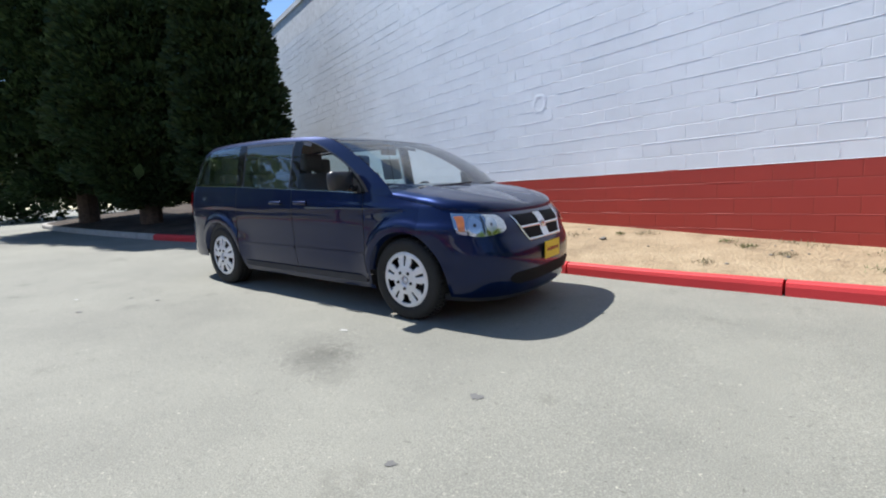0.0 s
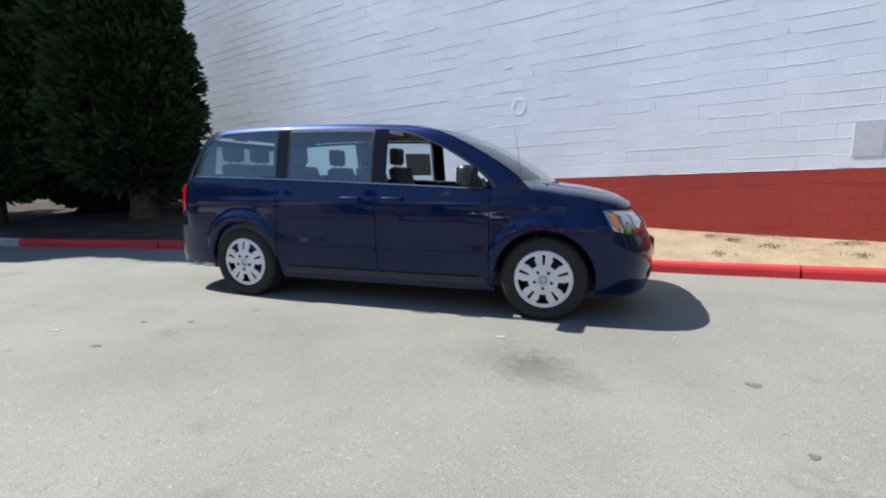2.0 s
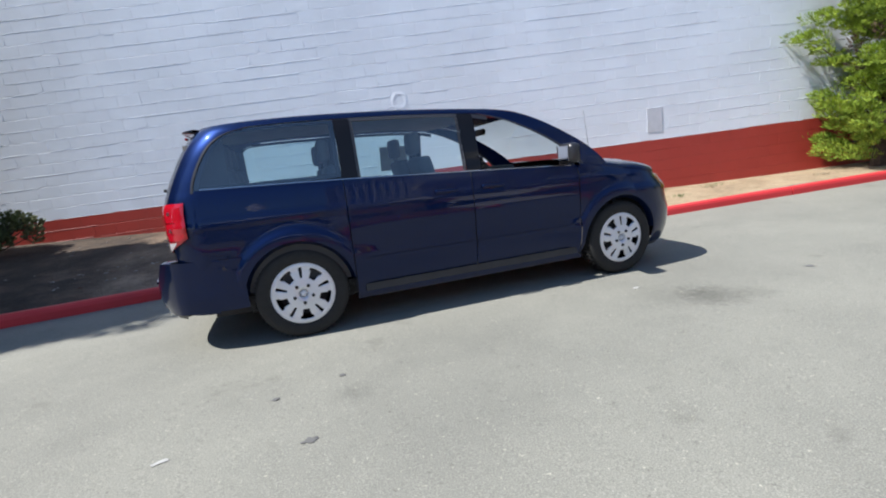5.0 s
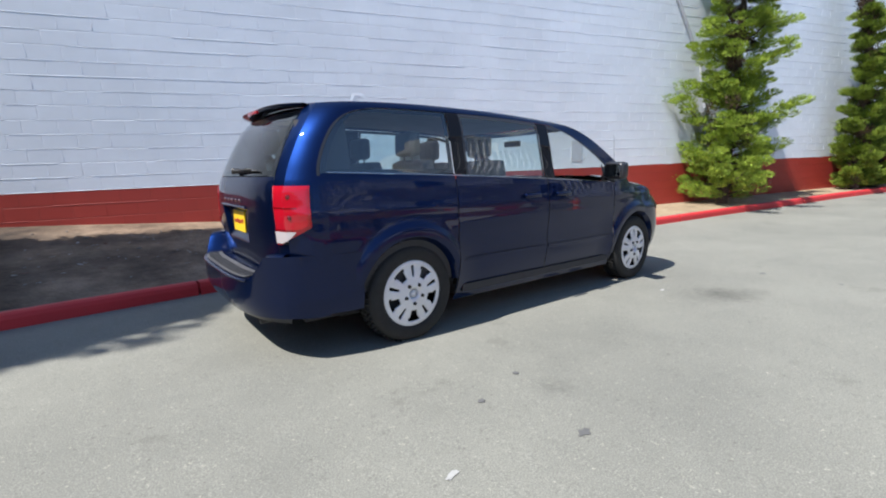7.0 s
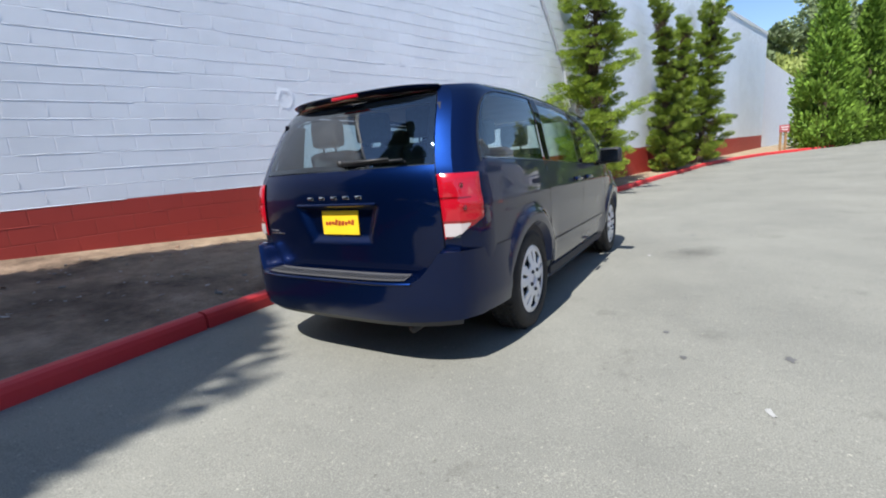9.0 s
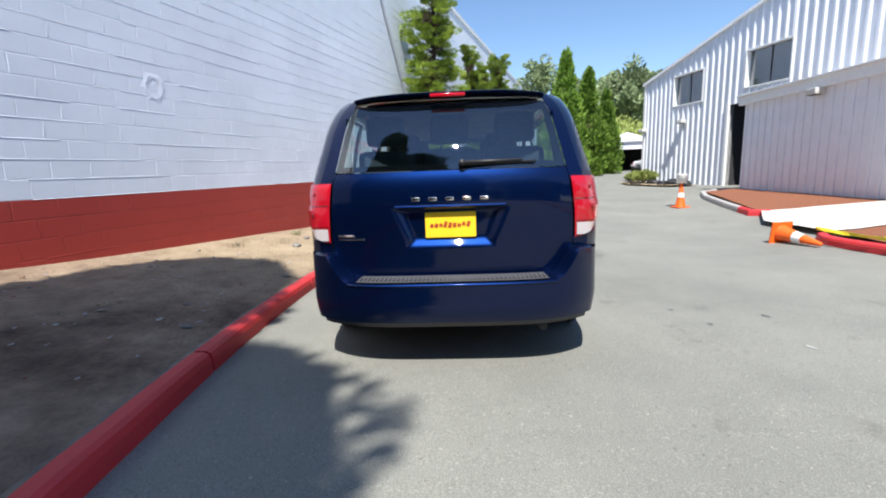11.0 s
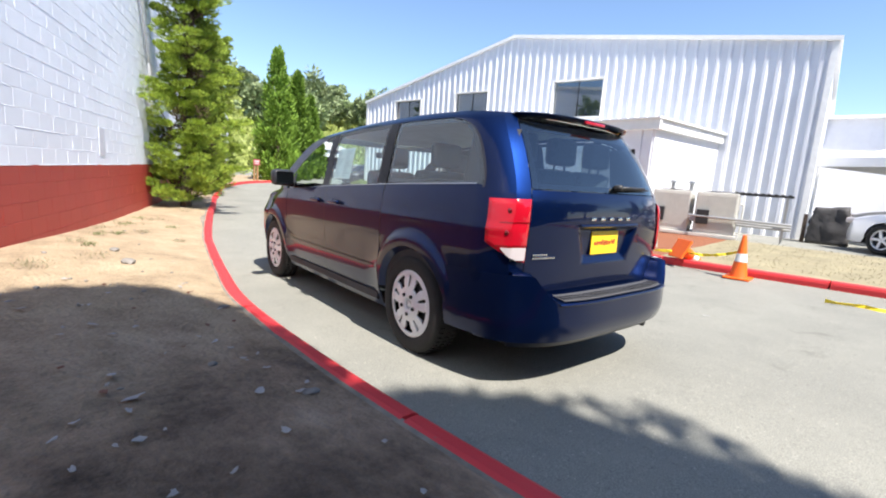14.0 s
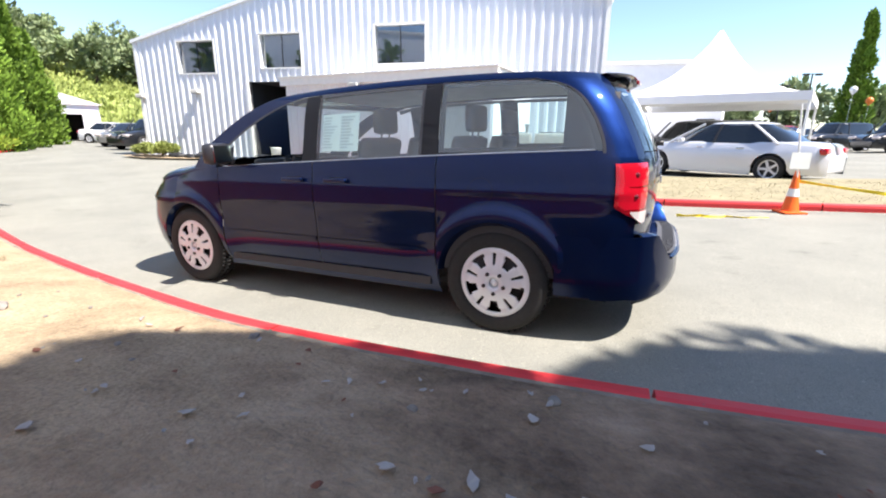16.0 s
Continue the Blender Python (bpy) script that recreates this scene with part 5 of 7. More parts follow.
    P("sheet_print", bm, PAPER_GREY, sheet, smooth=False)
    # underbody
    P("underbody", boxes(((4.4, 1.3, 0.14), (1.5, 0, 0.28)), ((1.9, 1.75, 0.1), (1.53, 0, 0.26))), CABIN_DARK, smooth=False)
    for x in (0.0, 3.06):
        for sg in (-1, 1):
            wheel(car, x, sg)
    return car


hood_mid = curve_of([(2.6, 1.185), (2.80, 1.185), (3.0, 1.18), (3.2, 1.148), (3.4, 1.10), (3.6, 1.04), (3.75, 0.98), (3.9, 0.915)])
minivan(pose(-5.68, 3.785, 0.158, 0, 1.72, 0.6))


# ---- planting ----
def leaf_object(name, centres, dirs, length, width, mat, parent=None, seed=0, label=""):
    """Many small pointed leaf sprays in one mesh, at centres along dirs."""
    rng = np.random.default_rng(seed)
    n = len(centres)
    d = dirs / np.maximum(1e-6, np.linalg.norm(dirs, axis=1, keepdims=True))
    r = rng.normal(size=(n, 3))
    side = np.cross(d, r)
    side /= np.maximum(1e-6, np.linalg.norm(side, axis=1, keepdims=True))
    L = (length * rng.uniform(0.6, 1.4, n))[:, None]
    W = (width * rng.uniform(0.6, 1.4, n))[:, None]
    v = np.empty((n, 4, 3))
    v[:, 0] = centres - d * L * 0.5
    v[:, 1] = centres + side * W * 0.5 + d * L * 0.1
    v[:, 2] = centres + d * L * 0.6
    v[:, 3] = centres - side * W * 0.5 + d * L * 0.1
    me = bpy.data.meshes.new(name)
    me.vertices.add(4 * n)
    me.vertices.foreach_set("co", v.reshape(-1))
    me.loops.add(4 * n)
    me.loops.foreach_set("vertex_index", np.arange(4 * n))
    me.polygons.add(n)
    me.polygons.foreach_set("loop_start", np.arange(0, 4 * n, 4))
    me.materials.append(mat)
    me.update(calc_edges=True)
    me.validate()
    ob = new(name, me)
    if parent:
        ob.parent = parent
    if label:
        ob["label"] = label
    return ob


def clump_cloud(rng, clumps, per, shell=0.45):
    """Leaf places and directions for clumps of (centre, radii, lean)."""
    C, D = [], []
    for c, rad, lean in clumps:
        u = rng.normal(size=(per, 3))
        u /= np.linalg.norm(u, axis=1, keepdims=True)
        k = rng.uniform(shell, 1.0, (per, 1)) ** 0.5
        C.append(np.array(c) + u * k * np.array(rad))
        D.append(u * 0.8 + np.array(lean) + rng.normal(size=(per, 3)) * 0.25)
    return np.concatenate(C), np.concatenate(D)


def juniper(at, height, spread, seed, lean_to, label):
    """A shaggy upright juniper: upswept branches that end in tufted pads, with gaps between."""
    t = thing("juniper_tree", Matrix.Translation(at), label, "tree", "junipers along the block wall")
    rng = np.random.default_rng(seed)
    trunk, limbs = bmesh.new(), bmesh.new()
    stem = [Vector((lean_to[0] * f * f + 0.07 * math.sin(5 * f), lean_to[1] * f * f + 0.07 * math.cos(4 * f), height * f - 0.1)) for f in [i / 10 for i in range(11)]]
    for i in range(10):
        rod(trunk, stem[i], stem[i + 1], 0.12 * (1 - i / 11) + 0.015, 0.12 * (1 - (i + 1) / 11) + 0.015, 8)
    clumps = []
    count = 80 if spread > 1 else 54
    for k in range(count):
        f = 0.03 + 0.95 * ((k + rng.uniform(0, 0.9)) / count) ** 1.1
        i = min(9, int(f * 10))
        root = stem[i].lerp(stem[i + 1], f * 10 - i)
        a = k * 2.399 + rng.uniform(-0.35, 0.35)
        reach = spread * (1.0 - 0.62 * f ** 1.4) * rng.uniform(0.45, 1.25) * (0.75 if f < 0.08 else 1)
        rise = reach * rng.uniform(0.15, 0.75) + (0.25 if f > 0.85 else 0)
        tip = root + Vector((reach * math.cos(a), reach * math.sin(a), rise))
        bend = root.lerp(tip, 0.5) - Vector((0, 0, 0.12 * reach))
        rod(limbs, root, bend, 0.028, 0.018, 5)
        rod(limbs, bend, tip, 0.018, 0.006, 5)
        n = 5 + int(reach * 5)
        for j in range(n):
            g = 0.42 + 0.62 * (j + rng.uniform(0, 0.8)) / n
            p = (root.lerp(bend, g * 2) if g < 0.5 else bend.lerp(tip, g * 2 - 1)) + Vector(rng.normal(size=3) * 0.06 * spread)
            p.z = max(p.z, 0.16)
            size = rng.uniform(0.11, 0.23) * (0.75 + 0.35 * (1 - f))
            clumps.append((p, (size * 1.2, size * 1.2, size * 0.5), (0.6 * math.cos(a), 0.6 * math.sin(a), 0.7)))
    part("trunk", trunk, BARK, t)
    tagged(part("branchwork", limbs, BARK, t), kind="stuff")
    # dark sprays round the stem put the crown's inner shade into colour
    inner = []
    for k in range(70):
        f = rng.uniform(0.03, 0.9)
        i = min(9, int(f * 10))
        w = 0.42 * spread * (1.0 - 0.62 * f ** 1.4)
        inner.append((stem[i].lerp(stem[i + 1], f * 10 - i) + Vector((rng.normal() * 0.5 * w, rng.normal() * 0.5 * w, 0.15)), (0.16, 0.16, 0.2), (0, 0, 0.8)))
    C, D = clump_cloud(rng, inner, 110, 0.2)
    tagged(leaf_object("dead_inner_growth", C, D, 0.09, 0.02, SHADE_SPRAYS, t, seed + 1), "dark brown sprays standing in for shade inside the crown", kind="stuff")
    C, D = clump_cloud(rng, clumps, 200 if spread > 1 else 240, 0.4)
    tagged(leaf_object("crown", C, D, 0.075, 0.015, LEAF_JUNIPER, t, seed), "bright green tufted needles", kind="stuff")
    return t


def dark_conifer(at, height, radius, seed, low, taper, label):
    """A tall dense conifer with a ragged column of dark sprays."""
    t = thing("conifer_tree", Matrix.Translation(at), label, "tree", "dark conifers by the kerb")
    rng = np.random.default_rng(seed)
    bm = bmesh.new()
    prev = Vector((0, 0, -0.2))
    for i in range(1, 9):
        p = Vector((0.12 * math.sin(i), 0.10 * math.cos(i * 1.3), height * i / 8.6))
        rod(bm, prev, p, 0.30 * (1 - (i - 1) / 9), 0.30 * (1 - i / 9), 12)
        prev = p
    for k in range(6):
        a = k * 1.05
        rod(bm, (0.2 * math.cos(a), 0.2 * math.sin(a), -0.15), (0.05 * math.cos(a), 0.05 * math.sin(a), 0.7), 0.11, 0.12, 8)
    part("trunk", bm, BARK, t)
    limbs = bmesh.new()
    clumps = []
    for i in range(560):
        f = rng.uniform(0, 1) ** 1.15
        z = low + (height - low) * f
        w = radius * (min(1.0, (f + 0.06) / 0.16) ** 0.6) * (1 - taper * min(1.0, max(0.0, (f - 0.25) / 0.55))) * math.sqrt(max(0.02, 1 - max(0.0, (f - 0.8) / 0.2) ** 2))
        a = rng.uniform(0, 2 * math.pi)
        r = w * rng.uniform(0.35, 1.0) ** 0.6 * (1 + 0.12 * math.sin(3 * a + 5 * f))
        c = (r * math.cos(a), r * math.sin(a), z + rng.uniform(-0.2, 0.2))
        s = rng.uniform(0.28, 0.52)
        clumps.append((c, (s * 1.1, s * 1.1, s * 0.75), (0.6 * math.cos(a), 0.6 * math.sin(a), 0.35)))
        if i % 3 == 0:
            rod(limbs, (0, 0, z - 0.25), c, 0.03, 0.01, 5)
    tagged(part("branchwork", limbs, BARK, t), kind="stuff")
    core = []
    for i in range(140):
        f = rng.uniform(0, 1) ** 1.15
        w = 0.5 * radius * (1 - 0.7 * f)
        a = rng.uniform(0, 2 * math.pi)
        core.append(((w * math.cos(a), w * math.sin(a), low + 0.3 + (height - low - 0.4) * f), (0.5, 0.5, 0.5), (0, 0, 0.3)))
    C, D = clump_cloud(rng, core, 60, 0.1)
    tagged(leaf_object("inner_foliage", C, D, 0.42, 0.22, LEAF_DARK, t, seed + 1), "dense dark inner sprays", kind="stuff")
    C, D = clump_cloud(rng, clumps, 200)
    tagged(leaf_object("crown", C, D, 0.17, 0.075, LEAF_DARK, t, seed), "very dark green sprays", kind="stuff")
    return t


def column_tree(name, at, height, radius, seed, mat, label, group, per=60, n=220, leaf=0.26):
    """A far pointed tree, dense from the ground up."""
    t = thing(name, Matrix.Translation(at), label, "tree", group)
    rng = np.random.default_rng(seed)
    part("trunk", rod(bmesh.new(), (0, 0, -0.2), (0, 0, height * 0.8), 0.18, 0.05), BARK, t)
    clumps = []
    for i in range(n):
        f = rng.uniform(0, 1) ** 1.2
        a = rng.uniform(0, 2 * math.pi)
        w = radius * (1 - f) ** 0.75 * min(1, 0.55 + f * 3)
        r = w * rng.uniform(0.5, 1.05)
        s = radius * rng.uniform(0.16, 0.3) * (1.1 - 0.5 * f)
        clumps.append(((r * math.cos(a), r * math.sin(a), 0.15 + height * f * 0.97), (s, s, s * 1.6), (0.4 * math.cos(a), 0.4 * math.sin(a), 1.0)))
    C, D = clump_cloud(rng, clumps, per)
    tagged(leaf_object("crown", C, D, leaf, leaf * 0.4, mat, t, seed), kind="stuff")
    return t


def round_tree(name, at, height, radius, seed, mat, label, group, per=70, n=90, leaf=0.5):
    """A far broad tree with limbs and an uneven crown of clumps."""
    t = thing(name, Matrix.Translation(at), label, "tree", group)
    rng = np.random.default_rng(seed)
    bm = rod(bmesh.new(), (0, 0, -1.0), (0, 0, height * 0.45), height * 0.035, height * 0.022)
    clumps = []
    for i in range(n):
        u = rng.normal(size=3)
        u /= np.linalg.norm(u)
        k = rng.uniform(0.35, 1.0)
        c = (u[0] * radius * k, u[1] * radius * k, height * 0.60 + u[2] * height * 0.38 * k)
        s = radius * rng.uniform(0.16, 0.34)
        clumps.append((c, (s, s, s * 0.8), (u[0] * 0.5, u[1] * 0.5, 0.5)))
        if i % 12 == 0:
            rod(bm, (0, 0, height * 0.4), c, height * 0.016, 0.03, 6)
    part("trunk", bm, BARK, t)
    C, D = clump_cloud(rng, clumps, per)
    tagged(leaf_object("crown", C, D, leaf, leaf * 0.55, mat, t, seed), kind="stuff")
    return t


def strip_ground(x, y):
    y0, y1 = kerb_line(x) + 0.13, wall_y(x)
    return strip_z(x, min(1, max(0, (y - y0) / (y1 - y0))))


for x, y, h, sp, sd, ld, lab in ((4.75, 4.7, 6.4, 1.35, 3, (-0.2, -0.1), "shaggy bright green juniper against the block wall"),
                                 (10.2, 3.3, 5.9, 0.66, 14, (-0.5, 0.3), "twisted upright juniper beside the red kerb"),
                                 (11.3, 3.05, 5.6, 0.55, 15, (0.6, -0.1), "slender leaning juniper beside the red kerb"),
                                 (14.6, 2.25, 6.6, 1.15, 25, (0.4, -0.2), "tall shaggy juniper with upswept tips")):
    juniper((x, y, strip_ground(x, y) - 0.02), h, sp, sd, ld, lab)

for x, y, h, r, sd, low, tp, lab in ((-14.8, 5.40, 11.2, 1.6, 7, 0.8, 0.42, "tall dark conifer with low sweeping branches by the kerb"),
                                 (-11.75, 6.62, 10.6, 1.10, 8, 0.7, 0.36, "dense dark conifer beside the block wall"),
                                 (-18.5, 4.9, 11.5, 2.3, 9, 0.9, 0.35, "dark conifer at the end of the dirt strip"),
                                 (-14.4, 8.0, 6.2, 1.35, 10, 0.4, 0.25, "smaller dark conifer close to the block wall")):
    dark_conifer((x, y, strip_ground(x, y) if x > -14 else 0.72), h, r, sd, low, tp, lab)


def low_bush(at, size, seed, mat, label):
    t = thing("bush", Matrix.Translation(at), label, "bush", "low bushes")
    rng = np.random.default_rng(seed)
    bm = bmesh.new()
    clumps = []
    for i in range(34):
        a, k = rng.uniform(0, 6.283), rng.uniform(0.1, 1)
        c = (size[0] * k * math.cos(a), size[1] * k * math.sin(a), size[2] * (0.25 + 0.65 * rng.uniform(0, 1) * (1 - 0.5 * k)))
        rod(bm, (0, 0, -0.05), c, 0.015, 0.006, 5)
        clumps.append((c, (0.17, 0.17, 0.14), (0.4 * math.cos(a), 0.4 * math.sin(a), 0.6)))
    part("stems", bm, BARK, t)
    C, D = clump_cloud(rng, clumps, 130)
    tagged(leaf_object("foliage", C, D, 0.075, 0.045, mat, t, seed), kind="stuff")
    return t


LEAF_BUSH = leaf_material("bush_leaves", (0.08, 0.11, 0.03), (0.24, 0.26, 0.13))
low_bush((-10.6, 8.4, 0.85), (0.75, 0.5, 0.8), 31, LEAF_BUSH, "low pale-leaved bush at the wall's foot")
low_bush((-11.9, 8.3, 0.9), (0.8, 0.5, 0.7), 32, LEAF_BUSH, "low green bush under dark conifers")

for i, (x, y, h, r) in enumerate(((23.3, -3.2, 8.6, 1.75), (25.6, -5.3, 7.9, 1.6), (29.0, -7.6, 6.8, 1.5))):
    column_tree("cypress", (x, y, 0.3), h, r, 50 + i, LEAF_CYPRESS, "bright green pyramidal cypress by the red kerb", "cypresses at the drive")

# ---- hillside with woods ----
def hill_z(x, y):
    d = (x - 44 + 0.30 * (y + 10))
    t = min(1.0, max(0.0, d / 55.0))
    return 0.4 + 14.5 * t ** 1.1 + 0.8 * noise.noise(Vector((x * 0.07, y * 0.07, 2)))


def hillside():
    xs, ys = [40 + 4 * i for i in range(28)], [-90 + 4 * j for j in range(38)]
    verts = [(x, y, hill_z(x, y) - 0.6) for x in xs for y in ys]
    n = len(ys)
    faces = [(i * n + j, (i + 1) * n + j, (i + 1) * n + j + 1, i * n + j + 1) for i in range(len(xs) - 1) for j in range(n - 1)]
    tagged(mesh_object("hillside", verts, faces, HILL_GREEN, smooth=True), "grassy hillside under scrub", "hill", kind="structure")
    rng = np.random.default_rng(77)
    clumps = []
    for i in range(1500):
        x = rng.uniform(44, 112)
        y = rng.uniform(-75, 25)
        s = rng.uniform(0.9, 2.2)
        clumps.append(((x, y, hill_z(x, y) + s * 0.2), (s, s, s * 0.75), (0, 0, 0.8)))
    C, D = clump_cloud(rng, clumps, 75)
    tagged(leaf_object("scrub", C, D, 0.6, 0.32, LEAF_HILL, None, 78), "light green scrub covering the hillside", "scrub", kind="stuff")
    for i in range(70):
        x, y = rng.uniform(72, 115), rng.uniform(-75, 30)
        if i < 20:
            x, y = rng.uniform(50, 80), rng.uniform(-16, 16)
        h = rng.uniform(7.5, 12.5) * (0.3 if i < 20 else 0.55 if y > -12 else 1.0)
        if i % 11 == 0 and i > 20:
            column_tree("fir_tree", (x, y, hill_z(x, y) - 0.5), h * 1.35, h * 0.24, 300 + i, LEAF_WOODS, "green fir on the wooded hillside", "hillside trees", 26, 120, 0.8)
        else:
            round_tree("broadleaf_tree", (x, y, hill_z(x, y) - 0.5), h, h * 0.40, 300 + i, LEAF_HILL if i < 20 else LEAF_WOODS, "broad green tree on the hillside", "hillside trees", 45, 60, 0.75)


hillside()


# ---- yard across the drive: beds, path, cones, machines, tent, vehicles ----
def bed(name, outline, mat, lift, label, category):
    """A flat bed inside an outline of (x, y), a little above the asphalt."""
    bm = bmesh.new()
    vs = [bm.verts.new((x, y, road_z(x, y) + lift)) for x, y in outline]
    bm.faces.new(vs)
    bmesh.ops.triangulate(bm, faces=bm.faces[:])
    bmesh.ops.subdivide_edges(bm, edges=bm.edges[:], cuts=6, use_grid_fill=True)
    for v in bm.verts:
        v.co.z = road_z(v.co.x, v.co.y) + lift + 0.02 * noise.noise(v.co * 1.7)
    return tagged(part(name, bm, mat, None, "", True), label, category, kind="structure")


bed("mulch_bed", [(-4.2, -1.85), (-1.9, -2.1), (-1.75, -4.95), (-4.2, -4.9)], MULCH, 0.10, "reddish bark mulch behind the red kerb", "mulch")
bed("mulch_bed", [(0.75, -2.65), (5.6, -3.9), (5.6, -4.95), (0.3, -4.95)], MULCH, 0.11, "reddish bark mulch before the white annex", "mulch")
bed("footpath", [(-1.9, -2.1), (-0.3, -2.05), (0.75, -2.65), (0.3, -4.95), (-1.75, -4.95)], PALE_CONCRETE, 0.115, "pale concrete path to the grey door", "path")
bed("grass_verge", [(-4.2, -1.85), (-4.2, -4.9), (-9, -5.6), (-16, -6.4), (-20, -5), (-20, -2.9), (-12, -2.4), (-8, -2.1)], DRY_GRASS, 0.11, "dry yellowed grass verge behind the red kerb", "grass")


def grass_tufts():
    rng = np.random.default_rng(91)
    x = rng.uniform(-14, -4.3, 5000)
    y = -2.3 - rng.uniform(0, 1, 5000) * 3.0
    z = np.array([road_z(a, b) for a, b in zip(x, y)]) + 0.112
    C = np.stack([x, y, z], 1)
    D = rng.normal(size=(5000, 3)) * 0.5 + np.array([0, 0, 1.0])
    tagged(leaf_object("grass_tufts", C, D, 0.028, 0.010, DRY_GRASS, None, 92), "short dry grass blades", "grass", kind="stuff")


grass_tufts()


def island_kerb_at(s):
    pts = [(5.9, -4.3), (5.6, -3.75), (4.6, -3.35), (2.6, -2.85), (0.95, -2.5), (0.65, -2.75)]
    i = min(len(pts) - 2, int(s))
    t = s - i
    x, y = pts[i][0] + (pts[i + 1][0] - pts[i][0]) * t, pts[i][1] + (pts[i + 1][1] - pts[i][1]) * t
    return (x, y, road_z(x, y))


kerb("kerb_island", island_kerb_at, [0, 1, 2, 3, 3.6], 99, "bare grey concrete kerb of the bed", 0.004)
kerb("kerb_island_end", island_kerb_at, [3.6, 4.0, 5.0], 3.5, "short red-painted end of the island kerb", 0.004)


def cone(m, label, sheet=False):
    c = thing("traffic_cone", m, label, "traffic cone", "traffic cones")
    part("cone_base", box(bmesh.new(), (0.36, 0.36, 0.035), (0, 0, 0.018), 0.012), ORANGE, c)
    part("cone_body", lathe(bmesh.new(), [(0.135, 0.03), (0.125, 0.05), (0.088, 0.27), (0.030, 0.69), (0.026, 0.70), (0.001, 0.70)], 28), ORANGE, c, smooth=True)
    part("cone_band", lathe(bmesh.new(), [(0.0895, 0.28), (0.067, 0.42)], 28), BAND_WHITE, c, smooth=True)
    if sheet:
        part("paper_sign", boxes(((0.30, 0.006, 0.26), (0.02, 0.05, 0.86)), bevel=0.002), PAPER, c, "small white paper sign")
        part("sign_stick", rod(bmesh.new(), (0, 0.03, 0.55), (0.16, 0.03, 1.75), 0.014), BAND_WHITE, c)
    return c


cone(pose(-8.6, -1.72, road_z(-8.6, -1.72), 0, 0, 20), "upright orange traffic cone with a paper sign by the kerb", True)
cone(pose(-5.65, -1.5, road_z(-5.65, -1.5), 0, 0, 8), "upright orange traffic cone with white band")
cone(pose(3.4, -2.15, road_z(3.4, -2.15), 0, 0, 8), "upright orange traffic cone far along the drive")
cone(pose(-1.9, -1.30, road_z(-1.9, -1.3) + 0.16, 0, -97, 12), "fallen orange traffic cone lying along the kerb")
cone(pose(-4.6, -1.70, road_z(-4.4, -1.6) + 0.34, 118, 0, -28), "tipped orange traffic cone leaning over the kerb")
tagged(part("bucket", lathe(bmesh.new(), [(0.001, 0.0), (0.12, 0.0), (0.145, 0.24), (0.15, 0.25), (0.14, 0.25), (0.115, 0.02)], 20), BAND_WHITE, None, smooth=True), "white plastic bucket upturned on a cone", "bucket").matrix_world = pose(3.4, -2.15, road_z(3.4, -2.15) + 0.66)


def tape(name, points, label, width=0.055):
    bm = bmesh.new()
    prev = None
    n = len(points)
    for i, p in enumerate(points):
        p = Vector(p)
        tw = 0.9 * math.sin(i * 1.1)
        o = Vector((0, math.sin(tw), math.cos(tw))) * width / 2
        cur = (bm.verts.new(p - o), bm.verts.new(p + o))
        if prev:
            bm.faces.new((prev[0], cur[0], cur[1], prev[1]))
        prev = cur
    ob = part(name, bm, TAPE_YELLOW)
    ob.modifiers.new("thickness", "SOLIDIFY").thickness = 0.002
    return tagged(ob, label, "tape")


def sag(a, b, drop, n=14):
    a, b = Vector(a), Vector(b)
    return [a.lerp(b, i / n) - Vector((0, 0, drop * 4 * (i / n) * (1 - i / n))) for i in range(n + 1)]


tape("caution_tape", sag((-5.65, -1.51, 0.62), (-4.7, -1.75, 0.42), 0.06) + sag((-4.7, -1.75, 0.42), (-2.3, -1.55, 0.34), 0.04), "yellow caution tape strung between cones")
tape("caution_tape", sag((-8.6, -1.74, 0.80), (-14.0, -1.9, 0.5), 0.12), "yellow caution tape trailing along the kerb")
tape("loose_tape", [(-6.9 - 0.12 * i, -0.75 - 0.03 * i + 0.05 * math.sin(i * 1.7), road_z(-7, -0.8) + 0.03) for i in range(12)], "loose yellow tape lying on the asphalt", 0.05)


def condenser(m, label):
    a = thing("air_conditioner", m, label, "air conditioner", "condensers by the annex")
    body = part("cabinet", box(bmesh.new(), (0.86, 0.80, 0.98), (0, 0, 0.52), 0.02), AC_GREY, a)
    part("pad", box(bmesh.new(), (1.0, 0.95, 0.08), (0, 0, -0.01), 0.01), PALE_CONCRETE, a)
    for i in range(16):
        part("louvre", boxes(((0.03, 0.02, 0.80), (-0.38 + i * 0.0507, 0.405, 0.55))), AC_GREY, body)
    for i in range(12):
        part("louvre", boxes(((0.02, 0.03, 0.80), (-0.435, -0.33 + i * 0.06, 0.55))), AC_GREY, body)
    part("fan_guard", lathe(bmesh.new(), [(0.34, 1.01), (0.33, 1.03), (0.06, 1.045), (0.001, 1.045)], 24), BLACK_PLASTIC, body, smooth=True)
    part("service_box", box(bmesh.new(), (0.26, 0.1, 0.34), (0.25, 0.44, 0.42), 0.01), BLACK_PLASTIC, body)
    return a


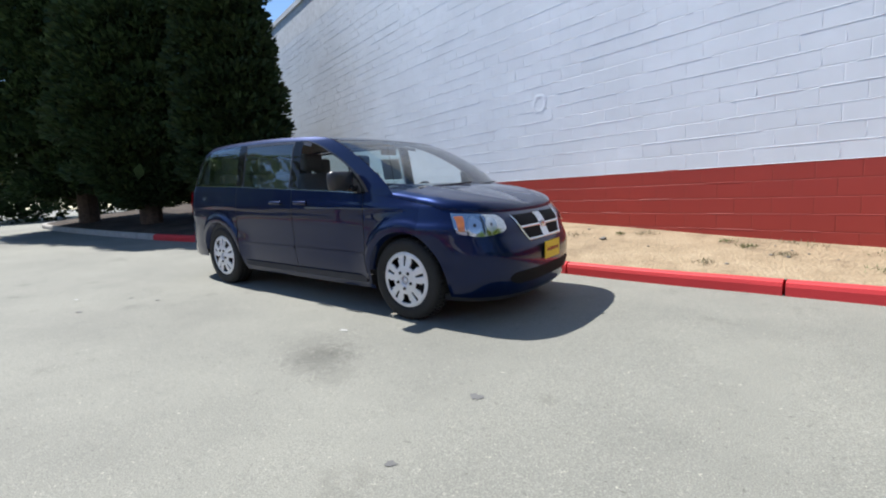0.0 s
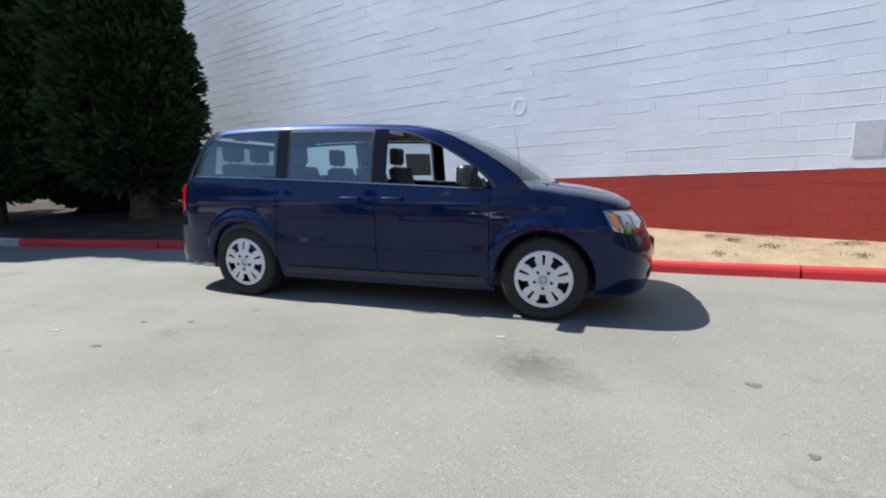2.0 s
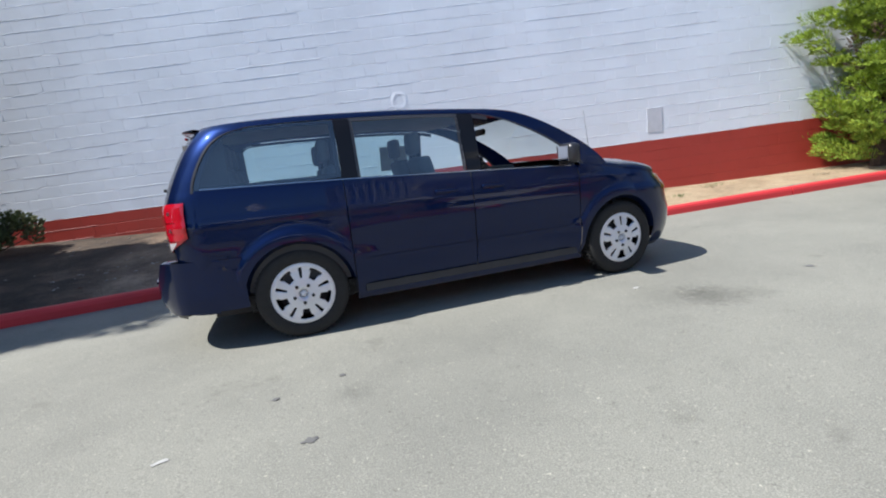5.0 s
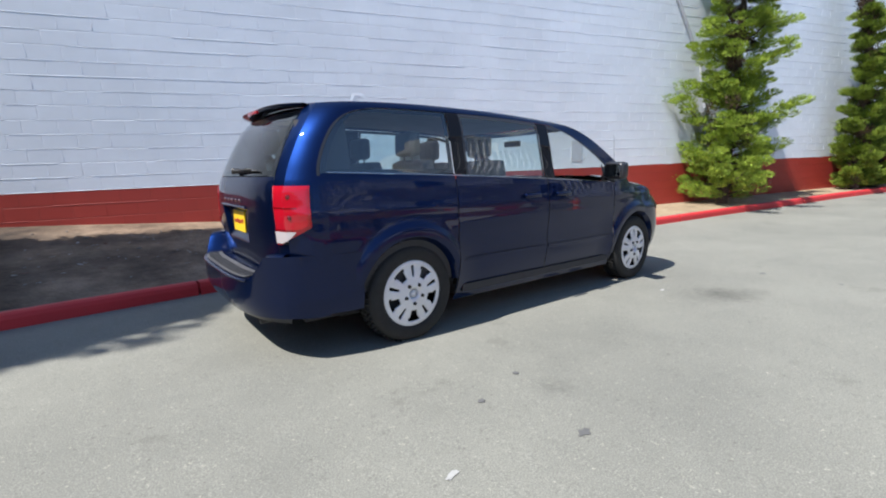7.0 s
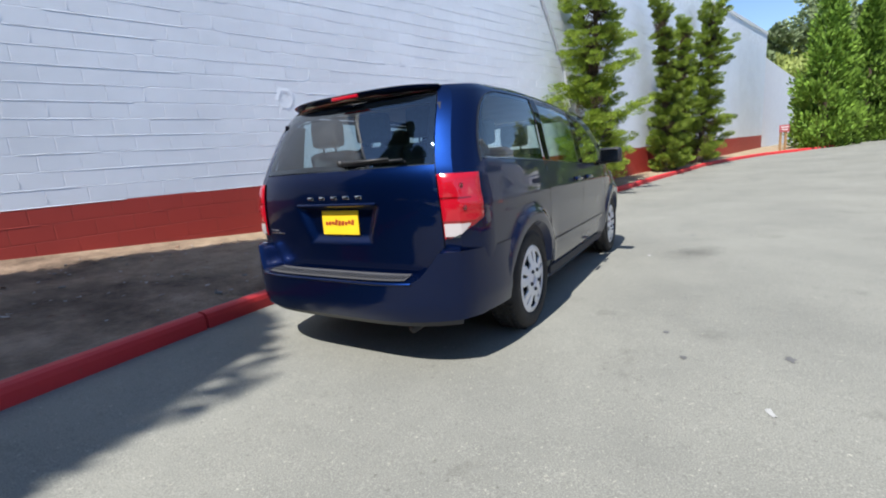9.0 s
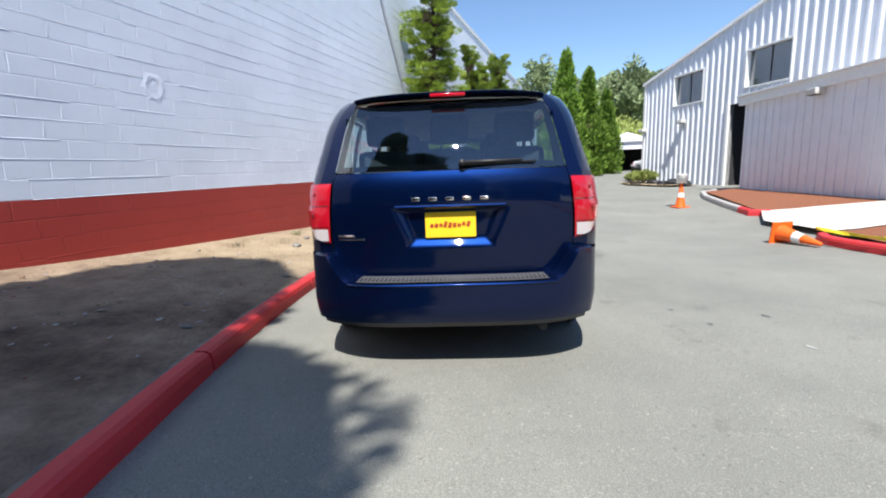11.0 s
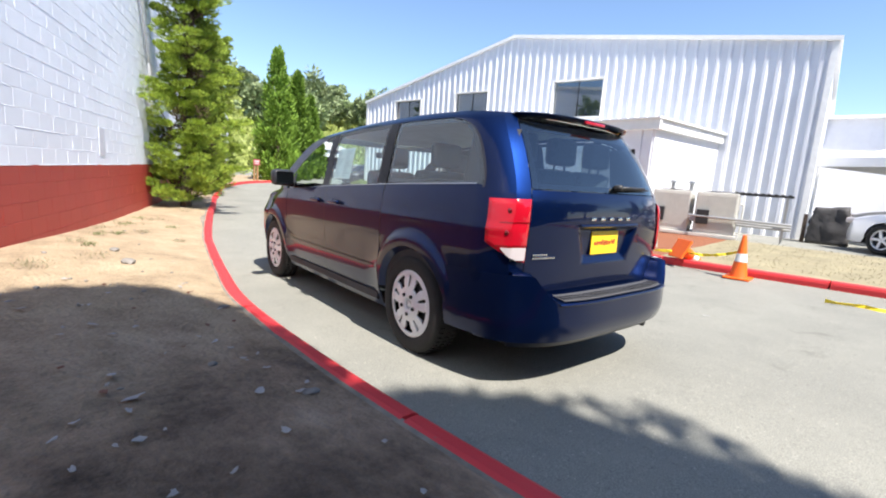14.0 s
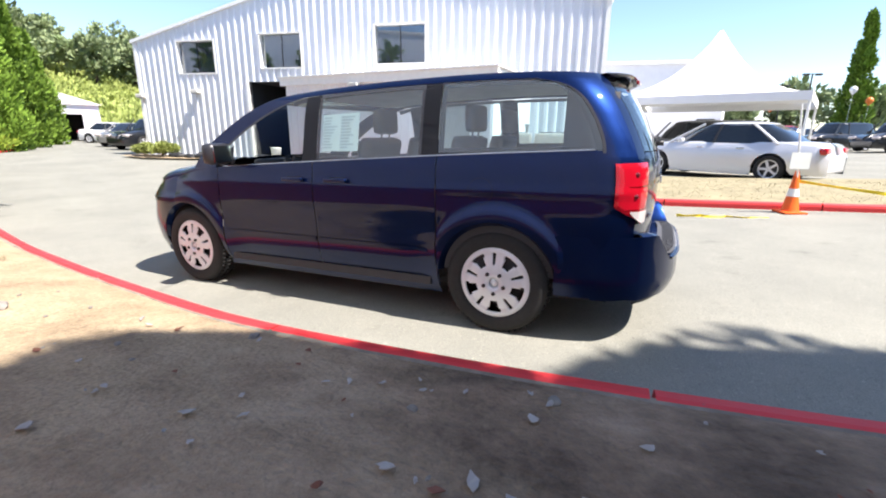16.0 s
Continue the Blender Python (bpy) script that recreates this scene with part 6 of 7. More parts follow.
zc = road_z(-2.8, -5.2) + 0.14
ac = condenser(pose(-2.72, -5.15, zc, 0, 0, 18), "grey louvred air-conditioning condenser beside the annex")
copy_thing(ac, pose(-3.66, -5.40, zc, 0, 0, 18))
for i, (x, y) in enumerate(((-2.55, -5.35), (-2.95, -5.5))):
    bm = rod(bmesh.new(), (0, 0, 0), (0, 0, 0.22), 0.05, None, 12)
    rod(bm, (0, 0, 0.2), (0, 0, 0.26), 0.085, 0.075, 12)
    tagged(part("vent_pipe", bm, STEEL), "short capped steel vent pipe", "vent pipe", "vent pipes").matrix_world = pose(x, y, zc + 1.0)


def pipe_rack(m):
    r = thing("pipe_rack", m, "low steel rack with a slatted black shelf and grey pipes", "pipe rack")
    for x in (0.05, 1.0):
        for y in (0.03, 0.47):
            part("leg", boxes(((0.04, 0.04, 1.02), (x, y, 0.51))), STEEL, r)
    for y in (0.02, 0.48):
        part("rail", boxes(((1.15, 0.04, 0.05), (0.52, y, 1.03))), BLACK_PLASTIC, r)
    for i in range(9):
        part("slat", boxes(((0.06, 0.50, 0.02), (0.02 + 0.125 * i, 0.25, 1.065))), BLACK_PLASTIC, r)
    for i in range(3):
        part("pipe", rod(bmesh.new(), (-0.1, 0.40 + 0.09 * i, 0.30 + 0.06 * i), (1.9, 0.55 + 0.09 * i, 0.34 + 0.06 * i), 0.03, None, 10), STEEL, r)
    return r


pipe_rack(pose(-4.95, -5.95, road_z(-4.7, -5.5) + 0.11, 0, 0, 14))


def gas_meter(m):
    g = thing("gas_meter", m, "grey gas meter with bent pipes at the hall wall", "gas meter")
    part("meter_body", box(bmesh.new(), (0.30, 0.22, 0.34), (0, 0.25, 0.55), 0.05), AC_GREY, g, smooth=True)
    part("dial_cover", rod(bmesh.new(), (0, 0.36, 0.60), (0, 0.39, 0.60), 0.07, None, 16), STEEL, g)
    part("regulator", lathe(bmesh.new(), [(0.001, 0.78), (0.10, 0.79), (0.13, 0.82), (0.10, 0.86), (0.03, 0.88), (0.001, 0.88)], 16), STEEL, g, smooth=True)
    for x, z in ((-0.3, 0.85), (0.3, 0.75)):
        bm = rod(bmesh.new(), (x, 0.22, 0.0), (x, 0.22, z), 0.03, None, 8)
        rod(bm, (x, 0.22, z), (0, 0.22, z), 0.03, None, 8)
        part("pipe", bm, AC_GREY, g)
    return g


gas_meter(pose(-2.75, facade_y(-2.75) + 0.06, road_z(-2.75, -8.7), 0, 0, 12.7))


def tarped_heap(m):
    """A machine under a dark sheet beside the hall's corner."""
    t = thing("tarped_machine", m, "dark machine under a slack grey tarpaulin by the hall corner", "machine")
    bm = bmesh.new()
    bmesh.ops.create_cube(bm, size=1.0)
    bmesh.ops.subdivide_edges(bm, edges=bm.edges[:], cuts=9, use_grid_fill=True)
    for v in bm.verts:
        k = 1.0 - 0.22 * (v.co.z + 0.5) ** 2
        fold = 0.05 * noise.noise(v.co * 4.0) + 0.03 * noise.noise(v.co * 11.0)
        v.co = Vector((v.co.x * 0.85 * k + fold, v.co.y * 0.6 * k + fold, (v.co.z + 0.5) * (0.95 + 0.12 * noise.noise(v.co * 2.0))))
    part("tarpaulin", bm, TARP, t, smooth=True)
    part("prop", boxes(((0.09, 0.05, 0.75), (0.5, 0.22, 0.37)), bevel=0.005), BARK, t)
    return t


TARP = plain("dark_tarpaulin", (0.045, 0.043, 0.042), 0.7, vary=0.3, scale=6, bump=0.3)
tarped_heap(pose(-5.15, -8.6, road_z(-5.15, -8.6), 0, 0, 12))


def wall_lamp(m, label):
    w = thing("wall_lamp", m, label, "wall lamp", "wall lamps")
    part("bracket", box(bmesh.new(), (0.16, 0.1, 0.16), (0, -0.03, 0), 0.02), AC_GREY, w)
    part("housing", box(bmesh.new(), (0.34, 0.24, 0.15), (0, 0.14, 0.02), 0.03), AC_GREY, w)
    part("lens", box(bmesh.new(), (0.28, 0.16, 0.02), (0, 0.15, -0.06), 0.005), BLACK_PLASTIC, w)
    return w


wall_lamp(pose(2.55, -4.93, 2.93), "grey flood lamp under the annex trim")
wall_lamp(pose(11.2, facade_y(11.2) + 0.08, 3.05, 0, 0, 12.7), "grey lamp on the ribbed hall wall")
wall_lamp(pose(13.9, facade_y(13.9) + 0.08, 2.9, 0, 0, 12.7), "small white lamp at the hall's corner")


def corner_clutter():
    for i, (x, y, s) in enumerate(((10.2, -4.9, 0.22), (10.8, -4.7, 0.16), (11.5, -4.6, 0.2), (9.6, -5.1, 0.18))):
        bag = bmesh.new()
        bmesh.ops.create_icosphere(bag, subdivisions=3, radius=1.0)
        for v in bag.verts:
            k = 1 + 0.35 * noise.noise(v.co * 1.6 + Vector((i * 5, 0, 0)))
            v.co = Vector((v.co.x * s * 2.2 * k, v.co.y * s * 1.3 * k, v.co.z * s * 0.8 * k))
        tagged(part("refuse_bag", bag, BLACK_PLASTIC, None, "", True), "slumped black bag against the hall wall", "bag", "bags by the hall").matrix_world = pose(x, y, road_z(x, y) + s * 0.55)


corner_clutter()
bed("planting_bed", [(9.0, -5.4), (9.6, -4.5), (12.6, -3.9), (14.6, -4.1), (14.2, -4.9)], DIRT, 0.08, "small dirt bed at the hall's foot", "dirt")
low_bush((12.3, -4.5, 0.55), (0.8, 0.4, 0.5), 41, LEAF_HILL, "low yellow-green shrub by the hall")
low_bush((13.4, -4.45, 0.55), (0.6, 0.4, 0.4), 42, LEAF_HILL, "low yellow-green shrub by the hall")


def garage():
    g = thing("garage", pose(34.5, -11.2, 0.42, 0, 0, 72), "small white garage with a dark open doorway", "building")
    part("wall", boxes(((0.2, 6, 2.9), (-2.4, -3, 1.45)), ((0.2, 6, 2.9), (2.4, -3, 1.45)), ((4.6, 0.2, 2.9), (0, -5.9, 1.45))), STUCCO_WHITE, g)
    part("front_wall", boxes(((1.0, 0.2, 2.9), (-1.9, 0.02, 1.45)), ((0.7, 0.2, 2.9), (2.05, 0.02, 1.45)), ((3.1, 0.2, 0.7), (0.15, 0.02, 2.55))), STUCCO_WHITE, g)
    bm = bmesh.new()
    vs = [bm.verts.new(p) for y in (0.35, -6.2) for p in ((-2.7, y, 2.9), (2.7, y, 2.9), (0, y, 3.75))]
    for f in ((0, 1, 2), (5, 4, 3), (0, 2, 5, 3), (1, 4, 5, 2), (0, 3, 4, 1)):
        bm.faces.new([vs[i] for i in f])
    part("roof", bm, TRIM_WHITE, g)
    # near-black back wall and floor carry the shade inside the garage
    part("room", boxes(((4.4, 0.1, 2.7), (0, -5.6, 1.4)), ((4.4, 5.5, 0.05), (0, -2.9, 0.02))), DARK_ROOM, g)


garage()


def wall_tail():
    """The lower white wing past the end of the block wall."""
    g = thing("wall_wing", Matrix(), "lower white rendered wing past the block wall", "wall", kind="structure")
    bm = bmesh.new()
    x0, x1 = 29.45, 41.0
    vs = [bm.verts.new(p) for p in ((x0, wall_y(x0) + 0.06, -0.5), (x1, wall_y(x1) + 0.06, -0.5), (x1, wall_y(x1) + 0.06, 5.6), (x0, wall_y(x0) + 0.06, 6.3),
                                    (x0, wall_y(x0) + 6, -0.5), (x1, wall_y(x1) + 6, -0.5), (x1, wall_y(x1) + 6, 5.6), (x0, wall_y(x0) + 6, 6.3))]
    for f in ((0, 1, 2, 3), (1, 5, 6, 2), (3, 2, 6, 7), (4, 0, 3, 7), (5, 4, 7, 6)):
        bm.faces.new([vs[i] for i in f])
    part("wing_wall", bm, STUCCO_WHITE, g)
    # top trim of the block wall and its far end
    bm = bmesh.new()
    a, b = Vector((-18.8, wall_y(-18.8), 7.75)), Vector((29.42, wall_y(29.42), 7.75))
    d = (b - a).normalized()
    n = Vector((-d.y, d.x, 0))
    vs = [bm.verts.new(p + n * o + Vector((0, 0, h))) for p in (a, b) for o, h in ((-0.04, -0.12), (0.44, -0.12), (0.44, 0.05), (-0.04, 0.05))]
    for f in ((0, 1, 2, 3), (7, 6, 5, 4), (0, 4, 5, 1), (1, 5, 6, 2), (2, 6, 7, 3), (3, 7, 4, 0)):
        bm.faces.new([vs[i] for i in f])
    part("coping", bm, TRIM_WHITE, g)
    return g


wall_tail()


def sign_post(m):
    s = thing("parking_sign", m, "small red sign on two wooden posts beside the kerb", "sign")
    for x in (-0.14, 0.14):
        part("post", boxes(((0.09, 0.09, 1.0), (x, 0, 0.5)), bevel=0.008), PLANK, s)
    part("sign_board", boxes(((0.55, 0.03, 0.36), (0, 0.06, 1.15)), bevel=0.004), SIGN_RED, s)
    part("sign_print", boxes(((0.40, 0.004, 0.05), (0, 0.078, 1.22)), ((0.34, 0.004, 0.04), (0, 0.078, 1.10))), BAND_WHITE, s)


PLANK = plain("weathered_plank", (0.33, 0.20, 0.09), 0.9, vary=0.25, scale=20, bump=0.4)
SIGN_RED = plain("faded_red_sign", (0.42, 0.10, 0.10), 0.5)
sign_post(pose(21.2, -1.25, 0.40, 0, 0, 125))


# ---- parked vehicles ----
CAR_BLACK_GLASS = make_material("dark_car_glass", (0.012, 0.015, 0.018), 0.05, 0.0, 0.6)


def vehicle_paint(name, color, metal=0.3):
    return make_material(name, color, 0.3, metal, 0.8)


SILVER_PAINT = vehicle_paint("silver_paint", (0.70, 0.72, 0.76), 0.25)
GREY_PAINT = vehicle_paint("grey_paint", (0.22, 0.22, 0.22))
BLACK_PAINT = vehicle_paint("black_paint", (0.015, 0.016, 0.018))
RED_PAINT = vehicle_paint("red_paint", (0.35, 0.02, 0.03))
BLUE_PAINT = vehicle_paint("blue_paint", (0.02, 0.05, 0.16))
WHITE_PAINT = vehicle_paint("white_paint", (0.75, 0.76, 0.77), 0.0)


def parked_car(m, paint, label, category, length=4.85, height=1.45, width=1.84, tall=False):
    """A parked car, nose along +x, with body, cabin glass, roof, wheels and lamps."""
    c = thing("parked_" + category.replace(" ", "_"), m, label, category, "parked vehicles")
    L, H, W = length / 2, height, width / 2
    belt_z = H * (0.60 if tall else 0.645)
    hood = [(-1.0, 0.66 if not tall else 0.9), (-0.97, 0.90 if not tall else 0.98), (-0.9, 0.99), (-0.60, 1.02), (0.30, 1.0), (0.46, 0.985), (0.70, 0.92), (0.86, 0.83), (0.96, 0.70), (1.0, 0.52)]
    top_of = curve_of([(x * L, k * belt_z) for x, k in hood])
    plan = curve_of([(-L, 0.72), (-0.93 * L, 0.90), (-0.6 * L, 1.0), (0.55 * L, 1.0), (0.88 * L, 0.90), (L, 0.66)])
    wx = (-0.56 * L, 0.60 * L)
    wr = 0.33 if not tall else 0.37

    def low(x):
        z = 0.22
        for w in wx:
            d = abs(x - w)
            if d < wr + 0.05:
                z = max(z, wr + math.sqrt((wr + 0.05) ** 2 - d * d))
        return z
    xs = sorted({-L + 2 * L * i / 56 for i in range(57)} | {w + (wr + 0.05) * math.cos(math.pi * k / 12) for w in wx for k in range(13)})
    bm = bmesh.new()
    for sg in (-1, 1):
        def f(i, j, sg=sg):
            x = xs[i]
            t = j / 10
            z0, z1 = low(x), top_of(x)
            z = z0 + (z1 - z0) * t
            k = (z - 0.2) / (belt_z - 0.2)
            bulge = 0.94 + 0.06 * math.sin(math.pi * min(1, max(0, k)) ** 0.8) - 0.07 * max(0, k - 0.7) / 0.3 * (z / z1)
            return Vector((x, sg * W * plan(x) * bulge, z))
        rows = [[bm.verts.new(f(i, j)) for j in range(11)] for i in range(len(xs))]
        for a, b in zip(rows, rows[1:]):
            for j in range(10):
                bm.faces.new((a[j], b[j], b[j + 1], a[j + 1]))
        mid = [bm.verts.new((xs[i], 0, rows[i][10].co.z + 0.03)) for i in range(len(xs))]
        q = [bm.verts.new((xs[i], rows[i][10].co.y * 0.6, rows[i][10].co.z + 0.022)) for i in range(len(xs))]
        for i in range(len(xs) - 1):
            bm.faces.new((rows[i][10], rows[i + 1][10], q[i + 1], q[i]))
            bm.faces.new((q[i], q[i + 1], mid[i + 1], mid[i]))
    bmesh.ops.remove_doubles(bm, verts=bm.verts[:], dist=0.0005)
    body = part("body", bm, paint, c, smooth=True)
    part("front_bumper", boxes(((0.10, W * 1.25, 0.36), (L - 0.05, 0, 0.42)), bevel=0.04), paint, c, smooth=True)
    part("rear_bumper", boxes(((0.10, W * 1.35, 0.42), (-L + 0.05, 0, 0.48)), bevel=0.04), paint, c, smooth=True)
    # cabin: glass band and roof
    if tall:
        base, roof = (-0.97 * L, 0.44 * L), (-0.88 * L, 0.20 * L)
    else:
        base, roof = (-0.76 * L, 0.50 * L), (-0.44 * L, 0.12 * L)
    wb, wt = W * 0.90, W * 0.70
    zt, zb = H - 0.06, belt_z - 0.02

    def ring(xa, xb, w, z, n=40):
        out = []
        for i in range(n):
            a = 2 * math.pi * i / n
            ca, sa = math.cos(a), math.sin(a)
            k = (abs(ca) ** 4 + abs(sa) ** 4) ** -0.25
            out.append(Vector(((xa + xb) / 2 + (xb - xa) / 2 * k * ca, w * k * sa, z)))
        return out
    r0, r1 = ring(*base, wb, zb), ring(*roof, wt, zt)
    bm = bmesh.new()
    v0, v1 = [bm.verts.new(p) for p in r0], [bm.verts.new(p) for p in r1]
    half = [bm.verts.new(p.lerp(q, 0.5) + Vector((0.045 * (p.x - q.x), 0.06 * (p.y - q.y), 0.02))) for p, q in zip(r0, r1)]
    for i in range(40):
        bm.faces.new((v0[i], v0[(i + 1) % 40], half[(i + 1) % 40], half[i]))
        bm.faces.new((half[i], half[(i + 1) % 40], v1[(i + 1) % 40], v1[i]))
    part("cabin_glass", bm, CAR_BLACK_GLASS, c, smooth=True)
    bm = bmesh.new()
    prev = [bm.verts.new(p + Vector((0, 0, -0.03))) for p in ring(roof[0] - 0.04, roof[1] + 0.04, wt + 0.015, zt)]
    for k, dz in ((0.98, 0.015), (0.8, 0.045), (0.45, 0.06)):
        mid_x = (roof[0] + roof[1]) / 2
        cur = [bm.verts.new(Vector((mid_x + (p.x - mid_x) * k, p.y * k, zt + dz))) for p in r1]
        for i in range(40):
            bm.faces.new((prev[i], prev[(i + 1) % 40], cur[(i + 1) % 40], cur[i]))
        prev = cur
    bm.faces.new(prev)
    part("roof", bm, paint, c, smooth=True)
    for sg in (-1, 1):
        for xb_, xt_ in ((base[0] + 0.16 * L, roof[0] + 0.10 * L), (0.0, -0.04 * L), (base[1] - 0.03 * L, roof[1] + 0.02 * L)):
            bm = bmesh.new()
            rod(bm, (xb_, sg * wb * 1.0, zb), (xt_, sg * wt * 1.005, zt), 0.035, 0.03, 6)
            part("pillar", bm, paint if xb_ != 0 else BLACK_PLASTIC, c)
        part("mirror", box(bmesh.new(), (0.12, 0.18, 0.12), (0.32 * L, sg * (W + 0.04), belt_z + 0.04), 0.03), paint, c, smooth=True)
        part("headlamp", box(bmesh.new(), (0.28, 0.34, 0.14), (0.93 * L, sg * W * 0.66, belt_z * 0.74), 0.05), WHITE_LENS, c, smooth=True)
        part("tail_lamp", box(bmesh.new(), (0.16, 0.36, 0.16), (-0.955 * L, sg * W * 0.68, belt_z * 0.82), 0.05), RED_LENS, c, smooth=True)
        part("side_skirt", boxes(((wx[1] - wx[0] - 0.8, 0.06, 0.10), ((wx[0] + wx[1]) / 2, sg * W * 0.93, 0.21)), bevel=0.02), paint, c)
        for hx in (-0.28 * L, 0.12 * L):
            part("door_handle", box(bmesh.new(), (0.18, 0.03, 0.03), (hx, sg * (W * 0.965), belt_z * 0.86), 0.01), CHROME, c)
        for w in wx:
            wh = new("wheel")
            wh.parent, wh.matrix_local = c, pose(w, sg * (W - 0.11), wr) @ pose(0, 0, 0, 0, 0, 0 if sg > 0 else 180)
            part("tyre", lathe(bmesh.new(), [(0.62 * wr, -0.09), (0.9 * wr, -0.10), (wr, -0.07), (wr, 0.07), (0.9 * wr, 0.10), (0.68 * wr, 0.095), (0.66 * wr, 0.06)], 32, "Y"), RUBBER, wh, smooth=True)
            bm = lathe(bmesh.new(), [(0.68 * wr, 0.07), (0.66 * wr, 0.088), (0.60 * wr, 0.08), (0.60 * wr, 0.03)], 32, "Y")
            for k in range(5):
                a = 2 * math.pi * k / 5
                box(bm, (0.58 * wr, 0.03, 0.17 * wr), (0.32 * wr * math.cos(a), 0.065, 0.32 * wr * math.sin(a)), 0.008, Euler((0, -a, 0)).to_matrix())
            part("rim", bm, SILVER, wh, smooth=False)
            part("brake_disc", lathe(bmesh.new(), [(0.6 * wr, 0.02), (0.001, 0.02)], 24, "Y"), RIM_DARK, wh)
    part("underbody", boxes(((length * 0.86, W * 1.5, 0.12), (0, 0, 0.26))), DARK_ROOM, c)
    return c


def park(x, y, turn):
    return pose(x, y, road_z(x, y) + 0.005, 0, 0, turn)


parked_car(park(-8.10, -7.25, -28.2), SILVER_PAINT, "silver sedan parked beside the white tent", "sedan", 4.88, 1.46, 1.86)
parked_car(park(-7.4, -11.5, -24), GREY_PAINT, "grey estate car parked under the tent", "estate car", 4.9, 1.62, 1.9, True)
far_row = [(-15.9, -29.0, 35, BLACK_PAINT, "black hatchback in the far car row", "hatchback", True), (-18.0, -26.4, 35, BLACK_PAINT, "black utility vehicle in the far car row", "utility vehicle", True),
           (-13.0, -33.5, 35, RED_PAINT, "red car in the far car row", "hatchback", True), (-14.2, -31.5, 35, BLUE_PAINT, "blue car in the far car row", "sedan", False),
           (-12.0, -37.0, 35, BLACK_PAINT, "dark estate car in the far car row", "estate car", True), (-18.9, -22.2, 60, WHITE_PAINT, "white sedan at the end of the row", "sedan", False),
           (29.5, -12.2, 200, WHITE_PAINT, "white car parked near the garage", "sedan", False), (31.5, -13.6, 200, RED_PAINT, "red car parked near the garage", "hatchback", False),
           (24.5, -10.4, 120, GREY_PAINT, "grey sedan parked past the hall's corner", "sedan", False), (20.3, -9.2, 100, BLACK_PAINT, "black pickup parked at the hall's corner", "pickup", True),
           (34.4, -8.6, 190, GREY_PAINT, "grey car beside the cypresses", "sedan", False)]
for x, y, turn, paint, lab, cat, tall in far_row:
    parked_car(park(x, y, turn), paint, lab, cat, 4.7, 1.70 if tall else 1.45, 1.86, tall)


# ---- tent and the low buildings behind it ----
FABRIC = plain("white_tent_fabric", (0.82, 0.82, 0.82), 0.8, vary=0.03, scale=1.2)


def tent(m):
    t = thing("marquee_tent", m, "white peaked marquee tent on slim poles", "tent")
    h, z0, z1 = 3.05, 2.35, 4.75
    bm = bmesh.new()
    n, rings = 40, 12
    prev = None
    for k in range(rings + 1):
        f = k / rings
        r = h * (1 - f) + 0.05 * f
        z = z0 + (z1 - z0) * (0.30 * f + 0.70 * f ** 2.6)
        cur = []
        for i in range(n):
            a = 2 * math.pi * i / n
            ca, sa = math.cos(a), math.sin(a)
            e = 14 - 11.5 * f
            kk = (abs(ca) ** e + abs(sa) ** e) ** (-1 / e)
            cur.append(bm.verts.new((r * kk * ca, r * kk * sa, z)))
        if prev:
            for i in range(n):
                bm.faces.new((prev[i], prev[(i + 1) % n], cur[(i + 1) % n], cur[i]))
        prev = cur
    bm.faces.new(prev)
    canopy = part("canopy", bm, FABRIC, t, smooth=True)
    for s in (-1, 1):
        part("valance", boxes(((2 * h, 0.015, 0.26), (0, s * h, z0 - 0.11)), bevel=0.004), FABRIC, canopy)
        part("valance", boxes(((0.015, 2 * h, 0.26), (s * h, 0, z0 - 0.11)), bevel=0.004), FABRIC, canopy)
        for q in (-1, 1):
            part("pole", rod(bmesh.new(), (s * (h - 0.05), q * (h - 0.05), 0), (s * (h - 0.05), q * (h - 0.05), z0), 0.04, None, 10), TRIM_WHITE, t)
    return t


tent(pose(-7.9, -12.6, road_z(-7.9, -12.6), 0, 0, -14))


def low_block(name, m, size, label, windows):
    b = thing(name, m, label, "building")
    w, d, h = size
    part("wall", boxes(((w, d, h), (0, 0, h / 2))), STUCCO_WHITE, b)
    part("roof_edge", boxes(((w + 0.4, d + 0.4, 0.16), (0, 0, h + 0.08)), bevel=0.02), TRIM_WHITE, b)
    for i in range(windows):
        x = -w / 2 + w * (i + 0.5) / windows
        win = part("window", boxes(((w / windows * 0.62, 0.06, 1.0), (x, d / 2 + 0.02, 1.55))), CAR_BLACK_GLASS, b)
        part("window_sill", boxes(((w / windows * 0.70, 0.08, 0.08), (x, d / 2 + 0.03, 1.02))), TRIM_WHITE, win)
    return b


low_block("office_building", pose(-5.6, -27.5, 0.4, 0, 0, -6), (8.0, 6, 3.0), "low white office with a row of dark windows", 5)
low_block("rear_hall", pose(1.0, -22.5, 0.4, 0, 0, 12.7), (16, 9, 4.6), "lower white hall joined behind the ribbed hall", 0)


def street_lamp(m):
    s = thing("car_park_lamp", m, "tall dark lamp post over the car park", "lamp post", "car park lamps")
    part("post", rod(bmesh.new(), (0, 0, 0), (0, 0, 7.2), 0.10, 0.07, 10), BLACK_PLASTIC, s)
    part("arm", boxes(((1.2, 0.08, 0.08), (0, 0, 7.2))), BLACK_PLASTIC, s)
    for q in (-1, 1):
        part("lamp_head", box(bmesh.new(), (0.55, 0.35, 0.20), (q * 0.6, 0, 7.15), 0.05), BLACK_PLASTIC, s)


street_lamp(pose(-18.9, -52, 0.4, 0, 0, 20))
street_lamp(pose(-18.6, -64, 0.4, 0, 0, 20))


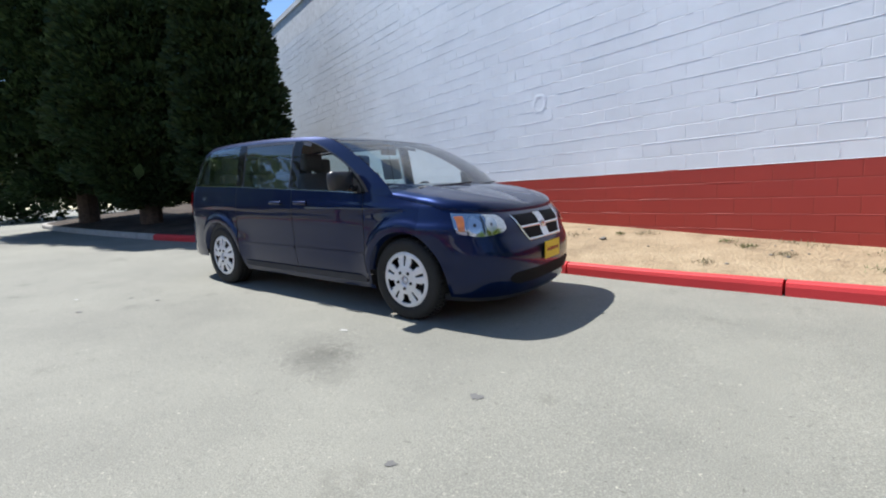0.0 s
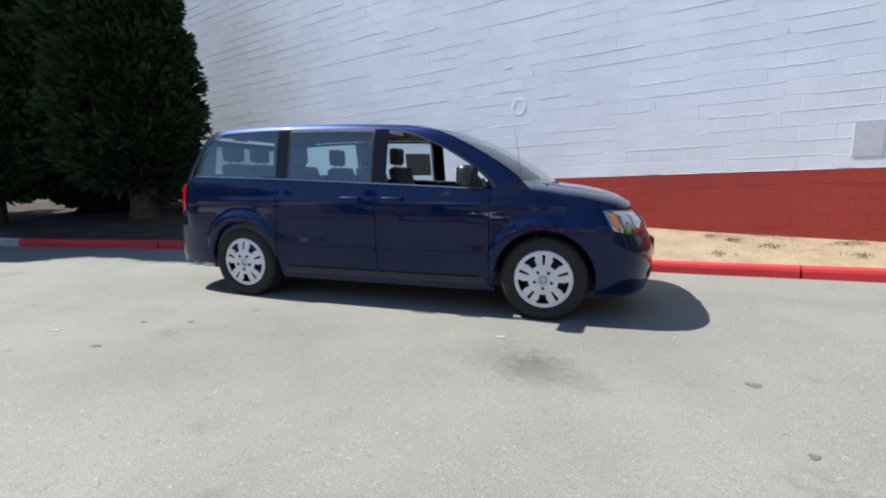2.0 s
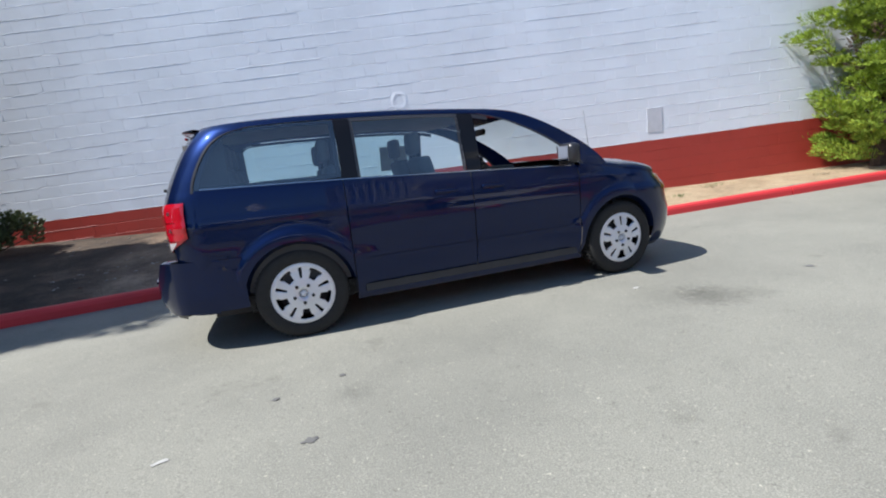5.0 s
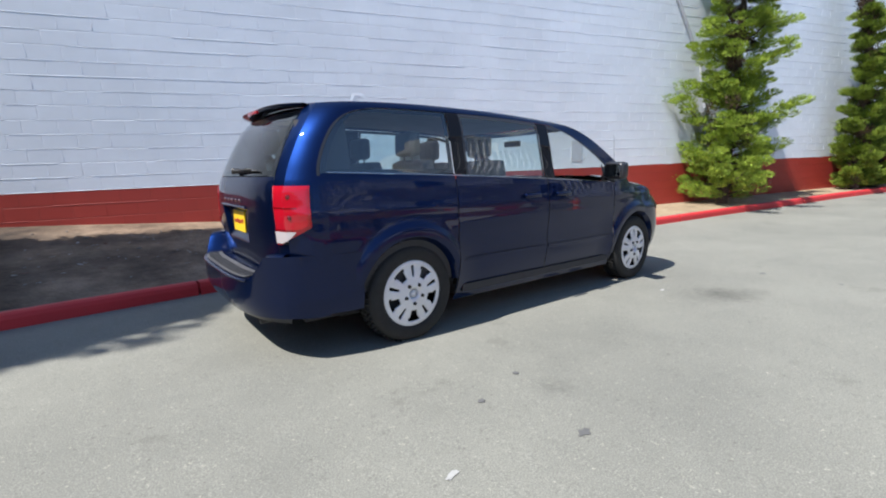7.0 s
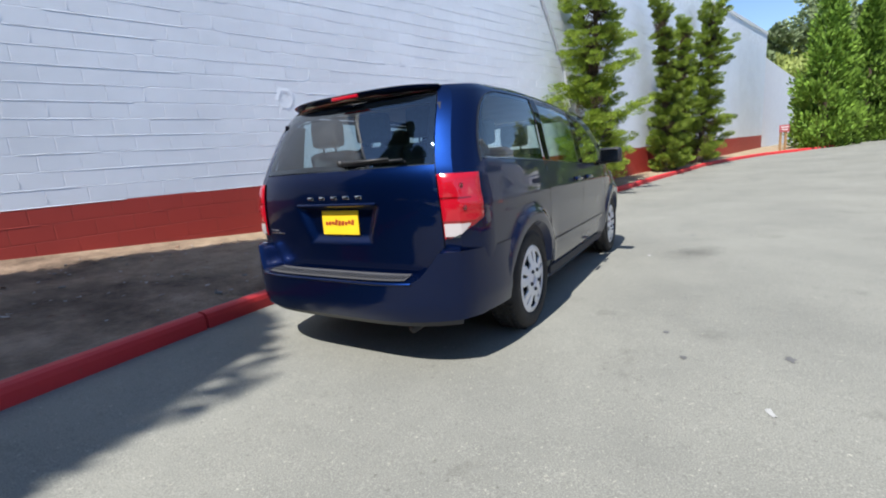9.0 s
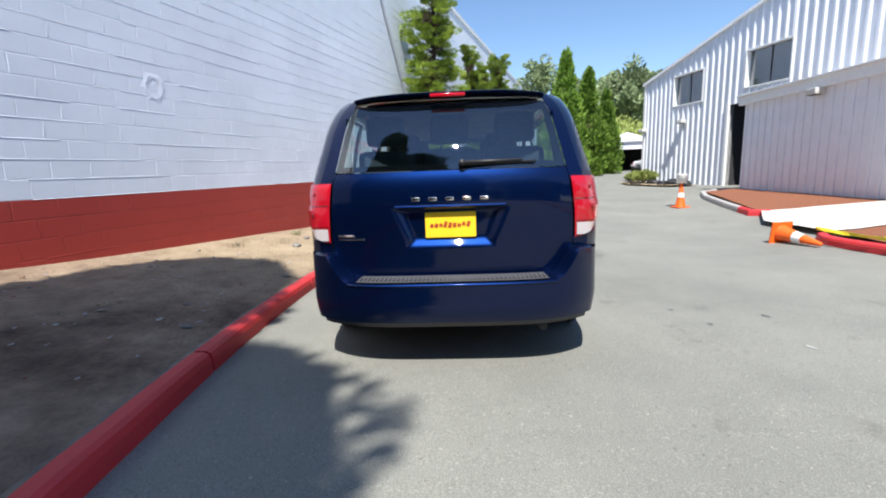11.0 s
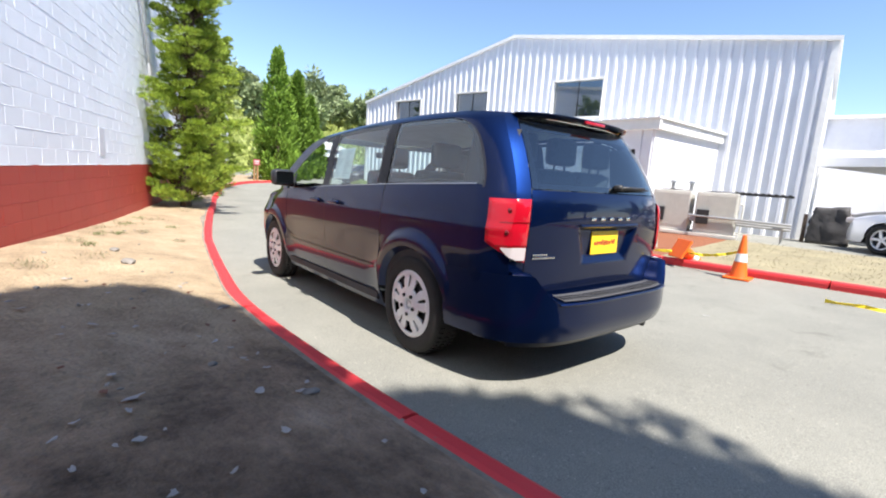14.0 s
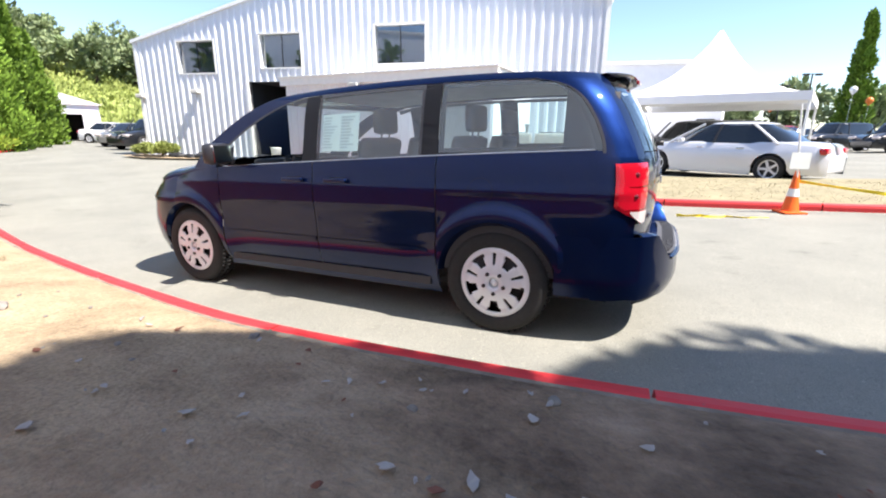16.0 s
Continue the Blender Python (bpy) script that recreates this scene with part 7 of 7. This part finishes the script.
def balloon(at, color, label):
    b = thing("balloon", Matrix.Translation(at), label, "balloon", "balloons over the car row")
    part("skin", lathe(bmesh.new(), [(0.001, -0.22), (0.05, -0.19), (0.17, -0.02), (0.2, 0.08), (0.16, 0.20), (0.08, 0.26), (0.001, 0.28)], 18), color, b, smooth=True)
    part("ribbon", rod(bmesh.new(), (0, 0, -at[2] + road_z(at[0], at[1])), (0, 0, -0.2), 0.006, None, 5), BAND_WHITE, b)


BAL = [make_material("orange_balloon", (0.8, 0.2, 0.03), 0.3), make_material("yellow_balloon", (0.8, 0.65, 0.03), 0.3), make_material("white_balloon", (0.8, 0.8, 0.8), 0.3)]
for i, (x, y) in enumerate(((-12.6, -33.2), (-14.2, -31.2), (-16.2, -28.6), (-17.4, -29.8), (-15.2, -33.0), (-18.2, -26.2), (-13.4, -36.0))):
    balloon((x, y, road_z(x, y) + 2.9 + 0.3 * (i % 3)), BAL[i % 3], ("orange", "yellow", "white")[i % 3] + " balloon tied to a car in the row")

column_tree("poplar_tree", (-24.8, -60, 0.4), 14, 1.9, 401, LEAF_CYPRESS, "tall slender poplar beyond the car park", "far trees", 50, 160, 0.6)
column_tree("fir_tree", (-27.6, -45, 0.4), 14, 2.5, 402, LEAF_DARK, "large dark fir beyond the car park", "far trees", 60, 200, 0.6)
for i, (x, y, h) in enumerate(((-14, -70, 8), (-22, -74, 9), (-30, -72, 8), (-40, -66, 10), (-8, -78, 7), (2, -80, 8))):
    round_tree("broadleaf_tree", (x, y, 0.4), h, h * 0.5, 420 + i, LEAF_WOODS, "broad green tree far beyond the car park", "far trees", 40, 50, 0.9)
# behind the dark conifers
for i, (x, y, h) in enumerate(((-33, -3, 11), (-31, -10, 12), (-29, -16, 9), (-26, -21, 8), (-35, -8, 13))):
    round_tree("broadleaf_tree", (x, y, 0.8), h, h * 0.42, 460 + i, LEAF_WOODS, "tall broad tree along the far lane", "trees past the lane", 60, 80, 0.5)
low_bush((-30, 3.2, 0.9), (1.6, 1.2, 1.6), 43, LEAF_HILL, "yellow-green shrub across the far lane")
for i, (x, y) in enumerate(((-34, 6), (-36, 12), (-33, 18))):
    round_tree("broadleaf_tree", (x, y, 0.9), 6.5 + i % 2, 3.2, 440 + i, LEAF_WOODS, "broad tree beyond the far lane", "trees past the lane", 50, 60, 0.45)


# ---- marks on the asphalt, stones and litter ----
SPOT = plain("tar_spot", (0.13, 0.13, 0.127), 0.8)
WHITE_MARK = plain("white_paint_splash", (0.40, 0.40, 0.38), 0.7, vary=0.1, scale=30)
STONE = plain("pale_stone", (0.20, 0.185, 0.165), 0.9, vary=0.25, scale=20)
SCRAP_GREY = plain("dirty_paper", (0.32, 0.31, 0.30), 0.9, vary=0.2)
DEAD_LEAF = plain("dead_leaf", (0.17, 0.065, 0.04), 0.8, vary=0.3, scale=20)


def blob_on_road(name, x, y, rx, ry, mat, label, category, seed, turn=0.0):
    """A thin ragged patch lying on the asphalt."""
    rng = random.Random(seed)
    bm = bmesh.new()
    n = 18
    top = []
    for i in range(n):
        a = 2 * math.pi * i / n
        k = 1 + 0.45 * rng.uniform(-1, 1)
        u, v = rx * k * math.cos(a), ry * k * math.sin(a)
        px, py = x + u * math.cos(turn) - v * math.sin(turn), y + u * math.sin(turn) + v * math.cos(turn)
        top.append(bm.verts.new((px, py, road_z(px, py) + 0.004)))
    bm.faces.new(top)
    bmesh.ops.triangulate(bm, faces=bm.faces[:])
    return tagged(part(name, bm, mat), label, category, "marks on the asphalt")


for i, (x, y, r) in enumerate(((-1.31, 1.95, 0.03), (-1.30, 1.25, 0.02), (-5.72, 1.30, 0.025), (-5.90, 1.83, 0.018), (-5.5, 1.95, 0.015))):
    blob_on_road("tar_spot", x, y, r * 1.3, r, SPOT, "small dark tar spot on the asphalt", "stain", 60 + i)
blob_on_road("white_splash", -6.40, 1.45, 0.036, 0.015, WHITE_MARK, "small white paint splash on the asphalt", "paint mark", 75, 0.3)
blob_on_road("white_splash", -2.88, 2.36, 0.035, 0.02, WHITE_MARK, "tiny white fleck on the asphalt", "paint mark", 76, 0.3)


def stones():
    rng = random.Random(12)
    shapes = []
    for k in range(4):
        bm = bmesh.new()
        bmesh.ops.create_icosphere(bm, subdivisions=2, radius=1.0)
        for v in bm.verts:
            v.co *= 1 + 0.35 * noise.noise(v.co * 1.3 + Vector((k * 7, 0, 0)))
            v.co.z *= 0.5
        me = bpy.data.meshes.new("stone")
        bm.to_mesh(me)
        bm.free()
        me.materials.append(STONE)
        shapes.append(me)
    spots = [(-5.79, 6.06, 0.022), (-6.32, 5.72, 0.03), (-4.49, 5.75, 0.03), (-2.7, 6.3, 0.07), (-2.0, 6.4, 0.05)]
    for i in range(50):
        x = rng.uniform(-9.5, 0.5)
        u = rng.uniform(0.12, 0.95)
        spots.append((x, kerb_line(x) + 0.3 + (wall_y(x) - kerb_line(x) - 0.5) * u, rng.uniform(0.008, 0.022)))
    for x, y, r in spots:
        ob = new("stone", rng.choice(shapes))
        ob.matrix_world = pose(x, y, strip_ground(x, y) + r * 0.2, 0, 0, rng.uniform(0, 360)) @ Matrix.Diagonal((r * rng.uniform(0.9, 1.8), r, r, 1))
        tagged(ob, "pale stone lying in the dirt", "stone", "stones in the dirt strip")


stones()


def litter():
    rng = random.Random(19)
    for i in range(120):
        x = rng.uniform(-8.8, -3.5)
        y = kerb_line(x) + rng.uniform(0.3, 2.3)
        kind = rng.random()
        bm = bmesh.new()
        n = 7
        r = rng.uniform(0.005, 0.016) if rng.random() < 0.8 else rng.uniform(0.014, 0.026)
        vs = [bm.verts.new((r * (1 + 0.7 * rng.uniform(-1, 1)) * math.cos(6.283 * k / n) * 1.5, r * math.sin(6.283 * k / n), 0.010 * rng.uniform(0, 1))) for k in range(n)]
        bm.faces.new(vs)
        bmesh.ops.triangulate(bm, faces=bm.faces[:])
        ob = part("scrap" if kind < 0.8 else "dead_leaf", bm, SCRAP_GREY if kind < 0.8 else DEAD_LEAF)
        ob.modifiers.new("thickness", "SOLIDIFY").thickness = 0.003
        ob.matrix_world = pose(x, y, strip_ground(x, y) + 0.012, rng.uniform(-12, 12), rng.uniform(-12, 12), rng.uniform(0, 360))
        tagged(ob, "torn white paper scrap on the dirt" if kind < 0.8 else "curled reddish dead leaf on the dirt", "scrap" if kind < 0.8 else "leaf", "litter on the dirt strip")


litter()


def dry_tufts():
    """Small dried weeds along the sunlit strip."""
    rng = np.random.default_rng(33)
    for k in range(16):
        x = rng.uniform(-3.4, 3.6)
        y = kerb_line(x) + 0.35 + (wall_y(x) - kerb_line(x) - 0.5) * rng.uniform(0, 1) ** 0.6
        n = int(rng.uniform(30, 90))
        r = rng.uniform(0.03, 0.11)
        C = rng.normal(size=(n, 3)) * np.array([r, r, 0.008]) + np.array([0, 0, 0.018])
        D = rng.normal(size=(n, 3)) * 0.7 + np.array([0, 0, 1.0])
        ob = leaf_object("dry_weed", C, D, 0.05, 0.007, DRY_GRASS if k % 3 else LEAF_BUSH, None, 500 + k)
        ob.matrix_world = Matrix.Translation((x, y, strip_ground(x, y)))
        tagged(ob, "small dried weed tuft on the pale dirt", "weed", "weeds on the dirt strip", "stuff")


dry_tufts()


def far_hedge():
    rng = np.random.default_rng(66)
    clumps = []
    for i in range(700):
        y = rng.uniform(-16, 24)
        clumps.append(((-29 + 0.12 * y + rng.uniform(-1.2, 1.2), y, 1.0 + rng.uniform(0.2, 3.0)), (0.7, 0.7, 0.6), (0.5, 0, 0.6)))
    C, D = clump_cloud(rng, clumps, 70)
    tagged(leaf_object("hedge", C, D, 0.26, 0.16, LEAF_DARK, None, 67), "tall dark green hedge across the far lane", "hedge", kind="stuff")


far_hedge()


# ---- the block wall, last for its many pieces ----
block_wall()
